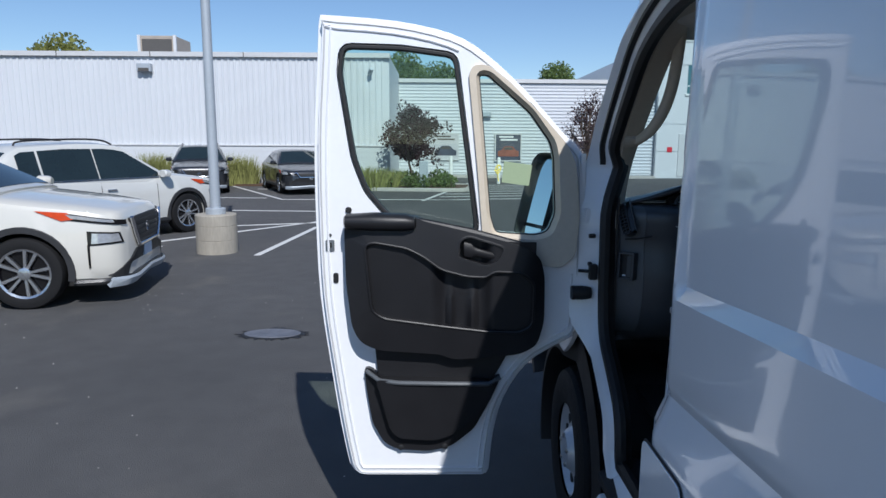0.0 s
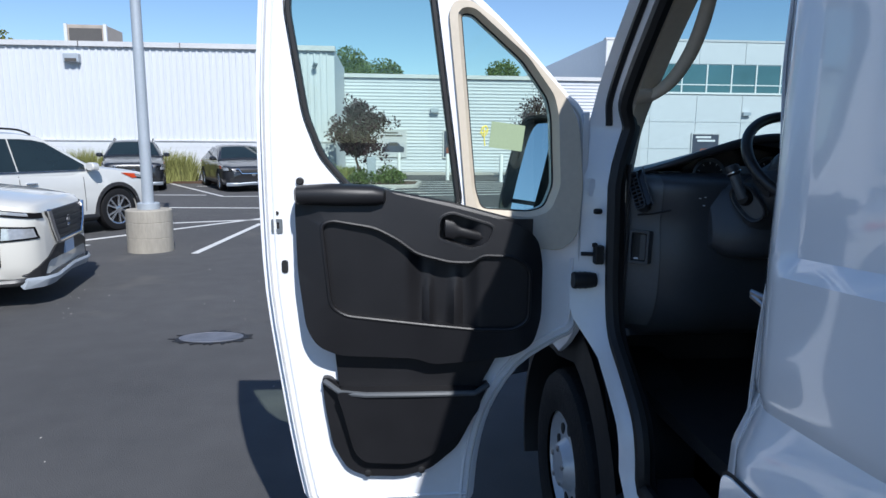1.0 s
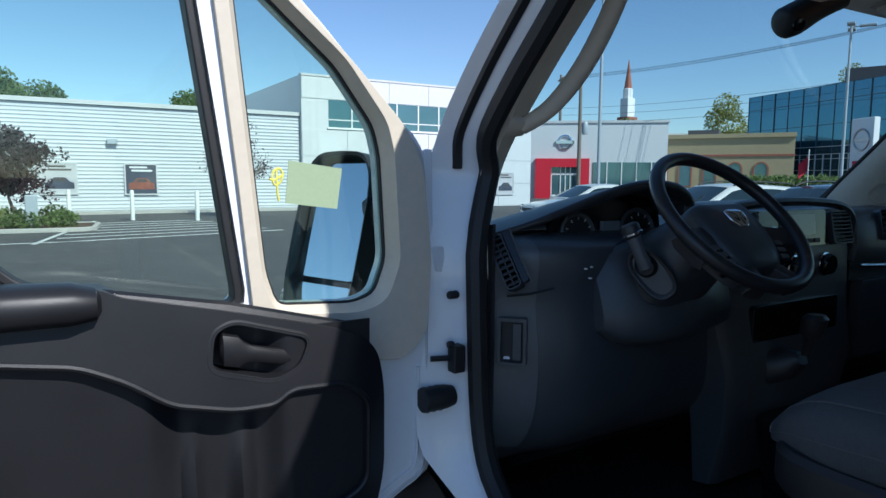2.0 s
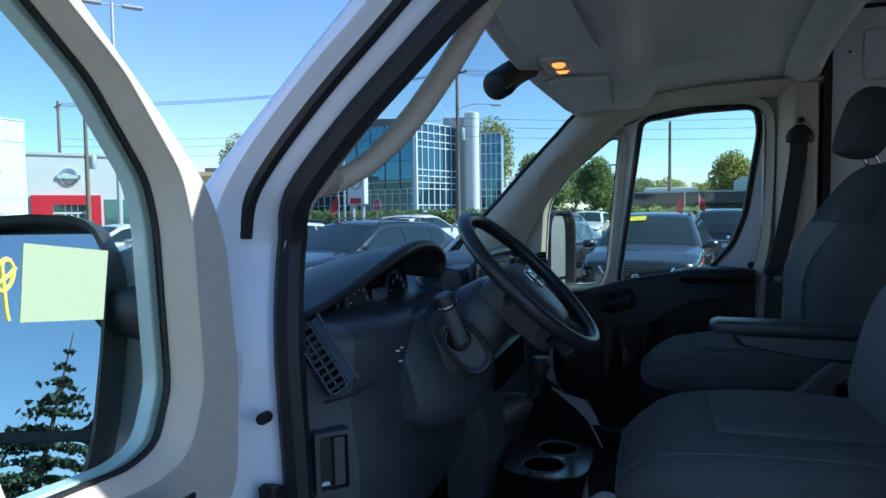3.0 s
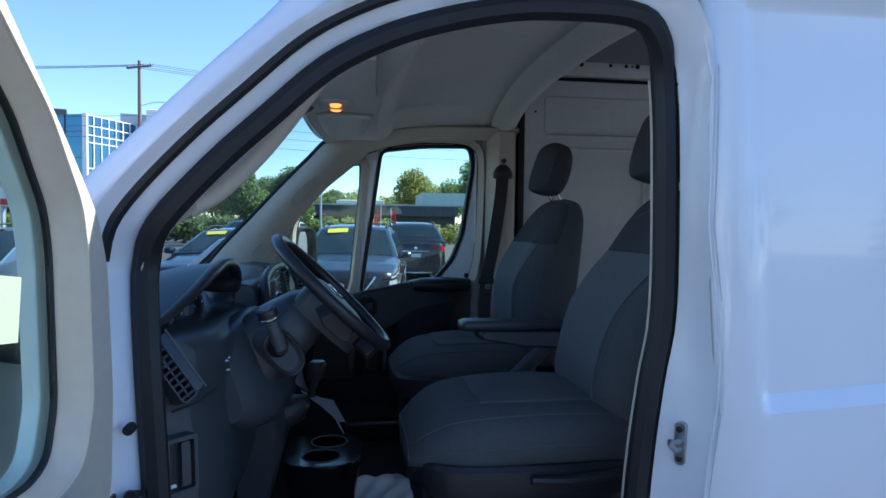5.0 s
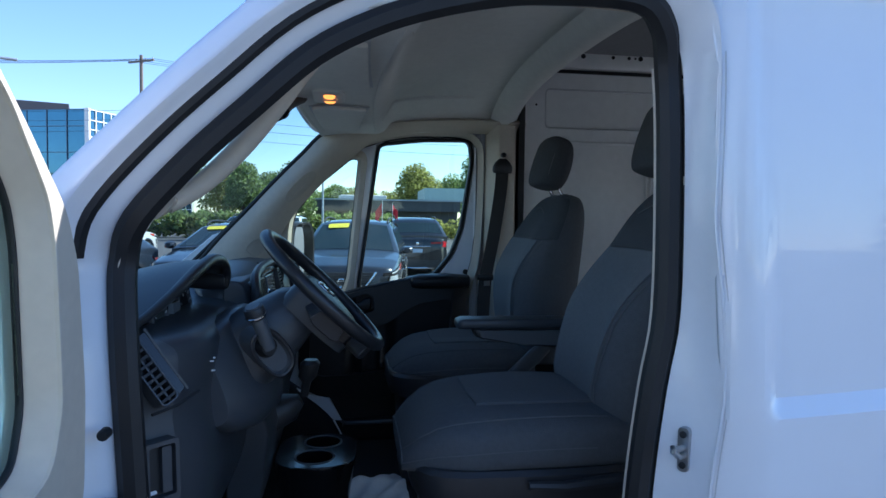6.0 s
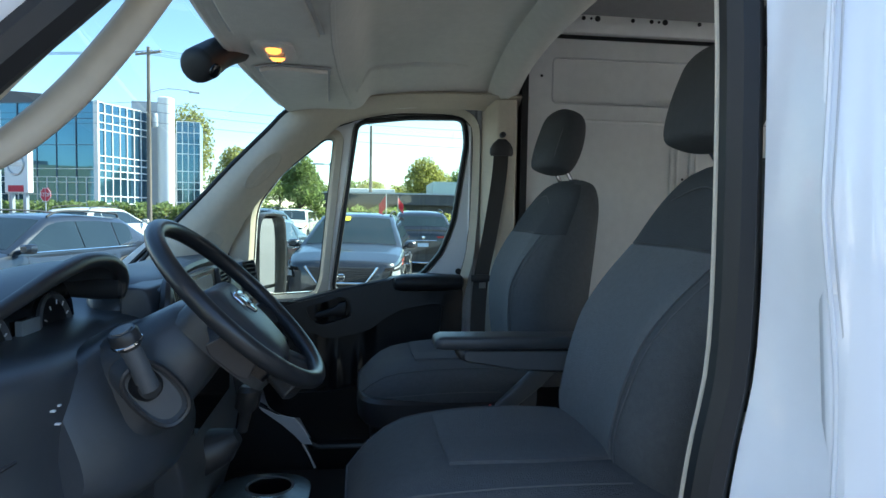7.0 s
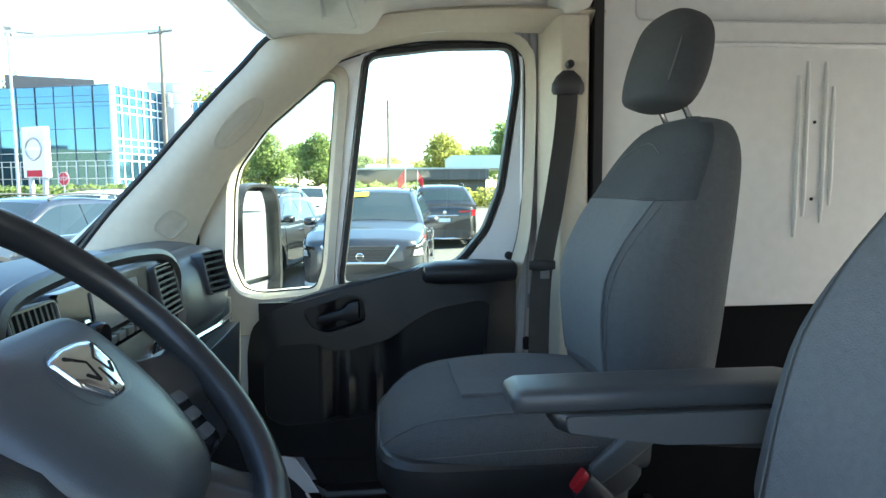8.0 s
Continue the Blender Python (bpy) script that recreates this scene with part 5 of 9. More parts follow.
# a stalk with a round end standing in a long oval recess
RC, RU, RN = Vector((0.447, 0.742, 1.397)), Vector((0.42, -0.50, -0.75)).normalized(), Vector((-0.80, -0.59, -0.055)).normalized()
RV = RN.cross(RU).normalized()
part("lever_recess", skin([[RC + RU * p.x + RV * p.y + RN * h for p in ring((0, 0, 0), X_AXIS, (0, 1, 0), a, b, 24, 2.6)] for h, a, b in ((-0.05, 0.060, 0.034), (0.004, 0.060, 0.034), (0.007, 0.056, 0.030), (-0.004, 0.052, 0.026))]), DASH_GREY, pod, "oval stalk recess")
part("recess_rim", tube([RC + RU * p.x + RV * p.y + RN * 0.005 for p in ring((0, 0, 0), X_AXIS, (0, 1, 0), 0.059, 0.033, 28, 2.6)], 0.0045, 6, True), BLACK_PLASTIC, pod)
part("stalk_foot", skin([[RC + RU * (p.x - 0.020) + RV * p.y + RN * h for p in ring((0, 0, 0), X_AXIS, (0, 1, 0), a, b, 20, 2.2)] for h, a, b in ((-0.01, 0.026, 0.024), (0.004, 0.024, 0.022), (0.014, 0.017, 0.016))]), RUBBER, pod)
foot, tip = RC - RU * 0.018 + RN * 0.006, Vector((0.412, 0.768, 1.478))
part("lever", tube([foot, foot.lerp(tip, 0.5) + RN * 0.004, tip], [0.016, 0.0145, 0.0150], 12), DASH_GREY, dash, "grey stalk with a round end")
ax_ = (tip - foot).normalized()
km = Matrix.Translation(tip - ax_ * 0.004) @ ax_.to_track_quat("Z", "Y").to_matrix().to_4x4()
part("lever_knob", lathe([(0.015, 0), (0.0205, 0.004), (0.0215, 0.010), (0.0215, 0.024), (0.019, 0.028), (0.004, 0.0285)], km, 20), BLACK_PLASTIC, dash)
part("knob_ring", lathe([(0.0212, 0.0), (0.0225, 0.001), (0.0225, 0.004), (0.0212, 0.005)], km @ Matrix.Translation((0, 0, 0.006)), 20, caps=False), CHROME, dash)
part("knob_cap", lathe([(0.0155, 0.0), (0.015, 0.0025), (0.004, 0.003)], km @ Matrix.Translation((0, 0, 0.0282)), 18), DASH_GREY, dash)
# glints on the panel, painted as tiny white boxes
for k, (dx, dz) in enumerate(((0.0, 0.0), (0.016, 0.003), (0.014, -0.022))):
    part("panel_glint", box(0.352 + dx, 0.357 + dx, 0.8425, 0.852, 1.400 + dz, 1.4025 + dz), PAPER, dash, "small white mark")
part("end_strip", plate(rounded([(0.006, -0.060), (0.021, -0.056), (0.021, 0.062), (0.006, 0.060)], 0.004), [], lambda u, v, s: VM @ Vector((u, 0.012 - 0.018 * s + 0.4 * v * v, v))), GLOSS_BLACK, dash, "narrow gloss black strip beside the vent", 0.003)
part("end_trim", tube([VM @ Vector((0.0235 + 0.3 * v * v, -0.004 + 0.4 * v * v, v)) for v in np.linspace(-0.062, 0.066, 9)], 0.0025, 6), DASH_GREY, dash)
part("wiper_stalk", tube([(0.62, 0.74, 1.43), (0.70, 0.70, 1.44), (0.765, 0.68, 1.45)], [0.010, 0.009, 0.013], 8), BLACK_PLASTIC, dash)
# centre stack
stack = part("centre_console_panel", skin([[(0.76 - g, 0.90, zz), (0.775 - g, yy + 0.01, zz), (0.80 - g, yy, zz), (1.37 + g, yy, zz), (1.395 + g, yy + 0.01, zz), (1.41 + g, 0.90, zz)] for zz, yy, g in ((1.522, 0.885, 0), (1.515, 0.850, 0.0), (1.50, 0.838, 0.0), (1.40, 0.815, 0.0), (1.25, 0.81, 0.0), (1.10, 0.78, -0.02), (0.95, 0.80, -0.04), (0.78, 0.85, -0.06))], caps=False), DASH, dash, "centre stack with radio and knobs", 0.006)
part("console_top", skin([ring((1.09, y, z), (1, 0, 0), (0, 1, 0.1), hw, b, 28, 3) for y, z, hw, b in ((0.92, 1.47, 0.325, 0.085), (0.922, 1.502, 0.32, 0.082), (0.928, 1.522, 0.30, 0.07), (0.935, 1.534, 0.25, 0.05), (0.94, 1.538, 0.14, 0.025))]), DASH, dash, "", 0, 60)
part("stack_hood", tube(smooth_line([(0.785, 0.83, 1.40), (0.785, 0.820, 1.48), (0.83, 0.828, 1.522), (0.95, 0.832, 1.536), (1.09, 0.832, 1.540), (1.23, 0.832, 1.536), (1.35, 0.828, 1.522), (1.395, 0.820, 1.48), (1.395, 0.83, 1.40)], 4), 0.013, 8), BLACK_PLASTIC, stack)
vent(pose(0.865, 0.818, 1.478, -12, 0, 0), 0.10, 0.066, stack, 8, True)
vent(pose(1.325, 0.818, 1.462, -12, 0, 0), 0.095, 0.088, stack, 8)
part("radio", plate(rounded([(0.94, 1.415), (1.26, 1.415), (1.26, 1.516), (0.94, 1.516)], 0.01), [], lambda u, v, s: (u, 0.836 - 0.018 * s + 0.12 * (v - 1.45), v)), GLOSS_BLACK, stack, "gloss black radio", 0.003)
part("radio_screen", plate(rounded([(1.03, 1.446), (1.20, 1.446), (1.20, 1.505), (1.03, 1.505)], 0.004), [], lambda u, v, s: (u, 0.818 - 0.003 * s + 0.12 * (v - 1.45), v)), SCREEN_FACE, stack, "pale glossy radio screen")
part("radio_knob", lathe([(0.021, 0), (0.021, 0.022), (0.018, 0.027), (0.004, 0.027)], pose(0.985, 0.814, 1.452, 90, 0, 0), 20), GLOSS_BLACK, stack, "black radio knob")
part("knob_ring", lathe([(0.024, 0), (0.024, 0.004), (0.021, 0.006)], pose(0.985, 0.814, 1.452, 90, 0, 0), 24), CHROME, stack)
for k in range(5):
    part("radio_key", box(1.05 + 0.034 * k, 1.075 + 0.034 * k, 0.808, 0.818, 1.424, 1.436), DASH_GREY, stack, "", 0.001)
for x, z in ((0.95, 1.36), (1.10, 1.36), (1.25, 1.36)):
    part("climate_knob", lathe([(0.03, 0), (0.03, 0.018), (0.026, 0.024), (0.005, 0.024)], pose(x, 0.814, z, 90, 0, 0), 20), GLOSS_BLACK, stack, "round climate knob")
    part("knob_ring", lathe([(0.034, 0), (0.034, 0.004), (0.03, 0.006)], pose(x, 0.814, z, 90, 0, 0), 24), CHROME, stack)
part("stack_tray", plate(rounded([(0.90, 1.17), (1.30, 1.17), (1.30, 1.27), (0.90, 1.27)], 0.015), [], lambda u, v, s: (u, 0.815 - 0.02 * s, v)), GLOSS_BLACK, stack, "", 0.004)
part("gear_boot", skin([ring((1.0, y, z), (1, 0, 0), (0, 0.5, 0.85), a, a * 0.9, 16, 3) for y, z, a in ((0.81, 1.10, 0.06), (0.75, 1.12, 0.045), (0.72, 1.14, 0.02))]), BLACK_PLASTIC, stack)
part("gear_knob", skin([ring((1.0, 0.71 - 0.02 * t, 1.15 + 0.11 * t), (1, 0, 0), (0, 1, 0), a, a, 14, 2.3) for t, a in ((0, 0.012), (0.4, 0.014), (0.55, 0.028), (0.9, 0.03), (1.0, 0.02))]), BLACK_PLASTIC, stack)
# passenger side: panel and outer vent, glove box
part("upper_cover", skin([ring((x, dash_y(x, 0.86, 1.45) + 0.005 + 0.03 * k, 1.428), (0, 1, 0), (0, 0.15, 1), 0.056 - 0.02 * k, 0.084 - 0.012 * k, 26, 2.6) for x, k in ((1.40, 0.8), (1.41, 0.2), (1.45, 0), (1.56, 0), (1.69, 0), (1.725, 0.2), (1.735, 0.8))]), DASH_GREY, dash, "grey upper glove compartment cover", 0, 50)
vent(facing((1.545, 0.784, 1.466), (-0.42, -0.89, 0.2), (0, 0.1, 1)), 0.062, 0.085, dash, 6)
part("shelf_trim", tube([(1.42, 0.80, 1.345), (1.60, 0.795, 1.335), (1.80, 0.81, 1.325), (1.85, 0.83, 1.29)], 0.006, 6), CHROME, dash)
part("glove_box", plate(rounded([(1.42, 1.06), (1.84, 1.06), (1.84, 1.30), (1.42, 1.30)], 0.02), [], lambda u, v, s: (u, 0.83 - 0.03 * s - 0.08 * max(0, v - 1.2), v)), DASH, dash, "dark glove box lid", 0.006)
part("glove_shelf", plate([(1.40, 1.30), (1.86, 1.30), (1.86, 1.36), (1.40, 1.36)], [], lambda u, v, s: (u, 0.86 - 0.04 * s, v)), RUBBER, dash)
part("defroster_grille", plate(rounded([(0.35, 1.22), (1.70, 1.22), (1.70, 1.27), (0.35, 1.27)], 0.02), [], lambda u, v, s: (u, v - dash_y(u, 1.2, 1.47) + 1.2 + 0.02, 1.465 + 0.01 * s - 0.15 * (v - 1.22))), BLACK_PLASTIC, dash)
part("vin_tag", plate([(0.46, 1.24), (0.56, 1.24), (0.56, 1.265), (0.46, 1.265)], [], lambda u, v, s: (u, v + 0.02, 1.476 + 0.003 * s)), PAPER, dash)

# cup holder tower between the seats
CUP = rounded([(0.86, 0.56), (1.15, 0.55), (1.16, 0.78), (0.86, 0.79)], 0.11, 7)
WELLS = ((0.945, 0.675, 0.052), (1.075, 0.655, 0.052))
cups = [[(x + r_ * math.cos(a), y + r_ * math.sin(a)) for a in np.linspace(0, 2 * math.pi, 24, endpoint=False)] for x, y, r_ in WELLS]
tower = part("cup_holder_console", skin([[(x, y, z) for x, y in offset(CUP, g)] for z, g in ((0.74, -0.03), (0.88, -0.014), (0.965, 0.0), (0.980, 0.002))], caps=False), GLOSS_BLACK, van, "gloss black cup holder console")
part("cup_top", plate(offset(CUP, 0.002), cups, lambda u, v, s: (u, v, 0.972 + 0.012 * s)), GLOSS_BLACK, tower, "", 0.003)
for x, y, r_ in WELLS:
    part("cup_well", lathe([(r_ + 0.001, 0.0), (r_ - 0.002, -0.04), (r_ - 0.008, -0.075), (0.002, -0.076)], pose(x, y, 0.979), 24, caps=False), GLOSS_BLACK, tower)
    part("cup_ring", lathe([(r_ + 0.001, 0.0), (r_ + 0.004, 0.003), (r_ + 0.008, 0.0)], pose(x, y, 0.984), 26, caps=False), DASH_GREY, tower)

# ---- steering wheel ----
C = Vector((0.560, 0.638, 1.518))
U = Vector((0, 0.715, 0.70)).normalized()
N = Vector((0, -0.70, 0.715)).normalized()
RIM = 0.178
X = Vector((1, 0, 0))
wheel = part("steering_wheel", tube([C + X * (RIM * math.cos(a)) + U * (RIM * math.sin(a)) for a in np.linspace(0, 2 * math.pi, 56, endpoint=False)], 0.0148, 12, True), WHEEL_SKIN, van, "black leather-grained steering wheel rim")
hub = lambda u, v, h: C + X * (u + 0.010) + U * (v - 0.012) + N * (h - 0.024)
padl = rounded([(-0.092, 0.068), (0.092, 0.068), (0.098, 0.0), (0.090, -0.055), (0.058, -0.116), (-0.058, -0.116), (-0.090, -0.055), (-0.098, 0.0)], 0.036, 6)
part("airbag_pad", skin([[hub(u * k, v * k, h) for u, v in padl] for h, k in ((-0.05, 1.0), (-0.014, 1.0), (-0.002, 0.99), (0.008, 0.955), (0.016, 0.89), (0.022, 0.77), (0.0255, 0.6), (0.0275, 0.4), (0.0285, 0.2), (0.0287, 0.03))]), DASH, wheel, "dark grey airbag cover", 0, 75)
for a, w in ((-14, 0.036), (194, 0.036), (-68, 0.020), (-112, 0.020)):
    d = Vector((math.cos(radians(a)), math.sin(radians(a)), 0))
    q = Vector((-d.y, d.x, 0))
    part("spoke", skin([[hub(*(d * r + q * s * ww).xy, h) for s, h in ((-1, -0.020), (-0.7, -0.010 + lift), (0, -0.006 + lift), (0.7, -0.010 + lift), (1, -0.020), (0.6, -0.028), (-0.6, -0.028))] for r, ww, lift in ((0.065, w * 1.35, 0.014), (0.115, w * 1.05, 0.018), (0.142, w * 0.95, 0.024), (0.165, w * 1.2, 0.030))]), BLACK_PLASTIC, wheel, "", 0.004)
for s in (-1, 1):
    part("switch_panel", skin([[hub(s * u, v, h) for u, v in offset(rounded([(0.090, -0.028), (0.128, -0.040), (0.106, -0.104), (0.068, -0.098)], 0.010, 3), -g)] for h, g in ((-0.020, 0), (0.004, 0), (0.008, 0.004))]), GLOSS_BLACK, wheel, "gloss black switch panel")
    for v, du in ((-0.048, 0.092), (-0.066, 0.085), (-0.084, 0.078)):
        part("switch", skin([[hub(s * u, vv, h) for u, vv in offset(rounded([(du, v + 0.007), (du + 0.026, v + 0.004), (du + 0.024, v - 0.009), (du - 0.002, v - 0.006)], 0.004, 2), -g)] for h, g in ((0.004, 0), (0.011, 0.001))]), DASH_GREY, wheel)
part("emblem_seat", skin([[hub(p.x + 0.003, p.y + 0.008, h) for p in ring((0, 0, 0), X, Vector((0, 1, 0)), a, a * 0.75, 24, 2.4)] for h, a in ((0.018, 0.040), (0.0282, 0.039), (0.0289, 0.034))]), DASH, wheel)
em = part("emblem", skin([[hub(u * k * 1.08 + 0.003, v * k * 1.08 + 0.008, h) for u, v in rounded([(-0.030, 0.019), (-0.012, 0.023), (0.012, 0.023), (0.030, 0.019), (0.027, -0.004), (0.010, -0.024), (-0.010, -0.024), (-0.027, -0.004)], 0.005, 4)] for h, k in ((0.0280, 1.0), (0.0305, 0.98), (0.0325, 0.86), (0.0335, 0.6), (0.0338, 0.2))]), CHROME, wheel, "chrome shield emblem", 0, 60)
for pts in ([(-0.022, 0.030), (-0.006, 0.020), (-0.010, 0.004)], [(0.022, 0.030), (0.006, 0.020), (0.010, 0.004)], [(0, 0.012), (0, -0.005)], [(-0.018, 0.012), (-0.010, 0.004)], [(0.018, 0.012), (0.010, 0.004)]):
    part("emblem_line", tube([hub(u + 0.003, v - 0.006, 0.0330) for u, v in pts], 0.0016, 5), GLOSS_BLACK, em)
part("airbag_mark", tube([hub(u, v, 0.0215 - 0.12 * max(0, -0.062 - v)) for u, v in rounded([(-0.026, -0.080), (0.026, -0.080), (0.026, -0.060), (-0.026, -0.060)], 0.004)], 0.0013, 5, True), BLACK_PLASTIC, wheel)

# ---- seats ----
def build_seat(name, cx, label, arm):
    s = thing(name, label, "car seat", pose(cx, 0.15, 0.742))
    L = Vector((cx, 0.15, 0.742))
    B = lambda pts: [Vector(p) - L for p in pts]

    def loft(rows):
        return skin([B(r) for r in rows])

    # pedestal and slide
    part("pedestal", loft([ring((cx, 0.17, z), X, (0, 1, 0), a, b, 20, 5) for z, a, b in ((0.742, 0.20, 0.22), (0.80, 0.20, 0.22), (1.04, 0.215, 0.235), (1.12, 0.22, 0.24))]), BLACK_PLASTIC, s, "black plastic seat base", 0.004)
    part("base_skirt", loft([ring((cx, 0.18, z), X, (0, 1, 0), a, b, 24, 5) for z, a, b in ((1.07, 0.235, 0.25), (1.09, 0.245, 0.262), (1.14, 0.245, 0.262), (1.15, 0.235, 0.255))]), BLACK_PLASTIC, s)
    LEN, DROP = (0.53, 0.0) if arm else (0.505, 0.024)
    rows = []
    for t in np.linspace(0, 1, 15):
        y = -0.07 + LEN * t
        rise = 0.0 + 0.015 * math.sin(math.pi * t) + (0.0 if t < 0.8 else -0.022 * ((t - 0.8) / 0.2) ** 2)
        hw = 0.225 + 0.02 * math.sin(math.pi * min(1, t * 1.2)) - (0.0 if t < 0.72 else 0.075 * ((t - 0.72) / 0.28) ** 2)
        hh = 0.076 * (1 - (0 if t < 0.72 else 0.62 * ((t - 0.72) / 0.28) ** 2.2))
        r = ring((cx, y, 1.187 - DROP + rise - 0.022 * t * t), X, (0, 0, 1), hw, hh, 36, 3.2)
        r = [Vector((p.x, p.y, p.z - 0.018 * max(0, 1 - abs(p.x - cx) / 0.13) * (1 if p.z > 1.2 else 0) * math.sin(math.pi * min(1, t + 0.1)))) for p in r]
        rows.append(r)
    part("cushion", loft(rows), FABRIC, s, "dark grey cloth seat cushion", 0, 60)
    # lighter centre field of the cushion
    def ctop(u, t):
        k = 0.1 + 0.58 * t
        hw = 0.225 + 0.02 * math.sin(math.pi * min(1, k * 1.2))
        x = u * (0.125 + 0.02 * math.sin(math.pi * t))
        dent = 0.018 * max(0, 1 - abs(x) / 0.13) * math.sin(math.pi * min(1, k + 0.1))
        return Vector((cx + x, -0.07 + LEN * k, 1.187 - DROP - 0.022 * k * k + 0.015 * math.sin(math.pi * k) + 0.076 * (1 - (abs(x) / hw) ** 3.2) ** (1 / 3.2) - dent + 0.005)) - L
    part("cushion_field", thicken(grid(lambda a, b: ctop(-1 + 2 * a, b), 12, 12), 0.006), FABRIC_MID, s, "lighter grey cloth field")
    seam = [rows[k][4] for k in range(2, 15)] + [rows[14][k] for k in range(5, 15)] + [rows[k][14] for k in range(14, 1, -1)]
    part("cushion_piping", tube([Vector(p) + Vector((0, 0.0006, 0.0012)) - L for p in seam], 0.0016, 5), STITCH, s)
    low = [rows[k][0] for k in range(3, 15)] + [rows[14][k] for k in range(1, 18)] + [rows[k][18] for k in range(14, 2, -1)]
    part("cushion_seam", tube([Vector(p) + Vector((0.0006 if p[0] > cx else -0.0006, 0.0006, 0)) - L for p in low], 0.0014, 5), STITCH, s)
    # backrest, leaning back: height, front, rear, half width
    d = Vector((0, -0.30, 0.954)).normalized()
    nf = Vector((0, 0.954, 0.30)).normalized()
    base = Vector((cx, 0.005, 1.23))
    prof = ((1.17, -0.03, -0.20, 0.19), (1.22, -0.01, -0.225, 0.215), (1.30, 0.004, -0.240, 0.228), (1.40, 0.010, -0.252, 0.235), (1.48, 0.004, -0.26, 0.237), (1.56, -0.03, -0.268, 0.232), (1.63, -0.075, -0.274, 0.222), (1.69, -0.115, -0.278, 0.207), (1.735, -0.15, -0.276, 0.183), (1.765, -0.178, -0.268, 0.145), (1.78, -0.20, -0.25, 0.08))
    prof = smooth_line(prof, 3)
    tilt = lambda z: min(0.03, max(-0.06, -0.28 * (z - 1.40))) if arm > 0 else 0.0
    prof = tuple((z, yf + tilt(z), yr + tilt(z), hw) for z, yf, yr, hw in prof)
    dent = lambda x, z: 0.03 * max(0, 1 - (x / 0.14) ** 2) * min(1, max(0, (1.74 - z) / 0.15))
    rows = []
    for z, yf, yr, hw in prof:
        r = ring((cx, (yf + yr) / 2, z), X, (0, 1, 0), hw, (yf - yr) / 2, 40, 2.9)
        rows.append([Vector((p.x, p.y - (dent(p.x - cx, z) if p.y > (yf + yr) / 2 + 0.01 else 0), p.z)) for p in r])
    part("backrest", loft(rows), FABRIC, s, "dark grey cloth backrest with side bolsters", 0, 60)

    def bfront(u, t, k=1.0, lift=0.004):
        z = 1.26 + 0.355 * t
        yf, yr, hw = (float(np.interp(z, [p[0] for p in prof], [p[n_] for p in prof])) for n_ in (1, 2, 3))
        x = u * k * curve(((0, 0.132), (0.25, 0.136), (0.5, 0.146), (0.75, 0.162), (0.9, 0.174), (1, 0.178), (1.1, 0.172), (1.3, 0.10)), t)
        return Vector((cx + x, (yf + yr) / 2 + (yf - yr) / 2 * (1 - (abs(x) / hw) ** 2.9) ** (1 / 2.9) - dent(x, z) + lift, z)) - L
    part("backrest_field", thicken(grid(lambda a, b: bfront(-1 + 2 * a, b), 24, 18), 0.004), FABRIC_LIGHT, s, "lighter grey cloth field")
    for sg in (-1, 1):
        part("backrest_stitch", tube([bfront(sg, t, 1.10, 0.0015) for t in np.linspace(0.0, 1.06, 18)], 0.0012, 5), STITCH, s)
    def bwrap(u, t):
        z = 1.617 + 0.158 * t
        yf, yr, hw = (float(np.interp(z, [p[0] for p in prof], [p[n_] for p in prof])) for n_ in (1, 2, 3))
        x = u * hw * 0.995
        return Vector((cx + x * 1.008, (yf + yr) / 2 + (yf - yr) / 2 * max(0, 1 - (abs(x) / hw) ** 2.9) ** (1 / 2.9) - dent(x, z) + 0.003, z)) - L
    part("yoke", thicken(grid(lambda a, b: bwrap(math.sin(math.pi * (a - 0.5)), b), 30, 12), 0.003), FABRIC_YOKE, s, "darker cloth yoke over the shoulders")
    part("yoke_seam", tube([bfront(u, 1.012, 1.0, 0.002) for u in np.linspace(-1, 1, 18)], 0.0022, 5), RUBBER, s)
    part("top_stitch", tube([bfront(u, 1.33 - 0.07 * u * u, 0.85, 0.0065) for u in np.linspace(-1, 1, 14)], 0.0012, 5), STITCH, s)
    hc = base + d * 0.69 + Vector((0, 0.016 + tilt(1.9) * 0.7, 0))
    for sg in (-1, 1):
        foot = Vector((cx + 0.055 * sg, -0.222 + tilt(1.9), 1.755))
        part("headrest_post", tube([foot - L, hc - d * 0.05 - nf * 0.01 + X * (0.055 * sg) - L], 0.0065, 8), CHROME, s, "chrome headrest post")
        part("post_sleeve", tube([foot + Vector((0, 0, 0.012)) - L, foot + Vector((0, 0, 0.028)) - L], 0.012, 10), RUBBER, s)
    rows = [ring(hc + d * t + nf * o, X, nf, hw, th, 40, 2.7) for t, hw, th, o in smooth_line([(-0.088, 0.05, 0.018, 0.01), (-0.086, 0.085, 0.036, 0.008), (-0.076, 0.112, 0.050, 0.006), (-0.045, 0.126, 0.058, 0.004), (0.0, 0.131, 0.060, 0.004), (0.045, 0.127, 0.057, 0.006), (0.075, 0.116, 0.052, 0.009), (0.096, 0.092, 0.042, 0.010), (0.108, 0.055, 0.026, 0.010), (0.111, 0.02, 0.010, 0.010)], 3)]
    part("headrest", loft(rows), FABRIC_YOKE, s, "dark grey cloth headrest", 0, 60)
    for sg in (-1, 1):
        part("headrest_stitch", tube([hc + d * t + nf * (0.004 + th * 0.6) + X * (sg * hw * 0.93) - L for t, hw, th in ((-0.075, 0.11, 0.045), (-0.04, 0.128, 0.056), (0.0, 0.131, 0.058), (0.05, 0.123, 0.054), (0.085, 0.1, 0.046))], 0.0016, 5), STITCH, s)
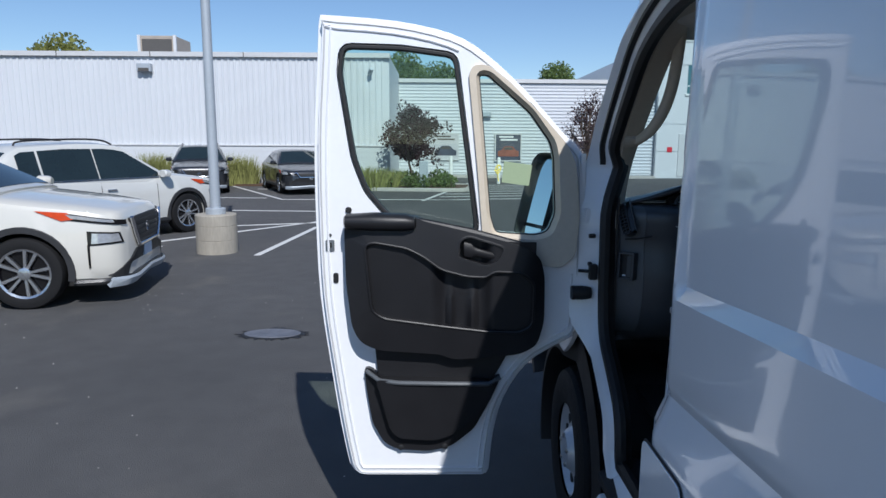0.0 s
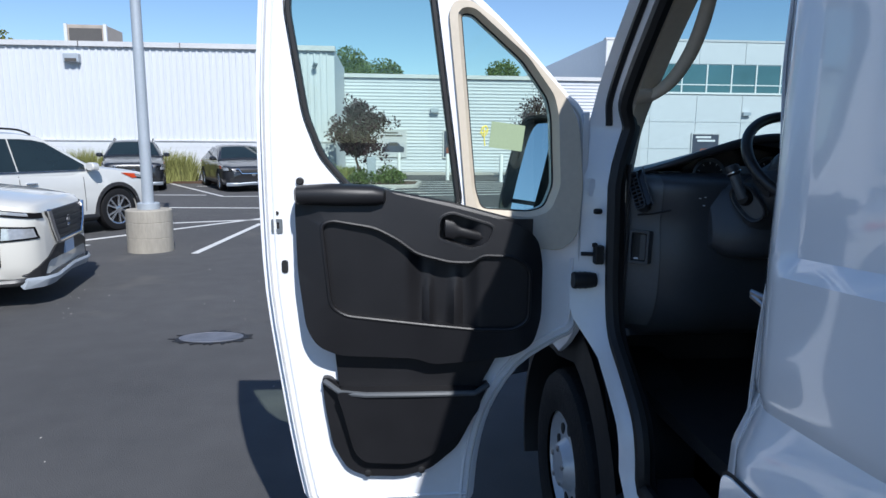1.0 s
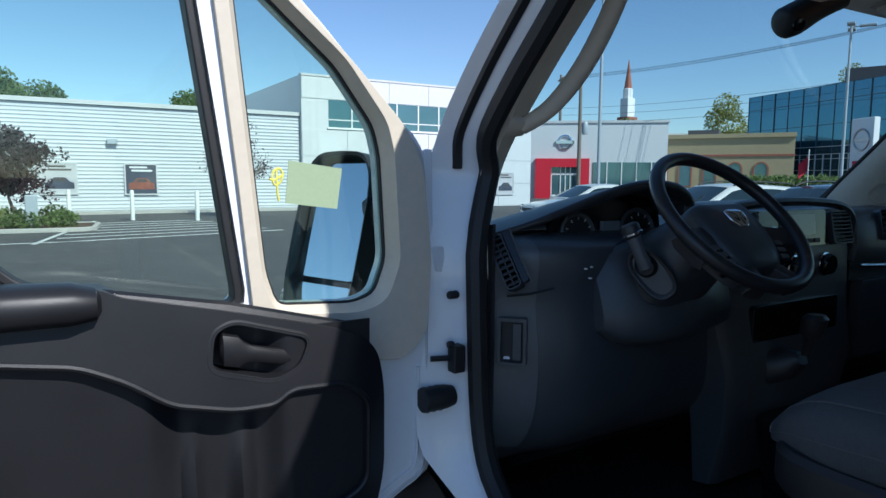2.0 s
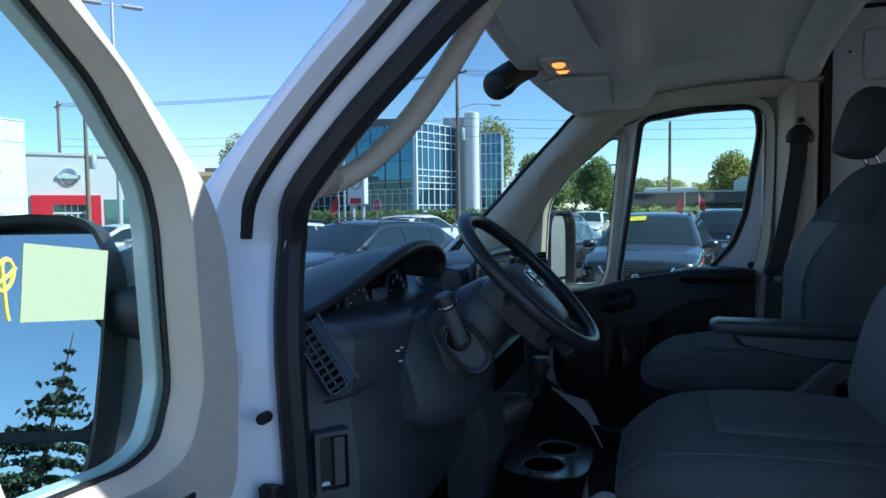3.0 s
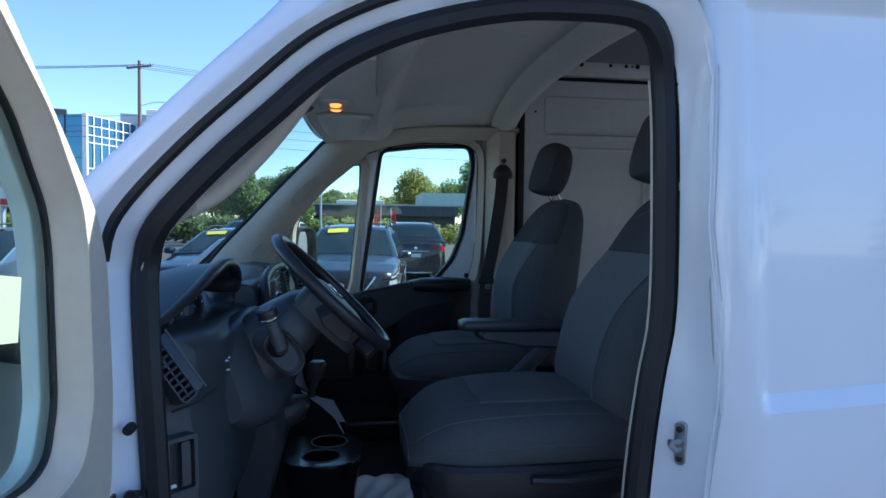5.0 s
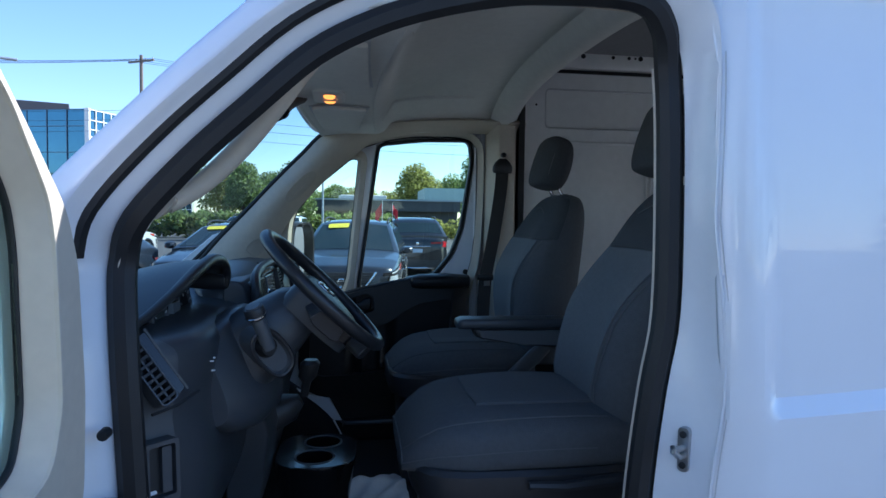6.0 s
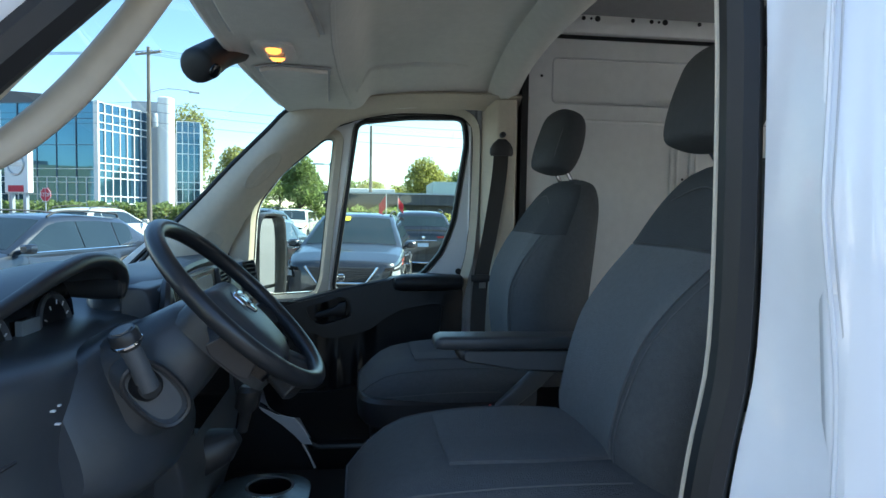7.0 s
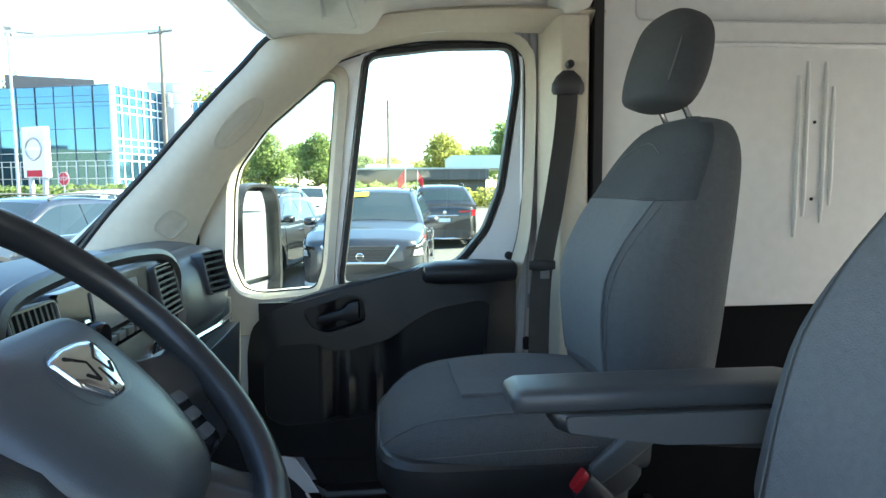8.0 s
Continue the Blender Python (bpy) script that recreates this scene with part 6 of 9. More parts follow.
    if arm:
        ax = cx + 0.285 * arm
        part("seat_armrest", loft([ring((ax, y, z), X, (0, 0, 1), a, b, 20, 4) for y, z, a, b in ((0.222, 1.366, 0.030, 0.008), (0.216, 1.362, 0.036, 0.014), (0.20, 1.358, 0.038, 0.017), (0.08, 1.349, 0.039, 0.027), (-0.05, 1.342, 0.039, 0.033), (-0.13, 1.340, 0.034, 0.03))]), BLACK_PLASTIC, s, "black folding armrest")
        part("armrest_pad", loft([ring((ax, y, z), X, (0, 0, 1), a, b, 24, 4.5) for y, z, a, b in ((0.272, 1.383, 0.030, 0.005), (0.269, 1.384, 0.038, 0.012), (0.255, 1.386, 0.043, 0.0155), (0.10, 1.386, 0.043, 0.0155), (-0.10, 1.385, 0.042, 0.0155), (-0.13, 1.383, 0.036, 0.012))]), DASH, s, "smooth dark armrest pad", 0, 50)
        part("armrest_panel", plate(rounded([(0.205, 1.349), (0.208, 1.368), (-0.11, 1.366), (-0.11, 1.322), (0.08, 1.328)], 0.006, 3), [], lambda u, v, k: Vector((ax - 0.036 - 0.006 * k, u, v)) - L), DASH_GREY, s, "smooth grey armrest side panel", 0.003)
        part("armrest_hinge", loft([ring((ax + dx, -0.10, 1.325), (0, 1, 0), (0, 0, 1), a, a, 18, 2) for dx, a in ((-0.037, 0.018), (-0.030, 0.026), (0.030, 0.026))]), BLACK_PLASTIC, s)
    # belt buckle on its stalk
    bx = cx + (0.27 if arm > 0 else -0.27)
    part("buckle_stalk", tube(B([(bx, -0.12, 0.97), (bx, -0.02, 1.03), (bx, 0.04, 1.085)]), 0.014, 8), BLACK_PLASTIC, s)
    part("buckle", loft([ring((bx, y, z), X, (0, -0.6, 0.8), 0.016, 0.026, 12, 4) for y, z in ((0.035, 1.075), (0.078, 1.12))]), BLACK_PLASTIC, s)
    part("buckle_button", loft([ring((bx, y, z), X, (0, -0.6, 0.8), 0.013, 0.021, 12, 4) for y, z in ((0.077, 1.119), (0.086, 1.129))]), RED_PLASTIC, s, "red release button")
    hx_ = cx + (0.25 if arm > 0 else -0.25)
    part("hinge_cover", loft([ring((hx_, y, z), X, (0, 0.62, 0.78), a, b, 14, 3.5) for y, z, a, b in ((0.052, 1.118, 0.006, 0.010), (0.044, 1.126, 0.012, 0.020), (0.0, 1.162, 0.014, 0.024), (-0.06, 1.215, 0.014, 0.027), (-0.10, 1.25, 0.010, 0.022))]), DASH_GREY, s, "grey backrest hinge cover")
    part("recline_lever", tube(B([(cx - 0.25 * (arm or -1), -0.02, 1.13), (cx - 0.255 * (arm or -1), 0.12, 1.12), (cx - 0.255 * (arm or -1), 0.2, 1.125)]), [0.014, 0.012, 0.01], 8), BLACK_PLASTIC, s)
    return s


build_seat("driver_seat", 0.60, "dark grey cloth driver seat with folded-down armrest", 1)
build_seat("passenger_seat", 1.455, "dark grey cloth passenger seat with paler centre panels", 0)

# ---- seat belts ----
def belt(sx):
    f = (lambda x: x) if sx > 0 else (lambda x: W - x)
    run = smooth_line([(0.205, -0.085, 1.925), (0.215, -0.075, 1.80), (0.222, -0.045, 1.60), (0.228, -0.01 + (0.03 if sx > 0 else 0), 1.40), (0.235, 0.0, 1.1), (0.24, 0.0, 0.85)], 5)
    back = 0.05 if sx > 0 else 0.0
    rows = []
    for x, y, z in run:
        rows.append([(f(x + dx), y + dy - back * min(1, max(0, (1.93 - z) / 0.15)), z) for dx, dy in ((-0.0012, -0.028), (0.0012, -0.028), (0.0012, 0.028), (-0.0012, 0.028))])
    b = part("seat_belt", skin(rows), BELT, van, "dark grey-brown belt webbing")
    part("belt_guide", skin([ring((f(0.205), -0.085, z), (0, 1, 0), X, a, c, 18, 2.6) for z, a, c in ((1.888, 0.040, 0.014), (1.897, 0.045, 0.019), (1.915, 0.044, 0.022), (1.935, 0.033, 0.018), (1.95, 0.016, 0.010))]), BLACK_PLASTIC, b, "black belt guide")
    part("guide_knob", lathe([(0.011, 0), (0.011, 0.02), (0.008, 0.024)], pose(f(0.21), -0.085, 1.965, 0, 90 * sx, 0), 12), BLACK_PLASTIC, b)
    part("belt_tongue", skin([ring((f(0.235), y - back, 1.432), X, (0, 0, 1), a, c, 10, 3) for y, a, c in ((-0.045, 0.006, 0.012), (-0.01, 0.009, 0.016), (0.025, 0.006, 0.012))]), BLACK_PLASTIC, b)
    part("tongue_plate", box(min(f(0.233), f(0.237)), max(f(0.233), f(0.237)), -0.03 - back, -0.005 - back, 1.395, 1.425), STEEL, b, "", 0.001)


belt(1)
belt(-1)

# ---- cargo bay wall seen behind the seats ----
strip = rounded([(-0.29, 2.10), (-0.29, 2.27), (-1.25, 2.27), (-1.25, 2.10)], 0.02, 3)
wallx = lambda x0, x1: (lambda u, v, s: (W - (x0 + (x1 - x0) * s), u, v))
part("cargo_wall", plate([(-0.19, 1.29), (-0.19, 2.345), (-3.5, 2.345), (-3.5, 1.29)], [strip], wallx(0.10, 0.16)), CARGO_WHITE, van, "white pressed steel cargo wall", 0.004)
part("wall_strip", plate(offset(strip, 0.004), [], wallx(0.10, 0.142)), CARGO_WHITE, van, "", 0.004)
# greyer line painting the shade along the recess's rim
part("strip_edge_shade", tube([(W - 0.158, p[0], p[1]) for p in offset(strip, 0.002)], 0.004, 6, True), COPING, van)
part("wall_seam", tube([(W - 0.162, -0.4, 2.035), (W - 0.162, -3.4, 2.035)], 0.007, 6), CARGO_WHITE, van)
# below the white sheet the wall is plain matt black
part("wall_lower", plate([(-0.19, 0.6), (-0.19, 1.285), (-3.5, 1.285), (-3.5, 0.6)], [], wallx(0.10, 0.13)), LOWER_BLACK, van, "black lower part of the cargo wall")
for y, z0, z1 in ((-0.775, 1.49, 1.95), (-0.80, 1.55, 1.99), (-0.855, 1.53, 1.99), (-0.88, 1.58, 1.92)):
    part("pressed_rib", tube([(W - 0.156, y, z0), (W - 0.1615, y, z0 + 0.06), (W - 0.1615, y, z1 - 0.06), (W - 0.156, y, z1)], 0.007, 8), CARGO_WHITE, van)
for y, z in ((-0.825, 1.60), (-0.825, 1.82), (-0.245, 2.20)):
    part("rivet", lathe([(0.005, 0), (0.005, 0.003), (0.003, 0.004)], pose(W - 0.16, y, z, 0, -90, 0), 8), RUBBER, van)
# black strip standing in for the shade in the gap under the rail
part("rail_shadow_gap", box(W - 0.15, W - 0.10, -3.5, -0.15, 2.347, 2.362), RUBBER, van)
part("roof_rail", skin([[(W - x, y, z) for x, z in ((0.14, 2.364), (0.175, 2.366), (0.185, 2.38), (0.183, 2.44), (0.172, 2.447), (0.15, 2.448))] for y in (-0.12, -3.5)]), CARGO_WHITE, van, "white steel roof rail with holes")
for i in range(9):
    for j, r in ((0, 0.008), (0.075, 0.008), (0.105, 0.005), (0.13, 0.011)):
        part("rail_hole", lathe([(r, 0), (r, 0.003), (0.0005, 0.0031)], pose(W - 0.1835, -0.32 - 0.27 * i - j, 2.417, 0, -90, 0), 10), RUBBER, van)
# added dark sheet: the cargo roof's shade is put into its colour
part("roof_shade_sheet", thicken(skin([[Vector(roof_pt(-0.80 + 1.6 * k / 24, y)) - Vector((0, 0, 0.035)) for k in range(25)] for y in (-0.16, -0.3, -0.4, -0.7, -1.4, -2.4, -3.5)], close_ring=False, caps=False), 0.006), ROOF_SHADE, van, "added dark grey sheet for the shade under the cargo roof")
part("roof_ledge", skin([[(W - x, y, z) for x, z in ((0.15, 2.452), (0.20, 2.452), (0.215, 2.462), (0.215, 2.472), (0.15, 2.474))] for y in (-0.14, -3.5)]), CARGO_WHITE, van)
# the near roof corner piece behind the driver's post
part("post_top", skin([ring((0.14, y, z), X, (0, 0.3, 1), a, b, 16, 3) for y, z, a, b in ((0.03, 2.03, 0.04, 0.05), (-0.02, 2.05, 0.05, 0.06), (-0.1, 2.06, 0.05, 0.07))]), LINER, van)

# papers and film on the cab floor
bm = grid(lambda a, b: (1.13 + (0.22 - 0.11 * b * b + 0.012 * math.sin(11 * b)) * a, 0.375 + 0.29 * b, 0.748 + 0.05 * math.sin(math.pi * a) * math.sin(math.pi * b) * (0.7 + 0.3 * math.sin(9 * a + 5 * b)) + 0.012 * math.sin(13 * b + 6 * a) ** 2), 30, 30)
tagged(finish("floor_cover", thicken(bm, 0.002), PAPER), "crumpled white protective paper on the cab floor", "paper mat")

# passenger footwell: black wheel-arch cover, with the white corner of the door frame showing above it
part("footwell_cover", plate([(0.57, 0.5), (0.60, 0.72), (0.64, 0.82), (0.70, 0.89), (0.78, 0.945), (0.92, 1.02), (1.30, 1.02), (1.30, 0.5)], [], lambda u, v, s: (W - 0.168 - 0.008 * s, u, v)), BLACK_PLASTIC, van, "black footwell side cover", 0.003)
part("frame_corner", plate([(0.80, 0.950), (0.735, 0.918), (0.667, 0.903), (0.635, 0.858), (0.604, 0.802), (0.640, 0.803), (0.668, 0.835), (0.715, 0.878), (0.79, 0.935)], [], lambda u, v, s: (W - 0.176 - 0.006 * s, u, v)), JAMB_WHITE, van, "white painted corner of the door frame", 0.002)
part("frame_edge", tube([(W - 0.18, 0.640, 0.804), (W - 0.18, 0.616, 0.76), (W - 0.18, 0.594, 0.712)], 0.004, 6), JAMB_WHITE, van)


# ---- buildings ----
def corrugated(name, parent, x0, x1, y, z0, z1, pitch, dep, material, label):
    """Upright trapezoid ribs along x, facing -y."""
    bm = bmesh.new()
    n = int((x1 - x0) / pitch)
    top, bot = [], []
    for i in range(n):
        x = x0 + i * pitch
        for fx, d in ((0.0, 0), (0.55, 0), (0.65, dep), (0.9, dep)):
            bot.append(bm.verts.new((x + fx * pitch, y - d, z0)))
            top.append(bm.verts.new((x + fx * pitch, y - d, z1)))
    for i in range(len(top) - 1):
        bm.faces.new((bot[i], bot[i + 1], top[i + 1], top[i]))
    return part(name, bm, material, parent, label, 0, 20)


def lapped(name, parent, x0, x1, y, z0, z1, pitch, dep, material, label):
    """Level metal siding, facing -y."""
    bm = bmesh.new()
    n = int((z1 - z0) / pitch)
    a, b = [], []
    for i in range(n):
        z = z0 + i * pitch
        for fz, d in ((0.0, 0.0), (0.5, 0.0), (0.62, dep), (0.9, dep)):
            a.append(bm.verts.new((x0, y - d, z + fz * pitch)))
            b.append(bm.verts.new((x1, y - d, z + fz * pitch)))
    for i in range(len(a) - 1):
        bm.faces.new((a[i], b[i], b[i + 1], a[i + 1]))
    return part(name, bm, material, parent, label, 0, 20)


shop = thing("service_building", "long white workshop with upright ribbed metal cladding", "building", pose(-22, 25, 0))
shop.matrix_world = Matrix.Identity(4)
part("wall", box(-46, -2.45, 24.95, 60, 0, 5.06), SIDING, shop)
part("base_wall", box(-46, -2.40, 24.86, 24.96, 0, 1.55), BLOCK, shop, "white painted block base")
for i in range(6):
    part("block_joint", box(-46, -2.40, 24.853, 24.862, 0.22 + 0.22 * i, 0.226 + 0.22 * i), COPING, shop)
corrugated("cladding", shop, -46, -2.42, 24.93, 1.57, 4.95, 0.24, 0.035, SIDING, "white ribbed metal cladding")
part("drip_edge", box(-46, -2.38, 24.82, 24.97, 1.54, 1.58), COPING, shop)
part("coping", box(-46, -2.32, 24.80, 25.3, 4.95, 5.13), COPING, shop, "pale metal coping")
for i in range(12):
    part("coping_joint", box(-44 + 3.6 * i, -43.97 + 3.6 * i, 24.79, 24.80, 4.95, 5.13), HVAC_DARK, shop)
part("side_wall", box(-2.45, -2.36, 24.96, 32, 0, 5.05), SIDING, shop)
part("wall_lamp", box(-12.1, -11.55, 24.68, 24.9, 4.36, 4.68), GALV, shop, "grey wall-mounted lamp", 0.03)
part("lamp_lens", box(-12.03, -11.62, 24.67, 24.69, 4.38, 4.5), HVAC_DARK, shop)
part("security_camera", lathe([(0.09, 0), (0.09, 0.2), (0.06, 0.3)], pose(-3.1, 24.8, 4.35, 60, 0, 20), 12), GALV, shop)
unit = thing("rooftop_unit", "tan air-conditioning unit on the flat roof", "air conditioner")
part("casing", box(-13.2, -11.65, 27.6, 29.4, 5.0, 6.15), HVAC, unit, "", 0.03)
part("fan_grille", box(-13.05, -11.8, 27.55, 27.61, 5.1, 6.0), HVAC_DARK, unit)
part("corner_post", box(-13.24, -13.12, 27.54, 27.64, 5.0, 6.17), COPING, unit)
part("corner_post", box(-11.72, -11.6, 27.54, 27.64, 5.0, 6.17), COPING, unit)

annex = thing("low_annex", "low white annex with level lapped metal siding", "building")
part("wall", box(-2.35, 10.4, 31.55, 55, 0, 4.6), SIDING, annex)
lapped("siding", annex, -2.35, 10.36, 31.53, 0.15, 4.62, 0.16, 0.03, SIDING, "white lapped metal siding")
part("coping", box(-2.35, 10.36, 31.44, 31.9, 4.62, 4.8), COPING, annex)
part("kerb", box(-2.35, 10.36, 31.0, 31.5, 0, 0.12), KERB, annex)
for x in (1.8, 6.5):
    part("wall_lamp", box(x, x + 0.4, 31.3, 31.5, 3.0, 3.2), GALV, annex)
part("roof_vent", lathe([(0.3, 0), (0.3, 0.3), (0.4, 0.32), (0.3, 0.42)], pose(1.5, 34, 4.6), 14), GALV, annex)


def poster(x0, x1, z0, z1, y, dark, car):
    p = thing("poster", "framed printed poster with a picture of a car on the wall", "poster", None, "posters on the walls")
    part("board", box(x0, x1, y - 0.05, y, z0, z1), POSTER_DARK if dark else POSTER_PAPER, p, "", 0.01)
    part("frame", plate([(x0 - 0.04, z0 - 0.04), (x1 + 0.04, z0 - 0.04), (x1 + 0.04, z1 + 0.04), (x0 - 0.04, z1 + 0.04)], [[(x0 + 0.02, z0 + 0.02), (x1 - 0.02, z0 + 0.02), (x1 - 0.02, z1 - 0.02), (x0 + 0.02, z1 - 0.02)]], lambda u, v, s: (u, y - 0.03 - 0.04 * s, v)), COPING, p)
    w, h = x1 - x0, z1 - z0
    lo = z0 + 0.16 * h
    prof = rounded([(0.1, 0.0), (0.1, 0.2), (0.25, 0.24), (0.36, 0.38), (0.68, 0.38), (0.8, 0.24), (0.92, 0.2), (0.92, 0.0)], 0.03, 3)
    part("car_picture", plate([(x0 + w * u, lo + h * v) for u, v in prof], [], lambda u, v, s: (u, y - 0.052 - 0.004 * s, v)), car, p)
    part("picture_windows", plate([(x0 + w * u, lo + h * v) for u, v in ((0.32, 0.25), (0.4, 0.35), (0.64, 0.35), (0.72, 0.25))], [], lambda u, v, s: (u, y - 0.057 - 0.003 * s, v)), HVAC_DARK, p)
    for k, (a, b) in enumerate(((0.14, 0.7), (0.2, 0.86))):
        part("text_bar", box(x0 + w * a, x0 + w * b, y - 0.058, y - 0.05, z1 - h * (0.13 + 0.11 * k), z1 - h * (0.07 + 0.11 * k)), SIGN_WHITE if dark else HVAC_DARK, p)


poster(-0.70, 0.61, 0.88, 2.14, 31.5, False, POSTER_DARK)
poster(2.45, 3.72, 0.84, 2.14, 31.5, True, POSTER_RUST)
poster(6.3, 7.6, 0.8, 2.12, 31.5, True, POSTER_PAPER)

dealer = thing("showroom_block", "two-storey white panelled showroom with a window band", "building")
DX0, DX1, DY, DZ = 10.38, 24.75, 31.25, 6.62
part("wall", box(DX0, DX1, DY, 60, 0, DZ), PANEL, dealer)
for i in range(6):
    for j in range(5):
        if j == 3:
            continue
        xw, zh = (DX1 - DX0) / 6, (4.0 / 3 if j < 3 else 1.0)
        x0, z0 = DX0 + i * xw, (j * zh if j < 3 else 5.5)
        part("panel", box(x0 + 0.012, x0 + xw - 0.012, DY - 0.03, DY, z0 + 0.012, (z0 + zh if j < 3 else DZ - 0.05) - 0.012), PANEL, dealer, "", 0.004)
part("parapet", box(DX0 - 0.03, DX1 + 0.03, DY - 0.06, DY + 0.3, DZ - 0.04, DZ + 0.06), COPING, dealer)
for i in range(9):
    w = 11.64 / 9
    x0 = 11.78 + i * w
    win = part("window", box(x0, x0 + w - 0.06, DY - 0.01, DY + 0.02, 4.14, 5.48), DEALER_GLASS, dealer, "teal-tinted office window")
    part("pane_bar", box(x0, x0 + w - 0.06, DY - 0.035, DY - 0.005, 4.48, 4.53), WHITE_FRAME, win)
    part("mullion", box(x0 + w - 0.07, x0 + w + 0.0, DY - 0.04, DY + 0.02, 4.11, 5.51), WHITE_FRAME, win)
part("window_sill", box(11.7, 23.5, DY - 0.08, DY, 4.04, 4.13), WHITE_FRAME, dealer)
part("side_door", box(11.5, 12.4, DY - 0.06, DY - 0.02, 0.1, 2.2), COPING, dealer, "pale grey steel door", 0.01)
part("door_notice", box(10.95, 11.2, DY - 0.05, DY - 0.02, 1.3, 1.55), FLAG_RED, dealer)
for x, y in ((17.6, 3.0), (22.2, 3.0)):
    part("wall_lamp", box(x, x + 0.4, DY - 0.2, DY, y, y + 0.18), GALV, dealer)
poster(15.03, 16.45, 0.5, 2.08, DY - 0.03, True, POSTER_RUST)
poster(18.6, 19.95, 0.7, 1.95, DY - 0.03, False, POSTER_DARK)
poster(22.2, 23.4, 0.7, 1.95, DY - 0.03, False, POSTER_DARK)

# entrance hall farther back, with a red portal
hall = thing("showroom_entrance", "pale grey showroom hall with a red entrance portal and glass front", "building")
HM = pose(34.0, 43.5, 0, 0, 0, -40)


def on(m, bm):
    bmesh.ops.transform(bm, matrix=m, verts=bm.verts)
    return bm


part("wall", on(HM, box(-2, 11.5, 0, 20, 0, 6.3)), PANEL, hall)
part("end_tower", on(HM, box(-4.0, -2.0, -0.6, 18, 0, 6.0)), GALV, hall)
part("parapet", on(HM, box(-2, 11.6, -0.1, 0.4, 6.2, 6.4)), COPING, hall)
portal = part("entrance_portal", on(HM, plate([(0.9, 0), (0.9, 3.3), (5.3, 3.3), (5.3, 0)], [[(2.2, 0.02), (2.2, 2.6), (4.5, 2.6), (4.5, 0.02)]], lambda u, v, s: (u, -0.5 * s, v))), RED_PORTAL, hall, "glossy red entrance portal")
part("door_glass", on(HM, box(2.2, 4.5, -0.12, -0.06, 0.05, 2.6)), DEALER_GLASS, portal)
for x in (2.2, 2.95, 3.35, 3.75, 4.42):
    part("door_frame", on(HM, box(x, x + 0.08, -0.18, -0.05, 0.05, 2.6)), WHITE_FRAME, portal)
part("door_head", on(HM, box(2.2, 4.5, -0.18, -0.05, 1.95, 2.1)), WHITE_FRAME, portal)
for i in range(5):
    g = part("shop_window", on(HM, box(5.6 + 1.18 * i, 6.7 + 1.18 * i, -0.06, 0.0, 0.3, 3.0)), DEALER_GLASS, hall)
    part("window_frame", on(HM, box(6.7 + 1.18 * i, 6.78 + 1.18 * i, -0.12, 0.0, 0.3, 3.05)), WHITE_FRAME, g)
part("round_badge", on(HM, lathe([(0.62, 0), (0.62, 0.1), (0.5, 0.12), (0.46, 0.06)], pose(3.3, -0.02, 4.65, 90, 0, 0), 28, caps=False)), CHROME, hall, "round chrome badge shape")
part("badge_bar", on(HM, box(2.55, 4.05, -0.16, -0.02, 4.52, 4.78)), CHROME, hall)

# tan brick hall with round-headed windows
brick = thing("brick_hall", "low tan brick hall with round-headed windows", "building")
BM = pose(52.5, 47.5, 0, 0, 0, -58)
part("wall", on(BM, box(-4, 14, 0, 15, 0, 6.0)), TAN_BRICK, brick)
part("cornice", on(BM, box(-4.1, 14.1, -0.2, 0.2, 5.7, 6.1)), TAN_BRICK, brick)
part("band", on(BM, box(-4.05, 14.05, -0.08, 0.05, 3.9, 4.1)), RED_BRICK, brick)
part("roof_box", on(BM, box(4, 7, 4, 8, 6.0, 6.8)), DARK_ROOF, brick)
for i in range(7):
    x = -2.6 + 2.3 * i
    out = [(x - 0.55, 1.0), (x - 0.55, 2.7)] + [(x - 0.55 * math.cos(a), 2.7 + 0.55 * math.sin(a)) for a in np.linspace(0.2, math.pi - 0.2, 8)] + [(x + 0.55, 2.7), (x + 0.55, 1.0)]
    wv = part("window", on(BM, plate(out, [], lambda u, v, s: (u, -0.03 * s, v))), DEALER_GLASS, brick)
    part("window_arch", on(BM, plate(offset(out, 0.14), [out], lambda u, v, s: (u, -0.08 * s, v))), RED_BRICK, wv)

# mirrored office block with white grid
office = thing("office_block", "three-storey blue mirror-glass office block with white window grid", "building")
CO, LE, RE = Vector((66.4, 25.4, 0)), Vector((74.0, 50.0, 0)), Vector((73.0, 22.8, 0))
OH = 11.6


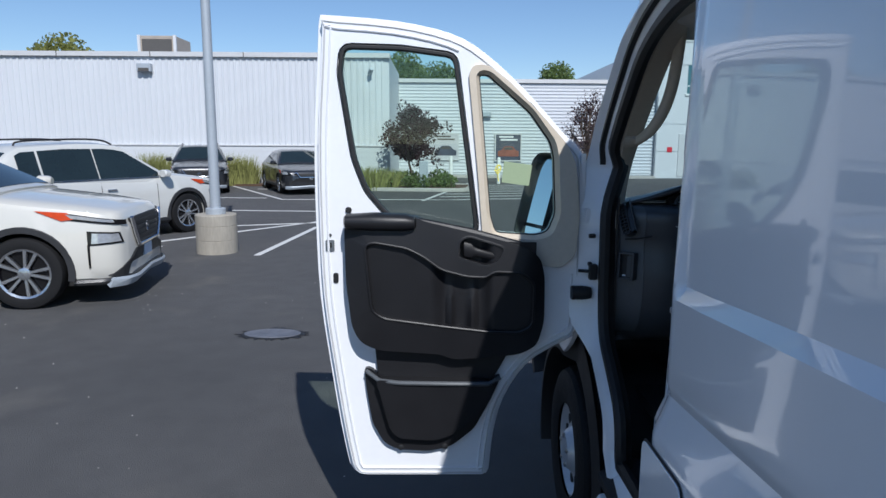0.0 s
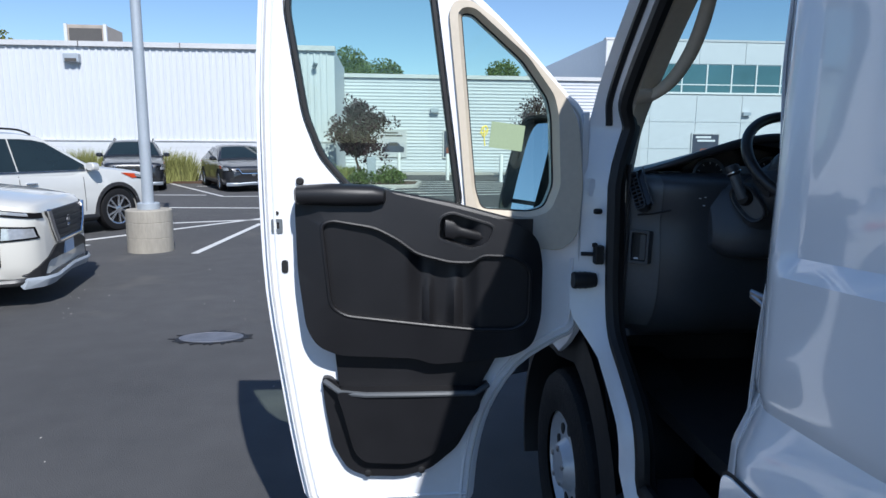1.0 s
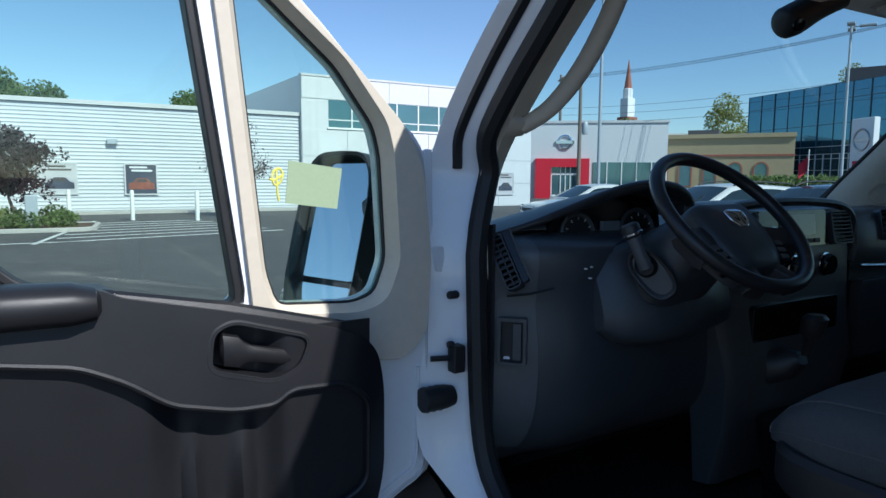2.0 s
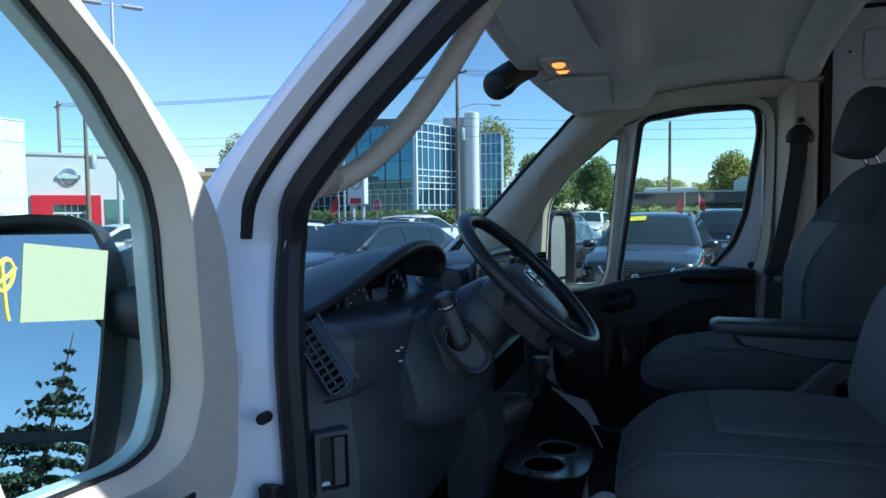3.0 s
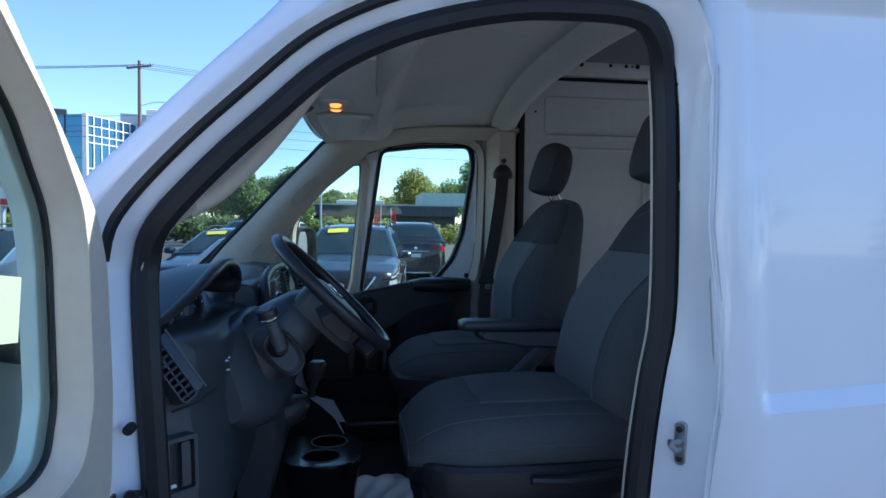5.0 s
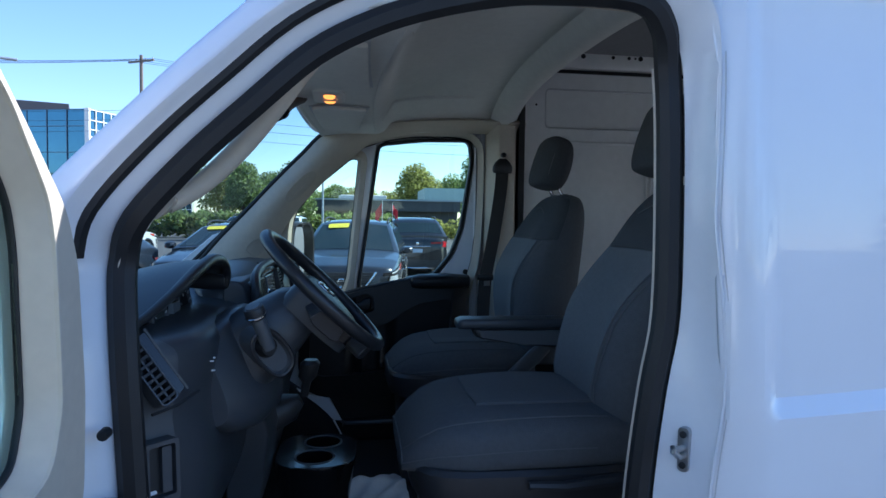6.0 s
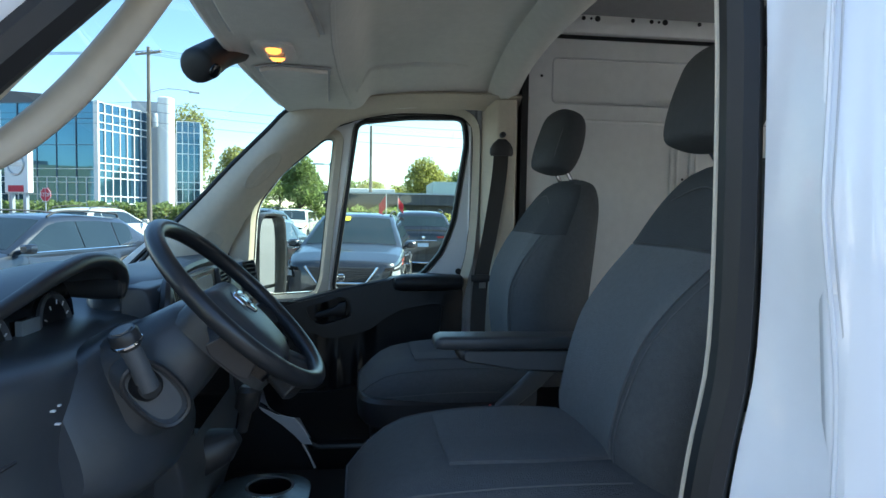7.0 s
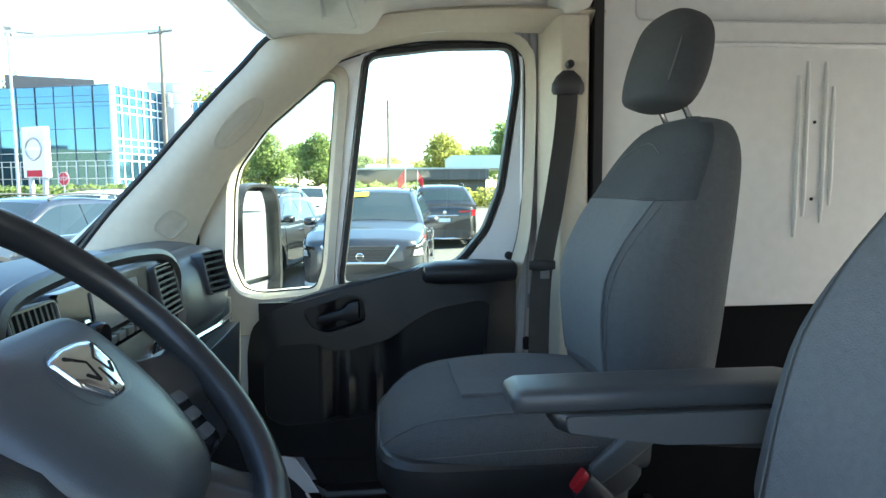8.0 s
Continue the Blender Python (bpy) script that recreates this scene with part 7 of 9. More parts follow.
def facade(a, b, z0, z1, bays, rows_, fine):
    d = (b - a)
    n = d.length
    t = d / n
    out = Vector((-t.y, t.x, 0))
    if out.dot(Vector((-1, 0, 0))) < 0:
        out = -out
    m = Matrix.Translation(a) @ Matrix(((t.x, -out.x, 0, 0), (t.y, -out.y, 0, 0), (0, 0, 1, 0), (0, 0, 0, 1)))
    for i in range(bays):
        for j in range(len(rows_) - 1):
            x0, x1 = n * i / bays, n * (i + 1) / bays
            part("pane", on(m, box(x0 + 0.02, x1 - 0.02, -0.02 - 0.02 * ((i * 7 + j * 3) % 3), 0.2, rows_[j] + 0.02, rows_[j + 1] - 0.02)), OFFICE_GLASS, office)
    for i in range(bays + 1):
        w = 0.05 if fine else 0.03
        part("mullion", on(m, box(n * i / bays - w, n * i / bays + w, -0.12, 0.1, z0, z1)), WHITE_FRAME if fine else DARK_MULLION, office)
    for i in range(0 if fine else 2 * bays + 1):
        part("lower_mullion", on(m, box(n * i / (2 * bays) - 0.035, n * i / (2 * bays) + 0.035, -0.13, 0.1, z0, 4.4)), WHITE_FRAME, office)
    for z in () if fine else (1.95, 2.7, 3.9):
        part("lower_transom", on(m, box(0, n, -0.125, 0.1, z - 0.03, z + 0.03)), WHITE_FRAME, office)
    for z in rows_:
        w = 0.05 if fine else 0.03
        part("transom", on(m, box(0, n, -0.11, 0.1, z - w, z + w)), WHITE_FRAME if fine or z in (4.4, 5.2, 1.2) else DARK_MULLION, office)


pts = [CO + Vector((0.6, 0.1, 0)), LE + Vector((0.6, -0.4, 0)), LE + Vector((25, -8, 0)), RE + Vector((20, 2, 0)), RE + Vector((0.3, 0.6, 0))]
part("core", plate([(p.x, p.y) for p in pts], [], lambda u, v, s: (u, v, 1.0 + (OH - 1.2) * s)), DARK_ROOF, office)
facade(CO, LE, 1.2, OH, 12, [1.2, 1.95, 4.4, 5.2, 7.5, 10.0, OH], False)
facade(CO, RE, 1.2, OH, 7, [1.2, 1.9, 2.6, 4.4, 5.1, 5.8, 6.5, 9.0, 9.7, 10.6, OH], True)
for p in (CO, LE, RE, CO.lerp(LE, 0.33), CO.lerp(LE, 0.66)):
    part("column", lathe([(0.28, 0), (0.28, 1.3)], Matrix.Translation(p + Vector((0.3, 0, 0))), 12), WHITE_FRAME, office)
part("corner_post", box(CO.x - 0.2, CO.x + 0.2, CO.y - 0.2, CO.y + 0.2, 0, OH + 0.1), WHITE_FRAME, office)
part("penthouse", on(pose(73, 35, 0, 0, 0, -70), box(-3, 5, 0, 6, OH - 0.3, OH + 1.7)), DARK_ROOF, office)
tower = thing("stair_tower", "pale stair tower with a round white shaft", "building")
part("slab", on(pose(73.6, 24.0, 0, 0, 0, -78), box(-0.5, 3.2, 0, 8, 0, 12.9)), PANEL, tower)
part("shaft", lathe([(0.85, 0), (0.85, 13.2), (0.6, 13.3)], pose(73.2, 20.9, 0), 24), WHITE_FRAME, tower)
part("glass_wing", on(pose(74.6, 20.2, 0, 0, 0, -80), box(0, 2.4, 0, 6, 1.0, 11.0)), OFFICE_GLASS, tower)
for i in range(5):
    part("wing_mullion", on(pose(74.6, 20.2, 0, 0, 0, -80), box(0.6 * i - 0.04, 0.6 * i + 0.04, -0.1, 0, 1.0, 11.05)), WHITE_FRAME, tower)
for z in (1.0, 2.2, 3.6, 4.4, 5.6, 7.5, 8.6, 9.8, 11.0):
    part("wing_transom", on(pose(74.6, 20.2, 0, 0, 0, -80), box(-0.05, 2.45, -0.09, 0, z - 0.04, z + 0.04)), WHITE_FRAME, tower)

# church steeple and a low white shop front beyond
steeple = thing("church_steeple", "white church steeple with a brick-red spire", "steeple")
part("brick_base", box(106.8, 109.8, 100.5, 103.5, 0, 15), RED_BRICK, steeple)
part("belfry", box(107.2, 109.4, 100.9, 103.1, 15, 19), WHITE_FRAME, steeple, "", 0.1)
part("lantern", lathe([(1.0, 0), (1.0, 2.0), (0.7, 2.2)], pose(108.3, 102, 19), 8), WHITE_FRAME, steeple)
part("spire", lathe([(0.85, 0), (0.05, 6.2)], pose(108.3, 102, 21), 8), RED_BRICK, steeple)
far = thing("far_white_block", "long low white commercial block", "building")
part("wall", on(pose(60, 57, 0, 0, 0, -45), box(-14, 10, 0, 12, 0, 7.0)), PANEL, far)
part("cornice", on(pose(60, 57, 0, 0, 0, -45), box(-14.1, 10.1, -0.2, 0.1, 6.7, 7.1)), COPING, far)

# low buildings along the far road, beyond the passenger window
depot = thing("long_low_building", "long low dark building with a flat deep fascia", "building")
part("wall", on(pose(52, 3.2, 0, 0, 0, -88), box(0, 11.5, 0, 10, 0, 2.2)), DARK_ROOF, depot)
part("fascia", on(pose(51.2, 3.4, 0, 0, 0, -88), box(0, 11.8, 0, 11, 2.15, 3.05)), DARK_ROOF, depot)
part("fascia_trim", on(pose(51.1, 3.4, 0, 0, 0, -88), box(0, 11.8, 0, 0.2, 2.98, 3.1)), GALV, depot)
canopy = thing("station_canopy", "pale green flat filling-station canopy on posts", "canopy")
part("roof", on(pose(58, -6.2, 0, 0, 0, -92), box(0, 9, 0, 9, 3.2, 4.35)), mat("pale_green_fascia", (0.5, 0.62, 0.58), 0.5, var=0.04), canopy)
for x, y in ((59, -7.5), (59, -13.5), (65, -7.5), (65, -13.5)):
    part("post", lathe([(0.15, 0), (0.15, 3.25)], pose(x, y, 0), 10), WHITE_FRAME, canopy)
truck = thing("box_truck", "white box truck parked beyond the low building", "truck")
part("box_body", on(pose(70, 1.5, 0, 0, 0, -85), box(0, 5.0, 0, 2.4, 0.9, 4.0)), WHITE_FRAME, truck, "", 0.08)
part("cab", on(pose(70, 1.5, 0, 0, 0, -85), box(5.05, 6.6, 0.1, 2.3, 0.7, 2.6)), WHITE_FRAME, truck, "", 0.2)
for x in (0.8, 5.7):
    part("wheel", on(pose(70, 1.5, 0, 0, 0, -85), lathe([(0.45, -0.12), (0.45, 0.12)], pose(x, 0.2, 0.45, 90, 0, 0), 16)), TYRE, truck)


# ---- cars ----
def car_paint(name, col, metal=0.0):
    return mat(name, col, 0.3, metal, var=0.03, scale=1.0, coat=1.0, var2=0.02)


SUV = dict(L=4.65, W=1.84, H=1.66, belt=1.13, wf=1.39, wr=-1.32, R=0.37, cowl=1.02, roof0=0.22, roof1=-1.45, tail=-2.12, hood=1.04, nose=0.98, deck=1.12, rails=True)
SEDAN = dict(L=4.62, W=1.80, H=1.43, belt=0.95, wf=1.36, wr=-1.34, R=0.325, cowl=1.10, roof0=0.35, roof1=-0.85, tail=-1.65, hood=0.86, nose=0.78, deck=1.0, rails=False)
CROSS = dict(L=4.38, W=1.83, H=1.56, belt=1.04, wf=1.32, wr=-1.30, R=0.35, cowl=1.05, roof0=0.28, roof1=-1.25, tail=-2.0, hood=0.95, nose=0.88, deck=1.06, rails=True)


def car(at, S, paint, label, trim=True, sticker=False, front_plate=False):
    L, W2, H = S["L"], S["W"] / 2, S["H"]
    f, r = L / 2, -L / 2
    c = thing("parked_car", label, "car", at, "parked cars")
    zt = lambda x: curve(((f, S["nose"] - 0.16), (f - 0.06, S["nose"] - 0.03), (f - 0.16, S["nose"]), (f - 0.5, S["hood"]), (S["cowl"], S["hood"] + 0.10), (S["cowl"] - 0.3, S["belt"] - 0.02), (r + 0.5, S["deck"]), (r + 0.12, S["deck"] - 0.02), (r + 0.04, S["deck"] - 0.08), (r, S["deck"] - 0.2)), x)
    wd = lambda x: W2 * curve(((f, 0.68), (f - 0.05, 0.82), (f - 0.12, 0.895), (f - 0.24, 0.945), (f - 0.5, 0.985), (f - 0.9, 1.0), (0, 0.985), (r + 0.8, 1.0), (r + 0.4, 0.97), (r + 0.12, 0.88), (r, 0.76)), x)
    R = S["R"]
    ra = R + 0.055
    xs = {f, f - 0.012, f - 0.03, f - 0.05, f - 0.08, f - 0.12, f - 0.17, f - 0.24, f - 0.35, f - 0.5, S["cowl"], 0.6, 0.3, 0.0, -0.3, -0.6, r + 0.5, r + 0.4, r + 0.2, r + 0.12, r + 0.04, r}
    for wx in (S["wf"], S["wr"]):
        xs |= {wx + ra * k for k in (-1.02, -1.0, -0.96, -0.85, -0.7, -0.5, -0.25, 0, 0.25, 0.5, 0.7, 0.85, 0.96, 1.0, 1.02)}
    xs = [x for x in sorted(xs, reverse=True) if r <= x <= f]

    def archz(x):
        z = 0
        for wx in (S["wf"], S["wr"]):
            if abs(x - wx) < ra:
                z = max(z, R + math.sqrt(ra * ra - (x - wx) ** 2))
        return z

    rows = []
    for x in xs:
        w, top, az = wd(x), zt(x), archz(x)
        zb = 0.24
        sh = top - 0.07
        half = [(0.90, zb), (0.965, zb + 0.06), (0.99, 0.42), (1.0, 0.55), (0.995, 0.66), (0.985, 0.76), (0.975, sh - 0.02), (0.945, sh + 0.035), (0.88, top - 0.006), (0.7, top + 0.012), (0.4, top + 0.026), (0.0, top + 0.03)]
        row = []
        for k, (q, z) in enumerate(half):
            z = min(max(z, zb), top + 0.03) if k < 8 else z
            row.append((w * q, max(z, az) if k < 6 else max(z, az + 0.01 * (k - 5) if az > z else z)))
        full = [(x, -y, z) for y, z in row] + [(x, y, z) for y, z in row[-2::-1]]
        rows.append(full)
    part("body", skin(rows, close_ring=True), paint, c, "", 0, 32)
    # cabin
    b0, Hr = S["belt"], H
    wb, wr_ = W2 * 0.945, W2 * 0.70

    def roofz(x):
        return curve(((S["cowl"] + 0.08, b0 + 0.02), (S["roof0"], Hr - 0.05), (S["roof0"] - 0.35, Hr - 0.005), (S["roof0"] - 0.8, Hr), (S["roof1"], Hr - 0.06), (S["roof1"] - 0.12, Hr - 0.12), (S["tail"], S["deck"] + 0.02)), x)

    def sidey(x, z):
        return wb - (wb - wr_) * max(0, (z - b0)) / (Hr - b0)

    gx = sorted({S["cowl"] + 0.08, S["cowl"] - 0.2, 0.7, S["roof0"], S["roof0"] - 0.15, S["roof0"] - 0.35, -0.5, S["roof1"], S["roof1"] - 0.06, S["roof1"] - 0.12, (S["roof1"] + S["tail"]) / 2, S["tail"]}, reverse=True)
    rows = []
    for x in gx:
        zr = roofz(x)
        e = sidey(x, zr)
        half = [(wb, b0 - 0.12), (sidey(x, b0), b0)] + [(sidey(x, b0 + (zr - b0) * k), b0 + (zr - b0) * k) for k in (0.4, 0.8)] + [(e - 0.02, zr - 0.012), (e - 0.09, zr + 0.008), (e * 0.5, zr + 0.028), (0, zr + 0.034)]
        rows.append([(x, -y, z) for y, z in half] + [(x, y, z) for y, z in half[-2::-1]])
    part("cabin", skin(rows), paint, c, "", 0, 40)
    # glass
    def screen(x0, x1, k0, k1, name):
        g = grid(lambda a, b: (x0 + (x1 - x0) * a, (-1 + 2 * b) * (sidey(0, roofz(x0 + (x1 - x0) * a)) - 0.09), roofz(x0 + (x1 - x0) * a) + 0.014 + 0.026 * (1 - (2 * b - 1) ** 2)), 6, 8)
        return part(name, thicken(g, 0.006), CAR_GLASS, c)
    screen(S["cowl"] + 0.02, S["roof0"] + 0.06, 0, 1, "windscreen")
    screen(S["roof1"] - 0.17, S["tail"] + 0.12, 0, 1, "rear_window")
    top = lambda x: min(roofz(x) - 0.075, Hr - 0.09)
    dv = (S["roof0"] - 0.55)
    a0, a1 = S["cowl"] - 0.16, S["roof1"] - 0.1
    for sg in (1, -1):
        for xa, xb in ((a0, dv + 0.012), (dv - 0.012, S["wr"] + 0.20), (S["wr"] + 0.16, a1)):
            if xa - xb < 0.15:
                continue
            line = [(xa, b0 + 0.02)] + [(x, max(b0 + 0.03, top(x))) for x in np.linspace(xa, xb, 7)] + [(xb, b0 + 0.02 + (0.10 if xb == a1 else 0))]
            part("side_window", plate(line, [], lambda u, v, s: (u, sg * (sidey(u, v) + 0.004 + 0.006 * s), v)), CAR_GLASS, c)
        part("window_trim", tube([(x, sg * (wb + 0.006), b0 + 0.008) for x in np.linspace(a0, a1, 8)], 0.009, 6), CHROME if trim else RUBBER, c)
        part("side_mirror", skin([ring((x, sg * y, z), (0, 1, 0), (0, 0, 1), a, b, 12, 2.6) for x, y, z, a, b in ((a0 + 0.14, wb + 0.12, b0 + 0.07, 0.05, 0.04), (a0 + 0.10, wb + 0.12, b0 + 0.07, 0.095, 0.065), (a0 + 0.0, wb + 0.12, b0 + 0.07, 0.10, 0.07), (a0 - 0.02, wb + 0.12, b0 + 0.07, 0.08, 0.055))]), paint, c)
        part("mirror_foot", tube([(a0 + 0.04, sg * (wb - 0.02), b0 + 0.02), (a0 + 0.06, sg * (wb + 0.08), b0 + 0.05)], 0.025, 6), RUBBER, c)
        for x in (dv + 0.18, S["wr"] + 0.5):
            part("door_handle", skin([ring((x + dx, sg * (wd(x) * 0.985 + 0.012), b0 - 0.17), (0, 1, 0), (0, 0, 1), a, a * 1.1, 10, 2.5) for dx, a in ((0.09, 0.006), (0.08, 0.014), (-0.08, 0.014), (-0.09, 0.006))]), CHROME if trim else paint, c)
        for x in (dv + 0.0, S["cowl"] - 0.22, S["wr"] + 0.34):
            part("door_gap", tube([(x, sg * (wd(x) * q + 0.001), z) for q, z in ((0.992, 0.40), (1.0, 0.55), (0.995, 0.66), (0.982, b0 - 0.14), (0.96, b0 - 0.05))], 0.0045, 5), RUBBER, c)
        part("sill_trim", tube([(x, sg * (wd(x) * 0.955), 0.29) for x in np.linspace(S["wf"] - ra - 0.02, S["wr"] + ra + 0.02, 8)], 0.055, 8), RUBBER, c)
        if S["rails"]:
            part("roof_rail", tube(smooth_line([(S["roof0"] - 0.1, sg * (wr_ - 0.06), Hr - 0.02), (S["roof0"] - 0.3, sg * (wr_ - 0.05), Hr + 0.05), (-0.5, sg * (wr_ - 0.04), Hr + 0.065), (S["roof1"] + 0.1, sg * (wr_ - 0.05), Hr + 0.03), (S["roof1"] - 0.02, sg * (wr_ - 0.06), Hr - 0.04)], 3), 0.016, 6), RUBBER, c)
        # wheels with arch trims
        for wx in (S["wf"], S["wr"]):
            m = pose(wx, sg * (W2 - 0.12), R, -90 * sg, 0, 0)
            w = part("wheel", lathe([(R * 0.70, -0.10), (R * 0.70, 0.095), (R * 0.66, 0.10), (R * 0.62, 0.06), (R * 0.2, 0.05), (R * 0.02, 0.05)], m, 28), GLOSS_BLACK, c)
            part("tyre", lathe([(R * 0.68, -0.10), (R * 0.8, -0.115), (R * 0.96, -0.10), (R, -0.07), (R, 0.07), (R * 0.96, 0.10), (R * 0.8, 0.115), (R * 0.68, 0.10)], m, 32, caps=False), TYRE, w)
            for i in range(10):
                a = math.pi * 2 * (i // 2 + (0.18 if i % 2 else -0.18)) / 5
                p0, p1 = Vector((math.cos(a * 1.0) * R * 0.1, math.sin(a) * R * 0.1, 0.09)), Vector((math.cos(a) * R * 0.66, math.sin(a) * R * 0.66, 0.098))
                q = Vector((-math.sin(a), math.cos(a), 0))
                part("wheel_spoke", skin([[m @ (p + q * s * ww + Vector((0, 0, dz))) for s, dz in ((-1, -0.02), (-0.7, 0), (0.7, 0), (1, -0.02))] for p, ww in ((p0, R * 0.04), (p1, R * 0.06))]), ALLOY, w)
            part("wheel_rim", lathe([(R * 0.63, 0.095), (R * 0.69, 0.104), (R * 0.70, 0.095)], m, 32, caps=False), ALLOY, w)
            part("wheel_cap", lathe([(R * 0.17, 0.08), (R * 0.17, 0.10), (R * 0.12, 0.106), (0.005, 0.107)], m, 16), ALLOY, w)
            if S["rails"]:
                line = [(wx + (ra + 0.055) * math.cos(a), R + (ra + 0.055) * math.sin(a)) for a in np.linspace(radians(-12), radians(192), 20)]
                inn = [(wx + (ra - 0.012) * math.cos(a), R + (ra - 0.012) * math.sin(a)) for a in np.linspace(radians(192), radians(-12), 20)]
                part("arch_trim", plate(line + inn, [], lambda u, v, s: (u, sg * (wd(u) * (0.985 if v < 0.6 else 0.99) - 0.03 + 0.045 * s), v)), BLACK_PLASTIC, c, "", 0.006)
        # lamps
        hz = S["nose"] - 0.095
        qz = lambda z: float(np.interp(z, (0.3, 0.42, 0.55, 0.66, 0.76, 0.95), (0.965, 0.99, 1.0, 0.995, 0.985, 0.975)))

        def patch(c0, c1, c2, c3, off):
            """A thin panel lying on the body's side, between four corners (along, up)."""
            def at_(a, b):
                p = [(c0[n_] * (1 - a) + c1[n_] * a) * (1 - b) + (c3[n_] * (1 - a) + c2[n_] * a) * b for n_ in (0, 1)]
                return (p[0] + off * 0.7, sg * (wd(p[0]) * qz(p[1]) + off), p[1])
            return thicken(grid(at_, 16, 4), 0.004)

        part("headlight", patch((f - 0.47, hz + 0.038), (f - 0.09, hz - 0.018), (f - 0.10, hz + 0.010), (f - 0.52, hz + 0.082), 0.013), LAMP_CLEAR, c, "clear slim headlight")
        part("headlight_rim", patch((f - 0.50, hz + 0.020), (f - 0.01, hz - 0.050), (f - 0.015, hz + 0.002), (f - 0.56, hz + 0.100), 0.008), GLOSS_BLACK, c)
        part("indicator", patch((f - 0.56, hz + 0.015), (f - 0.45, hz + 0.028), (f - 0.50, hz + 0.098), (f - 0.80, hz + 0.120), 0.012), LAMP_AMBER, c)
        part("lamp_pocket", patch((f - 0.33, 0.640), (f - 0.03, 0.655), (f - 0.05, 0.766), (f - 0.335, 0.79), 0.008), GLOSS_BLACK, c)
        part("lower_lamp", patch((f - 0.30, 0.660), (f - 0.045, 0.672), (f - 0.065, 0.752), (f - 0.29, 0.768), 0.014), LAMP_CLEAR, c)
        part("bumper_slot", patch((f - 0.335, 0.40), (f - 0.315, 0.42), (f - 0.31, 0.65), (f - 0.335, 0.65), 0.008), GLOSS_BLACK, c)
        tl = rounded([(r + 0.42, S["deck"] - 0.12), (r + 0.06, S["deck"] - 0.10), (r + 0.03, S["deck"] - 0.26), (r + 0.20, S["deck"] - 0.27)], 0.02, 3)
        part("tail_light", plate(tl, [], lambda u, v, s: (u - 0.012 * s, sg * (wd(u) * 0.975 - 0.03 + 0.045 * s), v)), LAMP_RED, c, "red tail light", 0.004)
        part("tail_light_wrap", plate([(0.40 * W2, S["deck"] - 0.13), (0.74 * W2, S["deck"] - 0.12), (0.74 * W2, S["deck"] - 0.25), (0.46 * W2, S["deck"] - 0.20)], [], lambda u, v, s: (r + 0.02 - 0.02 * s - 0.0 + 0.12 * max(0, u / W2 - 0.6), sg * u, v)), LAMP_RED, c)
    # nose
    gr = rounded([(-0.62 * W2, S["nose"] - 0.09), (0.62 * W2, S["nose"] - 0.09), (0.50 * W2, 0.70), (0.38 * W2, 0.57), (-0.38 * W2, 0.57), (-0.50 * W2, 0.70)], 0.04, 4)
    fx = lambda y, z: f + 0.024 - 0.010 * (abs(y) / 0.62) ** 3 - 0.10 * max(0, z - S["nose"] + 0.16)
    part("grille", plate(gr, [], lambda u, v, s: (fx(u, v) - 0.03 + 0.035 * s, u, v)), RUBBER, c, "black mesh grille", 0.005)
    for k in range(5):
        z = 0.62 + (S["nose"] - 0.76) * k / 4
        ww = W2 * (0.42 + 0.15 * min(1, k / 3))
        part("grille_bar", tube([(fx(y, z) + 0.008, y, z) for y in np.linspace(-ww, ww, 7)], 0.009, 5), RUBBER, c)
    part("grille_surround", tube([(fx(y, z) + 0.012, y, z) for y, z in ((-0.60 * W2, S["nose"] - 0.08), (-0.52 * W2, 0.72), (-0.40 * W2, 0.575), (0.40 * W2, 0.575), (0.52 * W2, 0.72), (0.60 * W2, S["nose"] - 0.08))], 0.021, 8), CHROME, c, "chrome v-shaped grille frame")
    part("badge", lathe([(0.06, 0), (0.06, 0.012), (0.045, 0.016), (0.04, 0.008)], pose(f + 0.015, 0, S["nose"] - 0.24, 0, 90, 0), 20), CHROME, c)
    if front_plate:
        part("number_plate", box(f + 0.0, f + 0.022, -0.15, 0.15, 0.42, 0.545), PLATE, c, "", 0.004)
    part("intake", plate(rounded([(-0.90 * W2, 0.315), (-0.80 * W2, 0.40), (-0.66 * W2, 0.47), (-0.44 * W2, 0.545), (0.44 * W2, 0.545), (0.66 * W2, 0.47), (0.80 * W2, 0.40), (0.90 * W2, 0.315), (0.80 * W2, 0.28), (-0.80 * W2, 0.28)], 0.02), [], lambda u, v, s: (f + 0.016 - float(np.interp(abs(u) / W2, (0.64, 0.80, 0.875, 0.925), (0, 0.05, 0.12, 0.24))) - 0.03 + 0.035 * s, u, v)), RUBBER, c)
    part("lower_bumper", skin([ring((x, 0, z), (0, 1, 0), (0, 0, 1), a, b, 24, 5) for x, z, a, b in ((f - 0.46, 0.255, W2 * 0.965, 0.045), (f - 0.22, 0.26, W2 * 0.94, 0.045), (f - 0.10, 0.27, W2 * 0.88, 0.045), (f - 0.02, 0.275, W2 * 0.76, 0.04), (f + 0.015, 0.28, W2 * 0.60, 0.03))]), BLACK_PLASTIC, c)
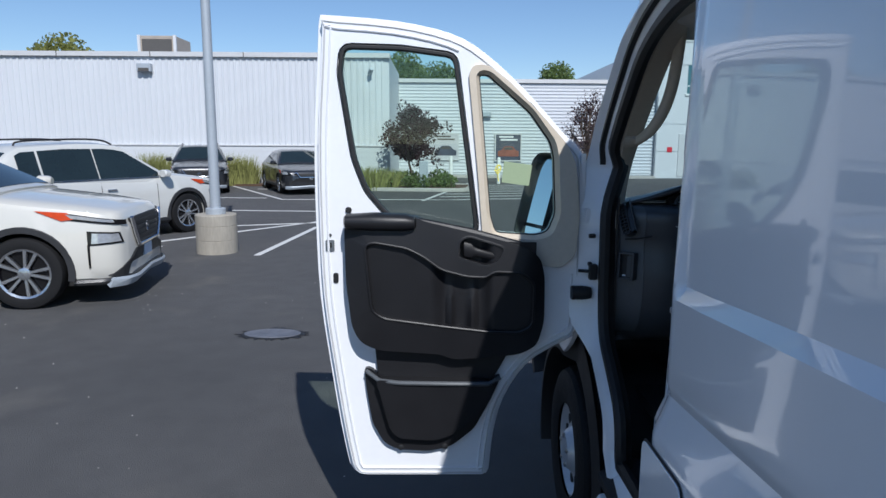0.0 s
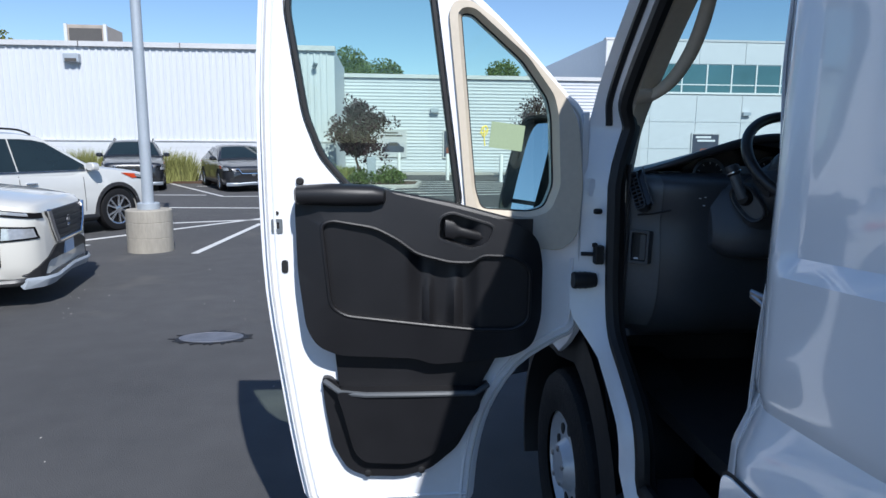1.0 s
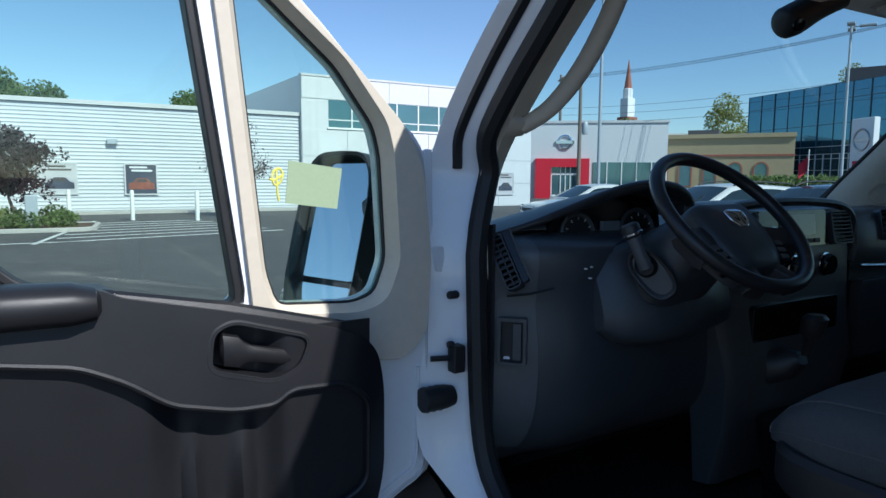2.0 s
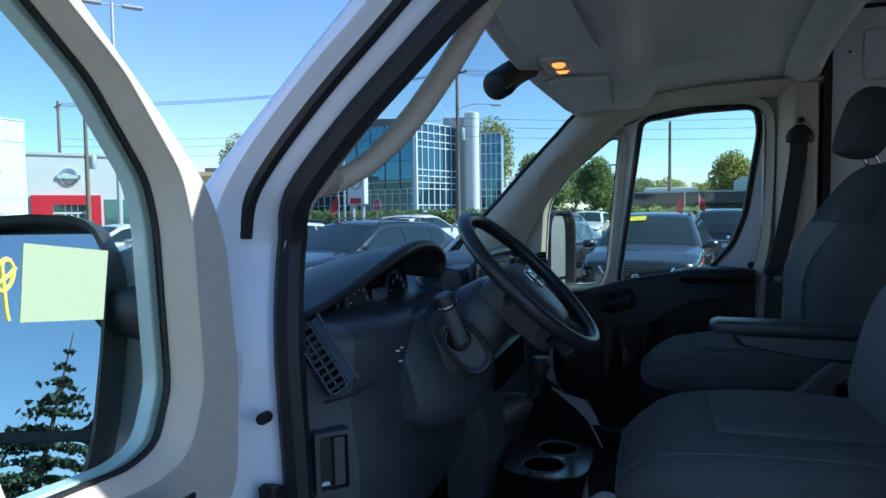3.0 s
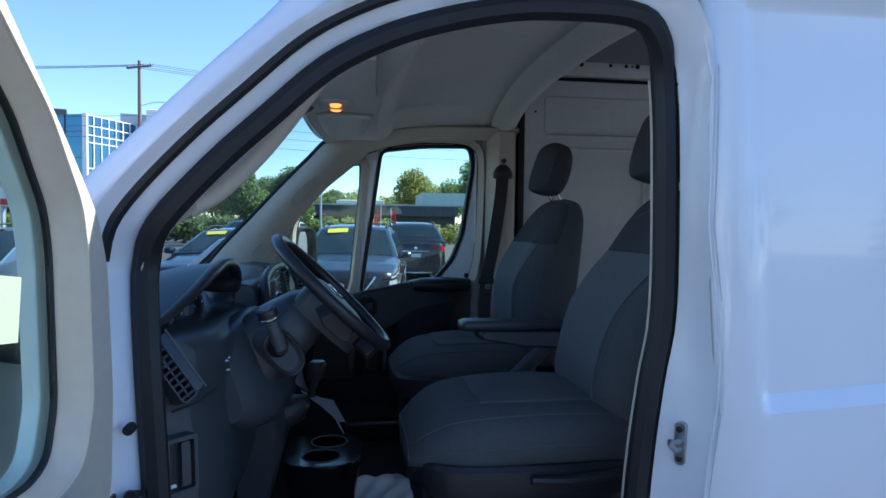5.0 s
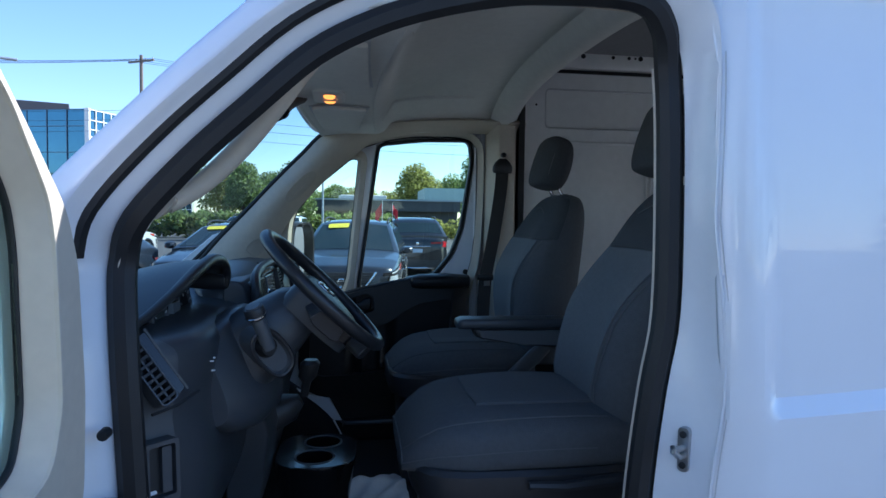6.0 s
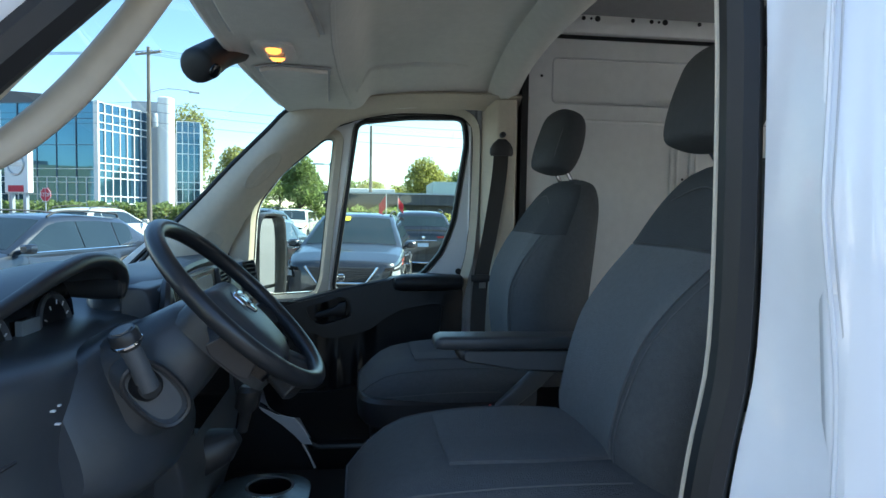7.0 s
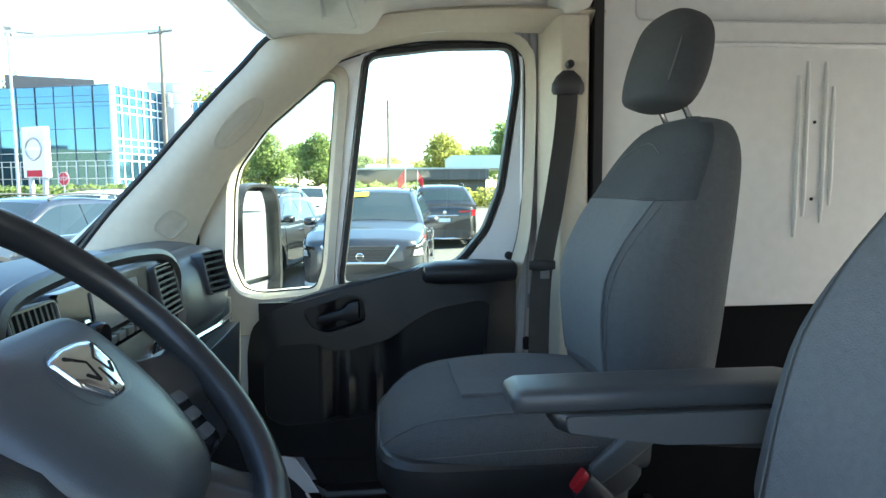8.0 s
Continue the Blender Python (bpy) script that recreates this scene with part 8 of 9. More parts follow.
    part("skid_plate", skin([[(x_, y_, z_), (x_ + 0.012, y_, z_ - 0.03), (x_ - 0.03, y_, z_ - hh - 0.035), (x_ - 0.06, y_, z_ - hh)] for x_, y_, z_, hh in [(f + 0.050 - float(np.interp(abs(k_) * 0.90, (0.64, 0.80, 0.875, 0.925), (0, 0.05, 0.12, 0.24))), 0.90 * W2 * k_, 0.275 + 0.045 * (1 - abs(k_)) + 0.06 * max(0, abs(k_) - 0.62), 0.06 + 0.03 * max(0, abs(k_) - 0.5)) for k_ in np.linspace(-1, 1, 17)]], close_ring=True), GALV if trim else BLACK_PLASTIC, c, "", 0.004)
    # tail
    part("rear_bumper", skin([ring((x, 0, z), (0, 1, 0), (0, 0, 1), a, b, 24, 5) for x, z, a, b in ((r + 0.35, 0.36, W2 * 0.96, 0.12), (r + 0.1, 0.37, W2 * 0.87, 0.13), (r - 0.02, 0.38, W2 * 0.7, 0.11))]), BLACK_PLASTIC, c)
    part("rear_trim", tube([(r + 0.05, -W2 * 0.74, 0.27), (r - 0.03, 0, 0.26), (r + 0.05, W2 * 0.74, 0.27)], 0.03, 8), CHROME, c)
    part("rear_garnish", tube([(r + 0.0, -W2 * 0.4, S["deck"] - 0.25), (r - 0.012, 0, S["deck"] - 0.25), (r + 0.0, W2 * 0.4, S["deck"] - 0.25)], 0.02, 8), CHROME, c)
    part("number_plate", box(r - 0.03, r - 0.005, -0.15, 0.15, S["deck"] - 0.42, S["deck"] - 0.32), PLATE, c)
    part("rear_badge", lathe([(0.05, 0), (0.05, 0.012), (0.035, 0.016)], pose(r - 0.005, 0, S["deck"] - 0.17, 0, -90, 0), 18), CHROME, c)
    # dark underside and wheel wells
    part("underside", box(r + 0.25, f - 0.25, -W2 * 0.80, W2 * 0.80, 0.20, 0.62), RUBBER, c)
    if sticker:
        part("windscreen_sticker", plate(rounded([(-0.42, 0.0), (-0.05, 0.03), (-0.05, 0.16), (-0.42, 0.12)], 0.03), [], lambda u, v, s: (S["roof0"] + 0.22 - v, u - 0.05, roofz(S["roof0"] + 0.22 - v) + 0.05 + 0.004 * s)), STICKER, c, "yellow windscreen sticker")
    return c


WHITE_CAR = car_paint("pearl_white_car_paint", (0.62, 0.60, 0.54))
WHITE_CAR2 = car_paint("white_car_paint", (0.60, 0.60, 0.57))
DARK_CAR = car_paint("dark_grey_car_paint", (0.026, 0.028, 0.033), 0.4)
BLUE_GREY = car_paint("dark_blue_grey_car_paint", (0.018, 0.024, 0.034), 0.3)
BLACK_CAR = car_paint("black_car_paint", (0.008, 0.008, 0.010), 0.2)
SILVER_CAR = car_paint("silver_car_paint", (0.38, 0.40, 0.42), 0.7)
WIDE_SUV = dict(SUV, L=4.62, W=1.90, H=1.66, wf=1.43, wr=-1.40, belt=1.06, cowl=1.0, roof0=0.25)
car(pose(-6.17, 5.68, 0, 0, 0, 9), SUV, WHITE_CAR, "pearl white SUV with black wheel arch trims and roof rails", front_plate=True)
car(pose(-6.68, 10.05, 0, 0, 0, 62), WIDE_SUV, WHITE_CAR2, "white SUV with chrome window trim and roof rails")
car(pose(-5.5, 22.0, 0, 0, 0, -66), SEDAN, DARK_CAR, "dark grey saloon parked before the workshop wall")
car(pose(-8.85, 22.0, 0, 0, 0, -72), CROSS, DARK_CAR, "dark grey hatchback parked before the workshop wall")
car(pose(10.1, 5.55, 0, 0, 0, 163), dict(SUV, H=1.52, belt=1.0, hood=0.93, nose=0.86, deck=1.02), BLUE_GREY, "dark blue-grey crossover parked nose towards the van", True)
car(pose(12.6, 2.75, 0, 0, 0, 170), dict(CROSS, H=1.5), DARK_CAR, "dark grey crossover with a yellow windscreen sticker", True, True)
car(pose(11.55, 0.42, 0, 0, 0, 173), dict(CROSS, H=1.60, hood=0.99, nose=0.90), BLUE_GREY, "dark blue-grey crossover seen nose-on through the passenger window", True, True)
car(pose(19.7, -1.42, 0, 0, 0, -2), SUV, BLACK_CAR, "black SUV with its tailgate towards the van")
car(pose(12.4, 9.2, 0, 0, 0, 165), dict(SUV, H=1.5, belt=1.0, hood=0.92, nose=0.86, deck=1.02), WHITE_CAR2, "white crossover in the row of parked cars")
car(pose(13.6, 12.3, 0, 0, 0, 165), dict(SEDAN), SILVER_CAR, "silver saloon in the row of parked cars")
car(pose(14.6, 15.4, 0, 0, 0, 165), dict(SEDAN), WHITE_CAR2, "white saloon in the row of parked cars")
car(pose(21.6, 8.6, 0, 0, 0, -12), dict(SUV, H=1.6), WHITE_CAR2, "white SUV with its tail towards the van")
car(pose(24.0, 4.2, 0, 0, 0, 170), SUV, DARK_CAR, "dark SUV parked in the far row")
car(pose(30.0, 3.4, 0, 0, 0, 175), SUV, WHITE_CAR2, "white SUV parked in the far row")
car(pose(20.6, -4.4, 0, 0, 0, -4), SUV, DARK_CAR, "dark SUV in the row with its tail towards the van")
car(pose(24.5, -7.6, 0, 0, 0, -6), SEDAN, SILVER_CAR, "silver saloon in the far row")


# ---- poles, signs, wires ----
def lot_lamp(x, y, h, base, heads):
    p = thing("lot_lamp", "grey steel parking-lot lamp post", "lamp post", None, "lot lamps")
    if base:
        part("footing", lathe([(0.31, 0), (0.31, 0.2), (0.305, 0.205), (0.31, 0.21), (0.31, 0.42), (0.305, 0.425), (0.31, 0.43), (0.31, 0.585), (0.295, 0.60)], pose(x, y, 0), 32), CONCRETE, p, "stained round concrete footing")
        part("base_flange", lathe([(0.15, 0.6), (0.15, 0.68), (0.14, 0.69)], pose(x, y, 0), 24), GALV, p)
    z0 = 0.6 if base else 0.0
    part("post", lathe([(0.078, z0), (0.055, h)], pose(x, y, 0), 16), GALV, p)
    for a in heads:
        d = Vector((math.cos(radians(a)), math.sin(radians(a)), 0))
        part("arm", tube([Vector((x, y, h - 0.1)), Vector((x, y, h - 0.1)) + d * 0.5], 0.03, 6), GALV, p)
        bm = box(0.35, 1.05, -0.17, 0.17, -0.06, 0.03)
        part("lamp_head", on(pose(x, y, h - 0.08, 0, 0, a), bm), GALV, p, "", 0.02)


lot_lamp(-3.91, 8.60, 7.5, True, (200,))
lot_lamp(33.6, 17.6, 9.2, False, (26, 206, -64))
lot_lamp(18.9, 19.6, 9.6, False, (140, 320))
lot_lamp(41, 2.2, 4.6, False, (90,))


def wood_pole(x, y, h, arm, lamp=False):
    p = thing("utility_pole", "weathered wooden utility pole with crossarm", "utility pole", None, "utility poles")
    part("post", lathe([(0.17, 0), (0.11, h)], pose(x, y, 0), 12), WOOD_POLE, p)
    if arm:
        part("crossarm", on(pose(x, y, h - 0.4, 0, 0, 60), box(-1.1, 1.1, -0.06, 0.06, -0.06, 0.06)), WOOD_POLE, p)
        for k in (-1.0, -0.4, 0.4, 1.0):
            part("insulator", on(pose(x, y, h - 0.4, 0, 0, 60), lathe([(0.04, 0.06), (0.05, 0.12), (0.03, 0.2)], pose(k, 0, 0), 8)), GALV, p)
        part("transformer", lathe([(0.22, 0), (0.24, 0.1), (0.24, 0.8), (0.2, 0.9)], pose(x + 0.3, y - 0.25, h - 5.2), 14), GALV, p)
    if lamp:
        part("lamp_arm", tube(smooth_line([(x, y, h - 3.0), (x + 0.5, y - 1.0, h - 2.6), (x + 1.0, y - 2.4, h - 2.6)], 4), 0.03, 6), GALV, p)
        part("lamp_head", on(pose(x + 1.05, y - 2.6, h - 2.65, 0, 0, -65), box(-0.3, 0.4, -0.12, 0.12, -0.08, 0.04)), GALV, p, "", 0.03)


wood_pole(45.5, 14.3, 12.2, True, True)
wood_pole(40.0, 46.0, 11.0, True)
wood_pole(34.5, 37.5, 10.2, True)
wood_pole(57.0, -0.6, 9.0, False)
wood_pole(52, -30, 12.0, True)


def sag(a, b, drop):
    a, b = Vector(a), Vector(b)
    w = tagged(finish("overhead_wire", tube([a.lerp(b, t) - Vector((0, 0, drop * 4 * t * (1 - t))) for t in np.linspace(0, 1, 17)], 0.012, 5), WIRE), "black overhead cable strung between poles", "cable", "overhead wires")


for k, z in ((-1.0, 11.85), (-0.4, 11.85), (0.4, 11.85), (1.0, 11.85)):
    a = (45.5 + k * 0.5, 14.3 + k * 0.87, 11.9)
    sag(a, (40.0 + k * 0.5, 46.0 + k * 0.87, 10.7), 0.7)
    sag(a, (52 + k * 0.5, -30 + k * 0.87, 11.7), 0.9)
for z in (8.6, 8.0, 7.3):
    sag((45.5, 14.3, z), (40, 46, z - 0.6), 0.6)
    sag((45.5, 14.3, z), (52, -30, z), 0.8)
sag((40, 46, 10.4), (34.5, 37.5, 9.8), 0.3)

pylon = thing("pylon_sign", "white pylon sign with a round badge shape above a red stripe", "sign")
PM = pose(41.7, 20.6, 0, 0, 0, 155 - 90 - 180)
part("face", on(PM, box(-0.92, 0.92, -0.2, 0.2, 2.35, 5.35)), SIGN_WHITE, pylon, "", 0.05)
part("red_stripe", on(PM, box(-0.6, 0.6, -0.23, 0.23, 2.42, 2.8)), FLAG_RED, pylon)
for x in (-0.55, 0.55):
    part("leg", on(PM, box(x - 0.12, x + 0.12, -0.1, 0.1, 0, 2.4)), GALV, pylon)
for sgn in (1, -1):
    part("round_badge", on(PM, tube(ring((0, 0.22 * sgn, 4.05), (1, 0, 0), (0, 0, 1), 0.62, 0.62, 32, 2.0), 0.07, 6, True)), STEEL, pylon)
    part("badge_bar", on(PM, box(-0.72, 0.72, 0.2 * sgn - 0.04, 0.2 * sgn + 0.04, 3.93, 4.17)), STEEL, pylon)
stop = thing("stop_sign", "red octagonal stop sign with white border on a steel post", "road sign")
SM = pose(39.6, 18.2, 0, 0, 0, 180 - 115 + 180 + 0)
octo = [(0.42 * math.cos(radians(22.5 + 45 * i)), 2.25 + 0.42 * math.sin(radians(22.5 + 45 * i))) for i in range(8)]
part("plate", on(SM, plate(octo, [], lambda u, v, s: (u, 0.02 - 0.03 * s, v))), FLAG_RED, stop)
part("border", on(SM, plate(octo, [[(0.385 * math.cos(radians(22.5 + 45 * i)), 2.25 + 0.385 * math.sin(radians(22.5 + 45 * i))) for i in range(8)]], lambda u, v, s: (u, -0.01 - 0.006 * s, v))), SIGN_WHITE, stop)
part("post", lathe([(0.035, 0), (0.035, 2.6)], pose(39.62, 18.2, 0), 8), GALV, stop)
tx = bpy.data.curves.new("lettering", "FONT")
tx.body, tx.size, tx.align_x, tx.align_y, tx.extrude = "STOP", 0.30, "CENTER", "CENTER", 0.004
tob = new("lettering", tx)
tob.data.materials.append(SIGN_WHITE)
tob.parent = stop
tob.matrix_world = SM @ pose(0, -0.018, 2.25, 90, 0, 0)


def car_flag(x, y, z, sway):
    p = thing("car_window_flag", "small red flag on a white stick clipped to a parked car", "flag", None, "car flags")
    part("stick", tube([(x, y, z), (x, y, z + 0.75)], 0.008, 6), WHITE_FRAME, p)
    part("cloth", thicken(grid(lambda a, b: (x + 0.05 * math.sin(4 * a), y + sway * a * 0.15, z + 0.44 + 0.26 * b - 0.2 * a), 8, 5), 0.003), FLAG_RED, p)


car_flag(13.08, -0.13, 1.30, 1)
car_flag(18.1, -0.68, 1.35, -1)
car_flag(10.6, 6.2, 1.38, 1)

for x, y in ((0.17, 28.15), (2.15, 26.4), (4.2, 25.2)):
    b = thing("bollard", "white steel bollard beside the building", "bollard", None, "bollards")
    part("tube", lathe([(0.075, 0), (0.075, 1.05), (0.06, 1.10), (0.0, 1.115)], pose(x, y, 0), 14), WHITE_FRAME, b)

# manhole cover set in ragged tar
rnd = random.Random(5)
outl = [(-1.97 + (0.262 + 0.085 * rnd.random() ** 2) * math.cos(a), 4.17 + (0.150 + 0.06 * rnd.random() ** 2) * math.sin(a)) for a in np.linspace(0, 2 * math.pi, 70, endpoint=False)]
drain = thing("manhole_cover", "grey iron manhole cover in a ragged patch of black tar", "manhole cover")
part("tar_patch", plate(outl, [], lambda u, v, s: (u, v, 0.003 + 0.004 * s)), RUBBER, drain)
part("cover", lathe([(0.27, 0.004), (0.27, 0.012), (0.262, 0.014), (0.255, 0.011), (0.0, 0.0111)], pose(-1.97, 4.17, 0) @ Matrix.Diagonal((0.93, 0.50, 1, 1)), 40), RUST, drain)


# ---- trees and planting ----
def leaves(blobs, count, size, seed, flat_=0.0):
    """Many small leaf cards scattered through soft blobs (centre, radii)."""
    g = np.random.default_rng(seed)
    wts = np.array([b[1][0] * b[1][1] * b[1][2] for b in blobs])
    pick = g.choice(len(blobs), count, p=wts / wts.sum())
    cen = np.array([b[0] for b in blobs])[pick]
    rad = np.array([b[1] for b in blobs])[pick]
    d = g.normal(size=(count, 3))
    d /= np.linalg.norm(d, axis=1)[:, None]
    pos = cen + d * rad * (0.45 + 0.6 * g.random((count, 1)) ** 0.6)
    u = g.normal(size=(count, 3))
    u /= np.linalg.norm(u, axis=1)[:, None]
    v = np.cross(u, g.normal(size=(count, 3)))
    v /= np.linalg.norm(v, axis=1)[:, None]
    s = size * (0.6 + 0.8 * g.random((count, 1)))
    verts = np.stack([pos - u * s, pos - v * s * 0.55, pos + u * s, pos + v * s * 0.55], 1).reshape(-1, 3)
    faces = np.arange(count * 4).reshape(-1, 4)
    me = bpy.data.meshes.new("crown")
    me.from_pydata(verts.tolist(), [], faces.tolist())
    return me


def tree(x, y, h, crown, trunk_h, material, label, seed, count=2600, size=0.16, lop=1.0, airy=False):
    r = random.Random(seed)
    t = thing("tree", label, "tree", pose(x, y, 0), "")
    top = Vector((r.uniform(-0.2, 0.2), r.uniform(-0.2, 0.2), trunk_h))
    part("trunk", tube([(0, 0, 0), (0.02, 0.01, trunk_h * 0.5), top, top + Vector((0, 0, (h - trunk_h) * 0.5))], [h * 0.024, h * 0.017, h * 0.013, h * 0.004], 9), BARK, t)
    blobs = []
    n = 30 if airy else 11
    for i in range(n):
        a = 2 * math.pi * i / n + r.uniform(-0.4, 0.4)
        zz = trunk_h + (h - trunk_h) * r.uniform(0.12, 0.82)
        rad = crown * (r.uniform(0.25, 0.95) if airy else r.uniform(0.30, 0.62)) * math.sin(math.pi * min(0.95, max(0.2, (zz - trunk_h) / (h - trunk_h) + 0.12)))
        end = Vector((rad * math.cos(a), rad * math.sin(a), zz))
        part("limb", tube([top + Vector((0, 0, (zz - trunk_h) * 0.1)), top.lerp(end, 0.5) + Vector((0, 0, 0.1 * h * 0.3)), end], [h * 0.009, h * 0.006, h * 0.002], 6), BARK, t)
        q = crown * (r.uniform(0.15, 0.30) if airy else r.uniform(0.26, 0.46))
        blobs.append((tuple(end), (q, q, q * r.uniform(0.7, 1.0) * lop)))
        for k in range(4 if airy else 0):
            # fine twigs off each limb, with a loose spray of leaves at the tip
            tip = end + Vector((r.gauss(0, 0.22), r.gauss(0, 0.22), r.gauss(0.06, 0.2))) * crown
            part("twig", tube([top.lerp(end, r.uniform(0.5, 0.95)), end.lerp(tip, 0.5), tip], [h * 0.004, h * 0.003, h * 0.001], 5), BARK, t)
            q = crown * r.uniform(0.13, 0.26)
            blobs.append((tuple(tip.lerp(end, 0.3)), (q, q, q)))
    if not airy:
        q = crown * 0.42
        blobs.append(((0, 0, h - q * 0.9), (q, q, q)))
        blobs.append(((0, 0, trunk_h + (h - trunk_h) * 0.5), (crown * 0.6, crown * 0.6, (h - trunk_h) * 0.38)))
    me = leaves(blobs, count, size, seed)
    me.materials.append(material)
    c = new("crown", me)
    c.parent = t
    return t


def conifer(x, y, h, w, seed):
    t = thing("conifer", "tall dark green conifer", "tree", pose(x, y, 0))
    part("trunk", tube([(0, 0, 0), (0, 0, h)], [h * 0.018, 0.02], 8), BARK, t)
    blobs = []
    r = random.Random(seed)
    for i in range(16):
        z = h * (0.08 + 0.9 * i / 16)
        rad = w * (1 - i / 16.5) * r.uniform(0.85, 1.1)
        for k in range(7):
            a = r.uniform(0, 6.28)
            for f, q in ((0.3, 0.24), (0.62, 0.20), (0.95, 0.13)):
                # drooping boughs, thin and ragged towards the tip
                blobs.append(((rad * f * math.cos(a), rad * f * math.sin(a), z - 0.16 * rad * f), (rad * q, rad * q, h * 0.012)))
    me = leaves(blobs, 16000, 0.15, seed)
    me.materials.append(LEAF_PINE)
    c = new("crown", me)
    c.parent = t


tree(-1.43, 23.4, 3.2, 1.15, 0.95, LEAF_PLUM, "small round plum-leaved tree beside the workshop corner", 3, 4600, 0.062, 1.0, True)
tree(6.1, 27.0, 3.9, 1.4, 1.0, LEAF_PLUM, "small sparse plum-leaved tree before the annex", 4, 2300, 0.05, 1.0, True)
for x, y, h, cr, th, m_, sd in ((-25.4, 44, 8.6, 4.2, 3, LEAF_YELLOW, 11), (-28.7, 40, 8.0, 3.2, 3, LEAF, 12), (-3.4, 62, 10.0, 4.0, 4, LEAF, 13), (0.0, 70, 9.6, 4.5, 4, LEAF, 14), (11.0, 62, 9.2, 3.5, 3, LEAF, 15),
                               (98, 24.6, 16.2, 5.8, 4, LEAF_YELLOW, 16), (60, 11.4, 7.0, 2.9, 1.6, LEAF_YELLOW, 17), (48, 4.6, 5.6, 2.2, 1.6, LEAF, 18), (44, 7.4, 5.2, 2.0, 1.5, LEAF, 19),
                               (80, -7.8, 8.2, 4.4, 2.0, LEAF_YELLOW, 20), (72, -13.8, 8.6, 3.4, 2.5, LEAF, 21), (95, -1.5, 5.6, 4, 1.5, LEAF_YELLOW, 22), (92, -4.8, 5.2, 4, 1.5, LEAF_YELLOW, 23), (96, 2.6, 6, 4, 1.5, LEAF, 24), (93, 7, 6.5, 4, 2, LEAF, 25),
                               (98, 12, 8, 4, 2, LEAF, 26), (90, 46.2, 16.6, 4.0, 4, LEAF_YELLOW, 27), (78, 56, 13.0, 4.5, 4, LEAF_YELLOW, 28), (70, 66, 10, 4, 3, LEAF, 29), (90, -14, 7, 4, 2, LEAF, 30), (100, -20, 9, 5, 2, LEAF, 31)):
    tree(x, y, h, cr, th, m_, "broad green tree beyond the lot" if m_ is LEAF else "yellow-green tree beyond the lot", sd, 7000, 0.03 * cr + 0.035)
for x, y, h, w, sd in ((-31.8, 4.9, 12.1, 4.6, 40), (-38, 10, 10.5, 3.2, 41), (-42, 15, 10, 2.8, 42), (-36, 22, 9, 2.6, 43), (-46, 4, 11, 3.0, 44), (-40, -4, 9, 2.6, 45), (-30, -30, 12, 3, 46)):
    conifer(x, y, h, w, sd)
for i, (x, y) in enumerate(((-48, 20), (-50, 9), (-49, -4), (-46, -14), (-40, -26), (-26, -42), (-8, -48), (12, -46), (30, -42), (48, -44))):
    tree(x, y, 7 + (i * 37 % 5) * 0.7, 3.6, 2.2, LEAF_YELLOW if i % 3 == 0 else LEAF, "green tree at the edge of the lot", 60 + i, 1500, 0.24)


def bushes(name, spots, material, label, size, count, seed, cat="shrubs"):
    me = leaves([((x, y, z), (rx, ry, rz)) for x, y, z, rx, ry, rz in spots], count, size, seed)
    me.materials.append(material)
    tagged(new(name, me), label, cat, "", "stuff")


def grass_tuft(spots, seed):
    g = np.random.default_rng(seed)
    vs, fs = [], []
    for x, y, rad, h in spots:
        for _ in range(260):
            a, q = g.uniform(0, 6.28), rad * g.random() ** 0.5
            bx, by = x + q * math.cos(a), y + q * math.sin(a)
            lx, ly = g.normal(0, 0.18) * h + 0.25 * (bx - x), g.normal(0, 0.18) * h + 0.25 * (by - y)
            hh = h * g.uniform(0.6, 1.05)
            w = 0.012
            k = len(vs)
            vs += [(bx - w, by, 0.02), (bx + w, by, 0.02), (bx + lx * 0.4 + w, by + ly * 0.4, hh * 0.6), (bx + lx * 0.4 - w, by + ly * 0.4, hh * 0.6), (bx + lx, by + ly, hh)]
            fs += [(k, k + 1, k + 2, k + 3), (k + 3, k + 2, k + 4)]
    me = bpy.data.meshes.new("ornamental_grass")
    me.from_pydata(vs, [], fs)
    me.materials.append(GRASS)
    tagged(new("ornamental_grass", me), "tufts of yellow-green ornamental grass along the wall", "grass", "", "stuff")


grass_tuft([(-11.6, 24.3, 0.45, 1.3), (-11.2, 24.4, 0.4, 1.25), (-8.6, 24.3, 0.5, 1.3), (-8.1, 24.4, 0.4, 1.2), (-7.8, 24.4, 0.3, 1.0), (-3.4, 22.2, 0.5, 0.9), (-2.8, 22.0, 0.5, 0.85), (-2.3, 22.6, 0.5, 0.8)], 7)
bushes("shrub_bed", [(-2.7, 22.4, 0.3, 0.7, 0.5, 0.28), (-1.2, 22.2, 0.3, 0.6, 0.45, 0.26), (-0.2, 22.6, 0.3, 0.5, 0.4, 0.3), (-1.7, 23.6, 0.35, 0.8, 0.4, 0.3), (-0.4, 23.8, 0.36, 0.5, 0.4, 0.34)], LEAF, "low green shrubs round the small tree", 0.055, 3200, 8)
